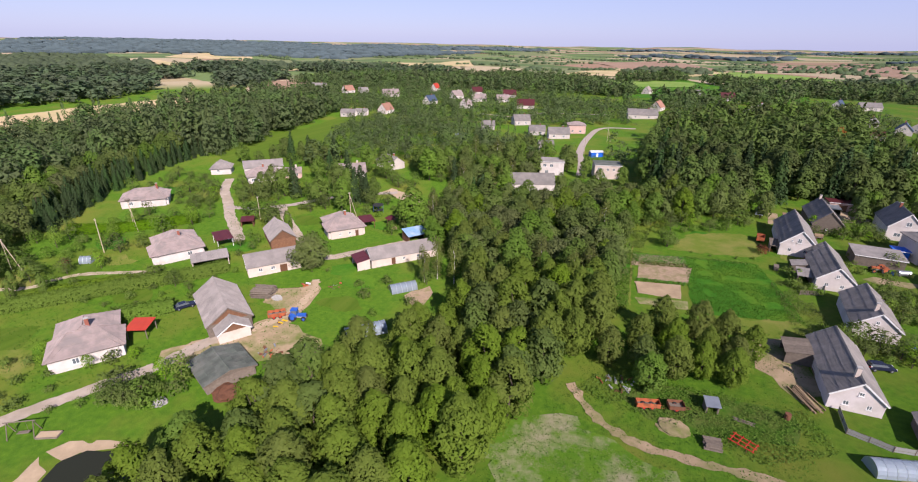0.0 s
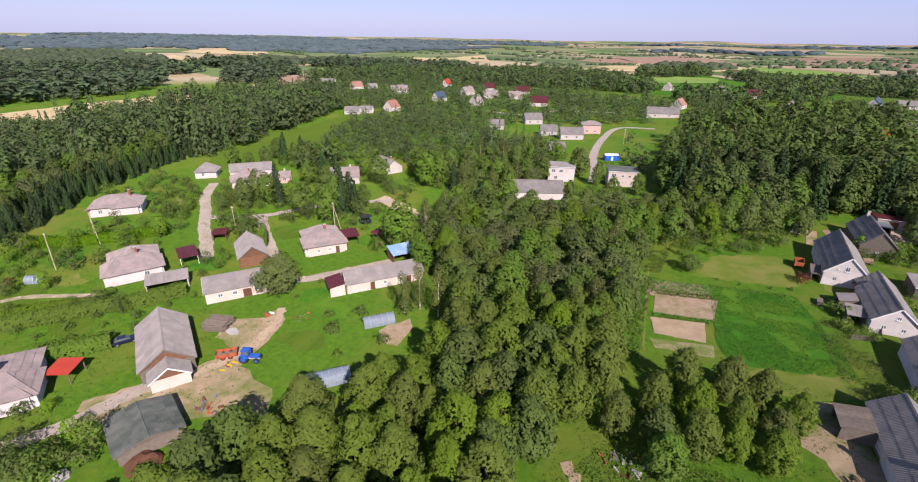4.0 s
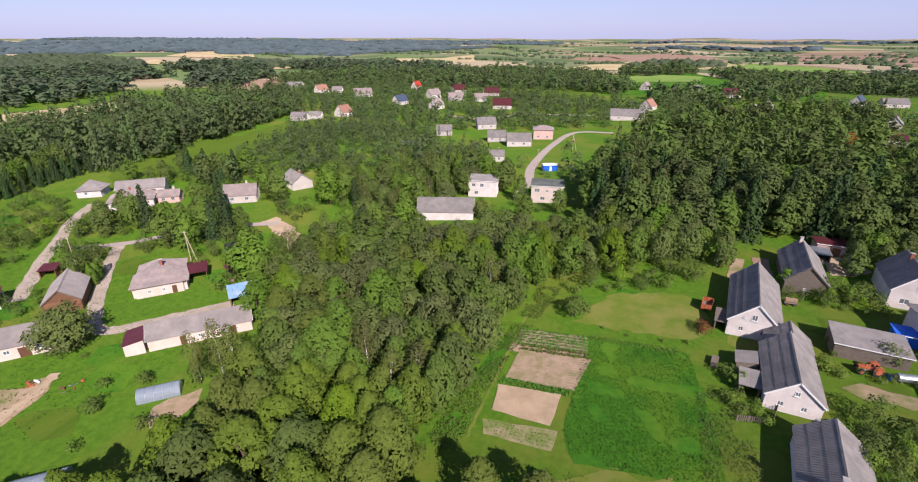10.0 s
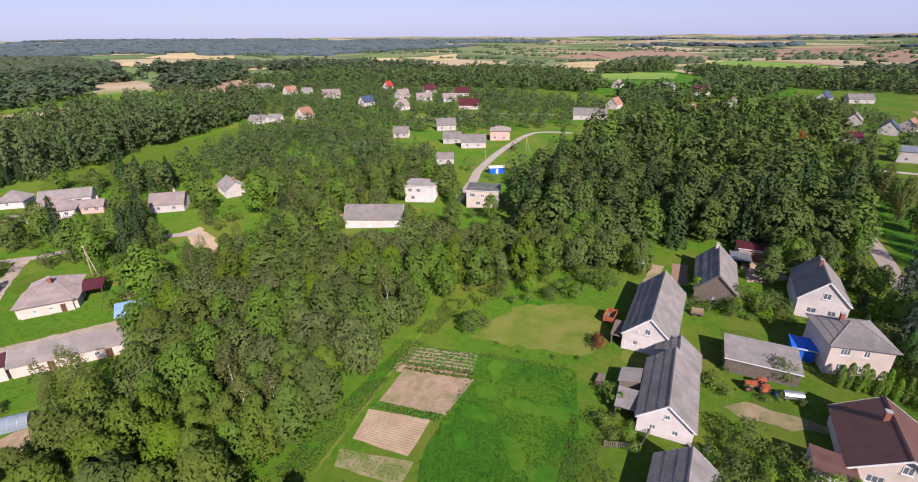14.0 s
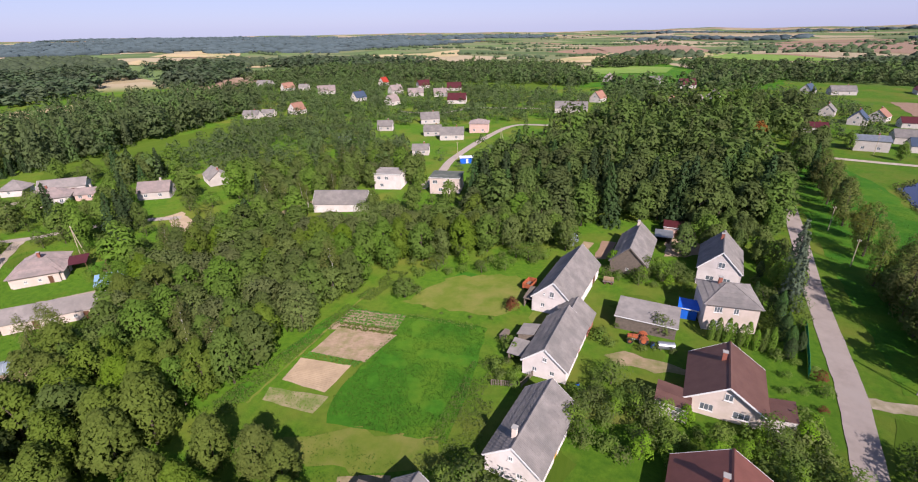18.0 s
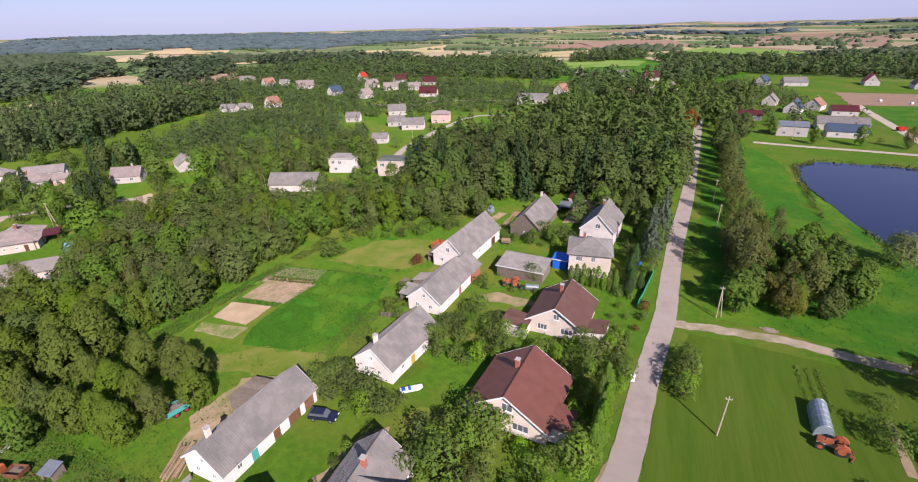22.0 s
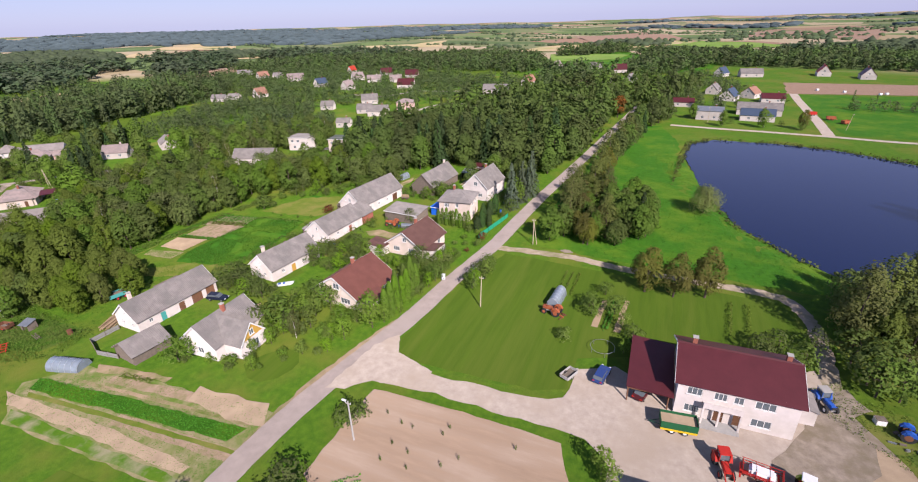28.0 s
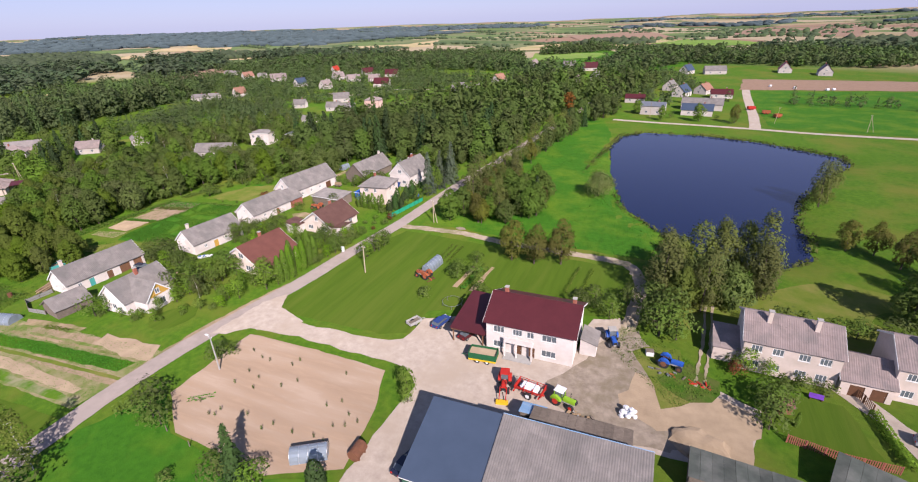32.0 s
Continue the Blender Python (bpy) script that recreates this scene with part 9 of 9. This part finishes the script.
scatter([(62, 83), (64, 97), (72, 96), (82, 93), (82, 86), (70, 84)], [("fruit", 3), ("lime", 2), ("bush", 2)], 3.0, 0.7, 1.25, 98, "garden trees", 0.5)
scatter([(17, 134.6), (18, 137.4), (35, 137), (35, 134.8)], [("bush", 1)], 3.6, 0.25, 0.45, 99, "low plants along the field", 0.1)
put("fruit", 13.6, 139.4, 1.1, 1.4)
# ---- gardens on the slope ----
scatter([(-60, 150), (-70, 190), (-95, 205), (-60, 250), (-24, 250), (-20, 225), (-44, 205), (-30, 180)], [("mid", 4), ("willow", 1), ("fruit", 2), ("birch", 1)], 5.6, 0.75, 1.25, 5, "garden trees", 2.5)
scatter([(-150, 120), (-120, 142), (-100, 150), (-62, 150), (-60, 128), (-66, 122), (-92, 134), (-112, 126), (-132, 108)], [("fruit", 4), ("bush", 4), ("mid", 0.6)], 4.6, 0.8, 1.5, 30, "garden trees", 1.8)
scatter([(-132, 128), (-140, 142), (-120, 160), (-84, 165), (-90, 152), (-112, 150)], [("fruit", 4), ("mid", 1.5), ("spruce", 0.5)], 4.6, 0.9, 1.4, 31, "garden trees", 2.2)
scatter([(-130, 165), (-125, 185), (-95, 205), (-70, 190), (-80, 165)], [("fruit", 3), ("mid", 2), ("bush", 2)], 4.6, 1.0, 1.5, 32, "garden trees", 2.2)
scatter([(-180, 120), (-185, 150), (-150, 150), (-130, 125), (-145, 105)], [("bush", 4), ("fruit", 3)], 4.8, 0.8, 1.4, 33, "garden bushes", 2.2)
scatter([(-115, 60), (-110, 82), (-96, 84), (-86, 74), (-100, 58)], [("bush", 5), ("fruit", 1.5), ("yellowbush", 0.7)], 4.0, 0.6, 1.1, 34, "garden bushes", 1.5)
scatter([(-104, 34), (-100, 46), (-88, 40), (-78, 48), (-70, 46), (-70, 38), (-86, 30)], [("bush", 5), ("yellowbush", 1), ("fruit", 0.8)], 4.0, 0.5, 1.1, 35, "garden bushes", 1.0)
scatter([(-78, 38.5), (-76, 43), (-69, 44.5), (-69, 40)], [("fruit", 3), ("bush", 3)], 1.9, 0.7, 1.1, 36, "garden bushes", 0.1)
scatter([(-160, 70), (-158, 84), (-140, 76), (-138, 66)], [("fruit", 3), ("bush", 2), ("mid", 1)], 6.5, 0.9, 1.6, 37, "garden trees", 1.2)
scatter([(-112, 96), (-104, 108), (-92, 104), (-90, 96), (-104, 90)], [("bush", 3), ("fruit", 3)], 4.4, 0.7, 1.1, 38, "garden bushes", 1.2)
scatter([(-92, 84), (-88, 98), (-70, 104), (-62, 94), (-72, 86)], [("bush", 4)], 6.0, 0.5, 0.9, 39, "garden bushes", 1.2)
scatter([(-48, 62), (-58, 88), (-50, 100), (-40, 98), (-34, 80), (-40, 64)], [("bush", 4), ("fruit", 1)], 7.5, 0.7, 1.2, 40, "bushes by the stream", 1.5)
scatter([(-30, 190), (-20, 212), (0, 206), (2, 200), (-10, 185)], [("fruit", 3), ("mid", 2)], 5, 0.7, 1.0, 41, "garden trees", 2.5)
for k in range(5):
    put("thuja", -99 + 2.4 * k, 142 + 2.0 * k, 0.55, 0.8, "", "small thujas along the lane")
for x, y in ((-124.8, 59.3), (-128.6, 54.8), (-133, 58)):
    put("thuja", x, y, 1.0, 1.3, "", "thujas on the lawn")
scatter([(-162, 84), (-186, 122), (-199, 156), (-203, 184), (-216, 186), (-212, 156), (-200, 120), (-176, 80)], [("spruce", 1)], 3.5, 0.55, 0.78, 7, "young spruces in a plantation", 1.0)
scatter([(-148, 62), (-162, 84), (-176, 80), (-200, 120), (-212, 156), (-216, 186), (-238, 190), (-218, 150), (-208, 110), (-207, 56), (-170, 44)], [("mid", 3), ("ash", 2), ("willow", 1), ("birch", 0.4)], 6.0, 0.85, 1.25, 79, "trees on the slope", 1.0)
scatter([(-142, 56), (-150, 64), (-164, 58), (-160, 48)], [("weeping", 1), ("mid", 1)], 6.0, 0.8, 1.1, 80, "trees on the slope", 1.0)
scatter([(-330, 176), (-322, 160), (-300, 186), (-282, 200), (-290, 215)], [("mid", 1)], 9, 0.8, 1.1, 46, "trees on the slope")
weeds("reeds along the lake shore", [(134, 196), (136, 240), (139, 264), (150, 275), (176, 275), (198, 267), (224, 248), (224, 236), (209, 208), (201, 190), (196, 168), (198, 160), (195, 146), (188, 139), (176, 136), (160, 152), (149, 168), (142, 196), (143.6, 197), (151, 168.4), (161, 153.6), (176, 138), (187, 141), (193, 147), (194.6, 161), (193.6, 170), (198.6, 192), (206.6, 209), (221, 236), (221, 246), (212, 251.6), (197.4, 263.6), (175, 271.6), (150.6, 271.6), (141, 262), (139.4, 240)], 3800, 1.0, L_REED, 9, 0.7, "reeds")

scatter([(-66, 128), (-60, 150), (-50, 150), (-44, 126), (-36, 106), (-46, 112)], [("mid", 3), ("ash", 2), ("birch", 1), ("fruit", 1)], 4.8, 0.75, 1.1, 47, "trees along the stream", 1.5)
scatter([(-178, 176), (-150, 178), (-128, 186), (-130, 205), (-165, 195)], [("mid", 2), ("fruit", 2), ("spruce", 1)], 5.6, 0.9, 1.3, 49, "garden trees", 2.0)
scatter([(140, 306), (140, 330), (190, 318), (198, 306)], [("fruit", 2), ("mid", 1)], 8.5, 0.7, 1.0, 53, "garden trees", 2.5)
put("linden", 191, 309, 1.0)

weeds("tufts of lush grass in the vegetable field", [(17.5, 133), (35, 133), (37.5, 118), (39, 104), (20, 101.5), (17.5, 107)], 9000, 0.25, L_CROPDULL, 61, 0.22, "grass_tufts")
weeds("rough grass tufts round the machines and field", [(-14, 44), (-8, 62), (2, 96), (20, 100), (40, 98), (30, 60), (36, 44)], 9000, 0.2, L_CROPDULL, 62, 0.2, "grass_tufts")
weeds("grass tufts on the lake meadow", [(101, 137), (159, 133), (175, 135), (150, 167), (143, 196), (137, 240), (106, 240)], 9000, 0.25, L_CROPDULL, 63, 0.24, "grass_tufts")

scatter([(66, 109), (80, 109), (82, 93), (88, 96), (89, 122), (84, 124), (80, 120), (68, 119)], [("lime", 4), ("yellowbush", 1), ("bush", 2)], 2.5, 0.6, 1.0, 71, "lush garden shrubs", 0.3)
scatter([(53, 84), (56, 90), (66, 90), (70, 84), (66, 73), (56, 73)], [("lime", 3), ("fruit", 1)], 3.0, 0.5, 0.8, 72, "lush garden shrubs", 0.6)
scatter([(106, 140), (107, 176), (113, 178), (128, 168), (129, 148), (116, 139)], [("ash", 3), ("linden", 2), ("poplarbirch", 1)], 4.4, 0.7, 1.0, 73, "trees on the lake meadow", 0.5)
scatter([(162, 112), (165, 128), (174, 133), (183, 130), (182, 120), (170, 113)], [("poplarbirch", 4), ("willow", 1)], 4.6, 1.0, 1.3, 74, "trees by the lake", 0.5)

hedge("clipped hedge along the road", [(85.6, 104), (86.2, 110), (87, 118), (87.6, 126)], 1.0, 1.3, L_THUJA, 21, 70, 0.3)
put("lime", 82.6, 94.2, 1.5)
put("lime", 69.4, 91.6, 1.3)
for x, y, k, h in ((96.2, 112.5, "fruit", 1.0), (96.4, 116.5, "fruit", 1.1), (96.8, 120.5, "fruit", 1.0), (84.8, 121, "yellowbush", 1.3), (82.2, 118, "yellowbush", 1.0), (-103, 50, "yellowbush", 0.9), (-99, 44, "lime", 0.7), (-96, 41.5, "lime", 0.6), (-87, 44, "lime", 0.7), (-85, 47, "bush", 1.2), (-82, 49, "lime", 0.6), (-114, 72, "yellowbush", 0.8), (-111, 73.5, "yellowbush", 0.8)):
    put(k, x, y, h, h * 1.15)
scatter([(-160, 60), (-150, 100), (-128, 108), (-122, 96), (-130, 84), (-120, 62), (-140, 55)], [("bush", 4), ("lime", 1), ("fruit", 2)], 5.5, 1.0, 1.6, 75, "garden bushes", 1.5)
scatter([(-76, 38), (-72, 47), (-66, 47), (-66, 39)], [("bush", 3), ("lime", 1)], 2.4, 1.0, 1.5, 77, "garden bushes", 0.6)
scatter([(-60, 84), (-54, 98), (-48, 102), (-44, 96), (-50, 84)], [("bush", 4), ("mid", 1)], 6.0, 0.5, 1.0, 78, "bushes by the stream", 1.2)

weeds("tufts of rough grass on the slope", [(-125, 36), (-150, 60), (-150, 100), (-120, 130), (-70, 135), (-52, 100), (-60, 60), (-90, 36)], 12000, 0.2, L_CROPDULL, 64, 0.26, "grass_tufts")

# ---- far woods ----
woods("far_woods", "dense dark green woods round the village", [[(-207, 56), (-208, 110), (-218, 150), (-236, 190), (-238, 250), (-262, 330), (-300, 400), (-355, 385), (-352, 330), (-330, 200), (-320, 150), (-330, 90), (-300, 40)]], 7.2, 0.75, 1.7, 21, L_FARWOOD, 230, 1.1, 0.12, 2.0, True)
woods("far_woods", "tall dark green woods beside the road", [[(6, 232), (100, 232), (104, 300), (104, 330), (60, 345), (30, 330), (8, 300)], [(130, 330), (104, 318), (60, 345), (30, 335), (32, 372), (62, 395), (120, 420), (145, 440), (150, 415), (132, 380)]], 7.6, 1.0, 1.8, 29, L_WOOD, 240, 1.15, 0.18, 2.0, True)
woods("far_woods", "green trees round the upper village", [[(-135, 175), (-128, 205), (-92, 205), (-62, 250), (-60, 228), (-28, 226), (-14, 226), (0, 232), (0, 250), (-14, 262), (-34, 262), (-70, 290), (-110, 325), (-180, 325), (-188, 290), (-160, 222)]], 6.2, 0.5, 1.2, 25, L_FARWOOD, 180, 0.95, 0.12, 2.0, True)
woods("far_woods", "low green trees between the upper village houses", [[(30, 330), (25, 385), (60, 415), (100, 420), (75, 440), (40, 490), (10, 470), (-60, 500), (-110, 545), (-320, 560), (-400, 500), (-330, 440), (-225, 340), (-195, 325), (-130, 335), (-70, 330), (-52, 345), (-10, 365), (20, 365)]], 7.6, 0.55, 1.15, 28, L_FARWOOD, 130, 1.15, 0.12, 3.5, True)
woods("far_woods", "tall mixed trees beside the green clearing", [[(-195, 180), (-205, 178), (-238, 190), (-240, 250), (-264, 345), (-300, 400), (-250, 380), (-222, 318), (-206, 240)]], 6.5, 1.2, 2.0, 26, L_FARWOOD, 300, 1.05, 0.35, 1.0)
woods("far_woods", "trees round the houses beyond the lake", [[(122, 345), (124, 420), (112, 500), (160, 530), (184, 420), (196, 360), (160, 338)], [(222, 372), (222, 388), (300, 372), (320, 356)]], 7.0, 0.5, 1.05, 27, L_FARWOOD, 130, 1.15, 0.1, 2.5, True)
woods("far_woods", "woods behind the upper village", [[(-460, 560), (-330, 565), (-250, 575), (-150, 590), (-60, 590), (-20, 560), (0, 600), (-30, 690), (-60, 800), (-200, 860), (-330, 820), (-460, 760)], [(105, 505), (150, 590), (170, 640), (240, 620), (330, 590), (460, 700), (300, 760), (180, 800), (110, 830), (70, 800), (110, 740), (95, 690), (85, 600), (70, 560)], [(20, 470), (90, 500), (60, 545), (10, 530)], [(330, 120), (280, 200), (290, 280), (420, 300), (420, 120)], [(-40, 870), (40, 940), (70, 890), (60, 830), (0, 800), (-40, 820)]], 8.6, 0.8, 1.5, 22, L_FARWOOD, 90, 1.75, 0.08, 2.0, True)
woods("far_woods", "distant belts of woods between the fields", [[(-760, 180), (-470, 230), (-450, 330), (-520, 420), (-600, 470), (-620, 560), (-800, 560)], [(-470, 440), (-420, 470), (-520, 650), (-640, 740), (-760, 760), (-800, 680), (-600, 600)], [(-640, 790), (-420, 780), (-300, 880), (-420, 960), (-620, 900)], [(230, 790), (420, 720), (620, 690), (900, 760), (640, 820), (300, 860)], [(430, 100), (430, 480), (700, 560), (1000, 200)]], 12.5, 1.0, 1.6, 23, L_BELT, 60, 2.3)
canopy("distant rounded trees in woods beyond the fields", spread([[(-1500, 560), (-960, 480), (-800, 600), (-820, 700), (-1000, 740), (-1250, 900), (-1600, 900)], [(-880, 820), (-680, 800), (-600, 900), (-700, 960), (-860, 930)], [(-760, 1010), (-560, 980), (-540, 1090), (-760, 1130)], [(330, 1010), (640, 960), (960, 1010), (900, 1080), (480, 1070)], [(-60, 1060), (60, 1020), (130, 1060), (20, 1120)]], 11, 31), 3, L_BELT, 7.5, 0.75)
canopy("woods near the horizon, tinted with blue haze", spread([[(-3600, 900), (-1700, 960), (-1400, 1260), (-1000, 1300), (-700, 1700), (-700, 2200), (-3600, 2400)], [(-2600, 250), (-1500, 420), (-1560, 760), (-2600, 900)]], 30, 32, 160) + spread([[(-4300, 2450), (-600, 2500), (-500, 3000), (-4300, 3400)], [(-100, 2300), (500, 2250), (600, 2440), (-100, 2500)], [(1000, 1500), (1500, 1400), (1600, 1520), (1050, 1600)], [(700, 2000), (1800, 1800), (1900, 1950), (800, 2150)], [(-200, 3200), (1300, 3100), (1400, 3360), (-200, 3500)], [(1300, 2700), (3200, 2300), (3300, 2600), (1300, 2950)]], 38, 33, 120), 4, M_HORIZON, 20, 0.32)
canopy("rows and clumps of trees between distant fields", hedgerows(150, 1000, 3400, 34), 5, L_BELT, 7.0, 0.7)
# spare models that found no place
for kind in PROTO.values():
    for root in kind:
        if root.name in FRESH:
            for ob in (*root.children_recursive, root):
                bpy.data.objects.remove(ob)
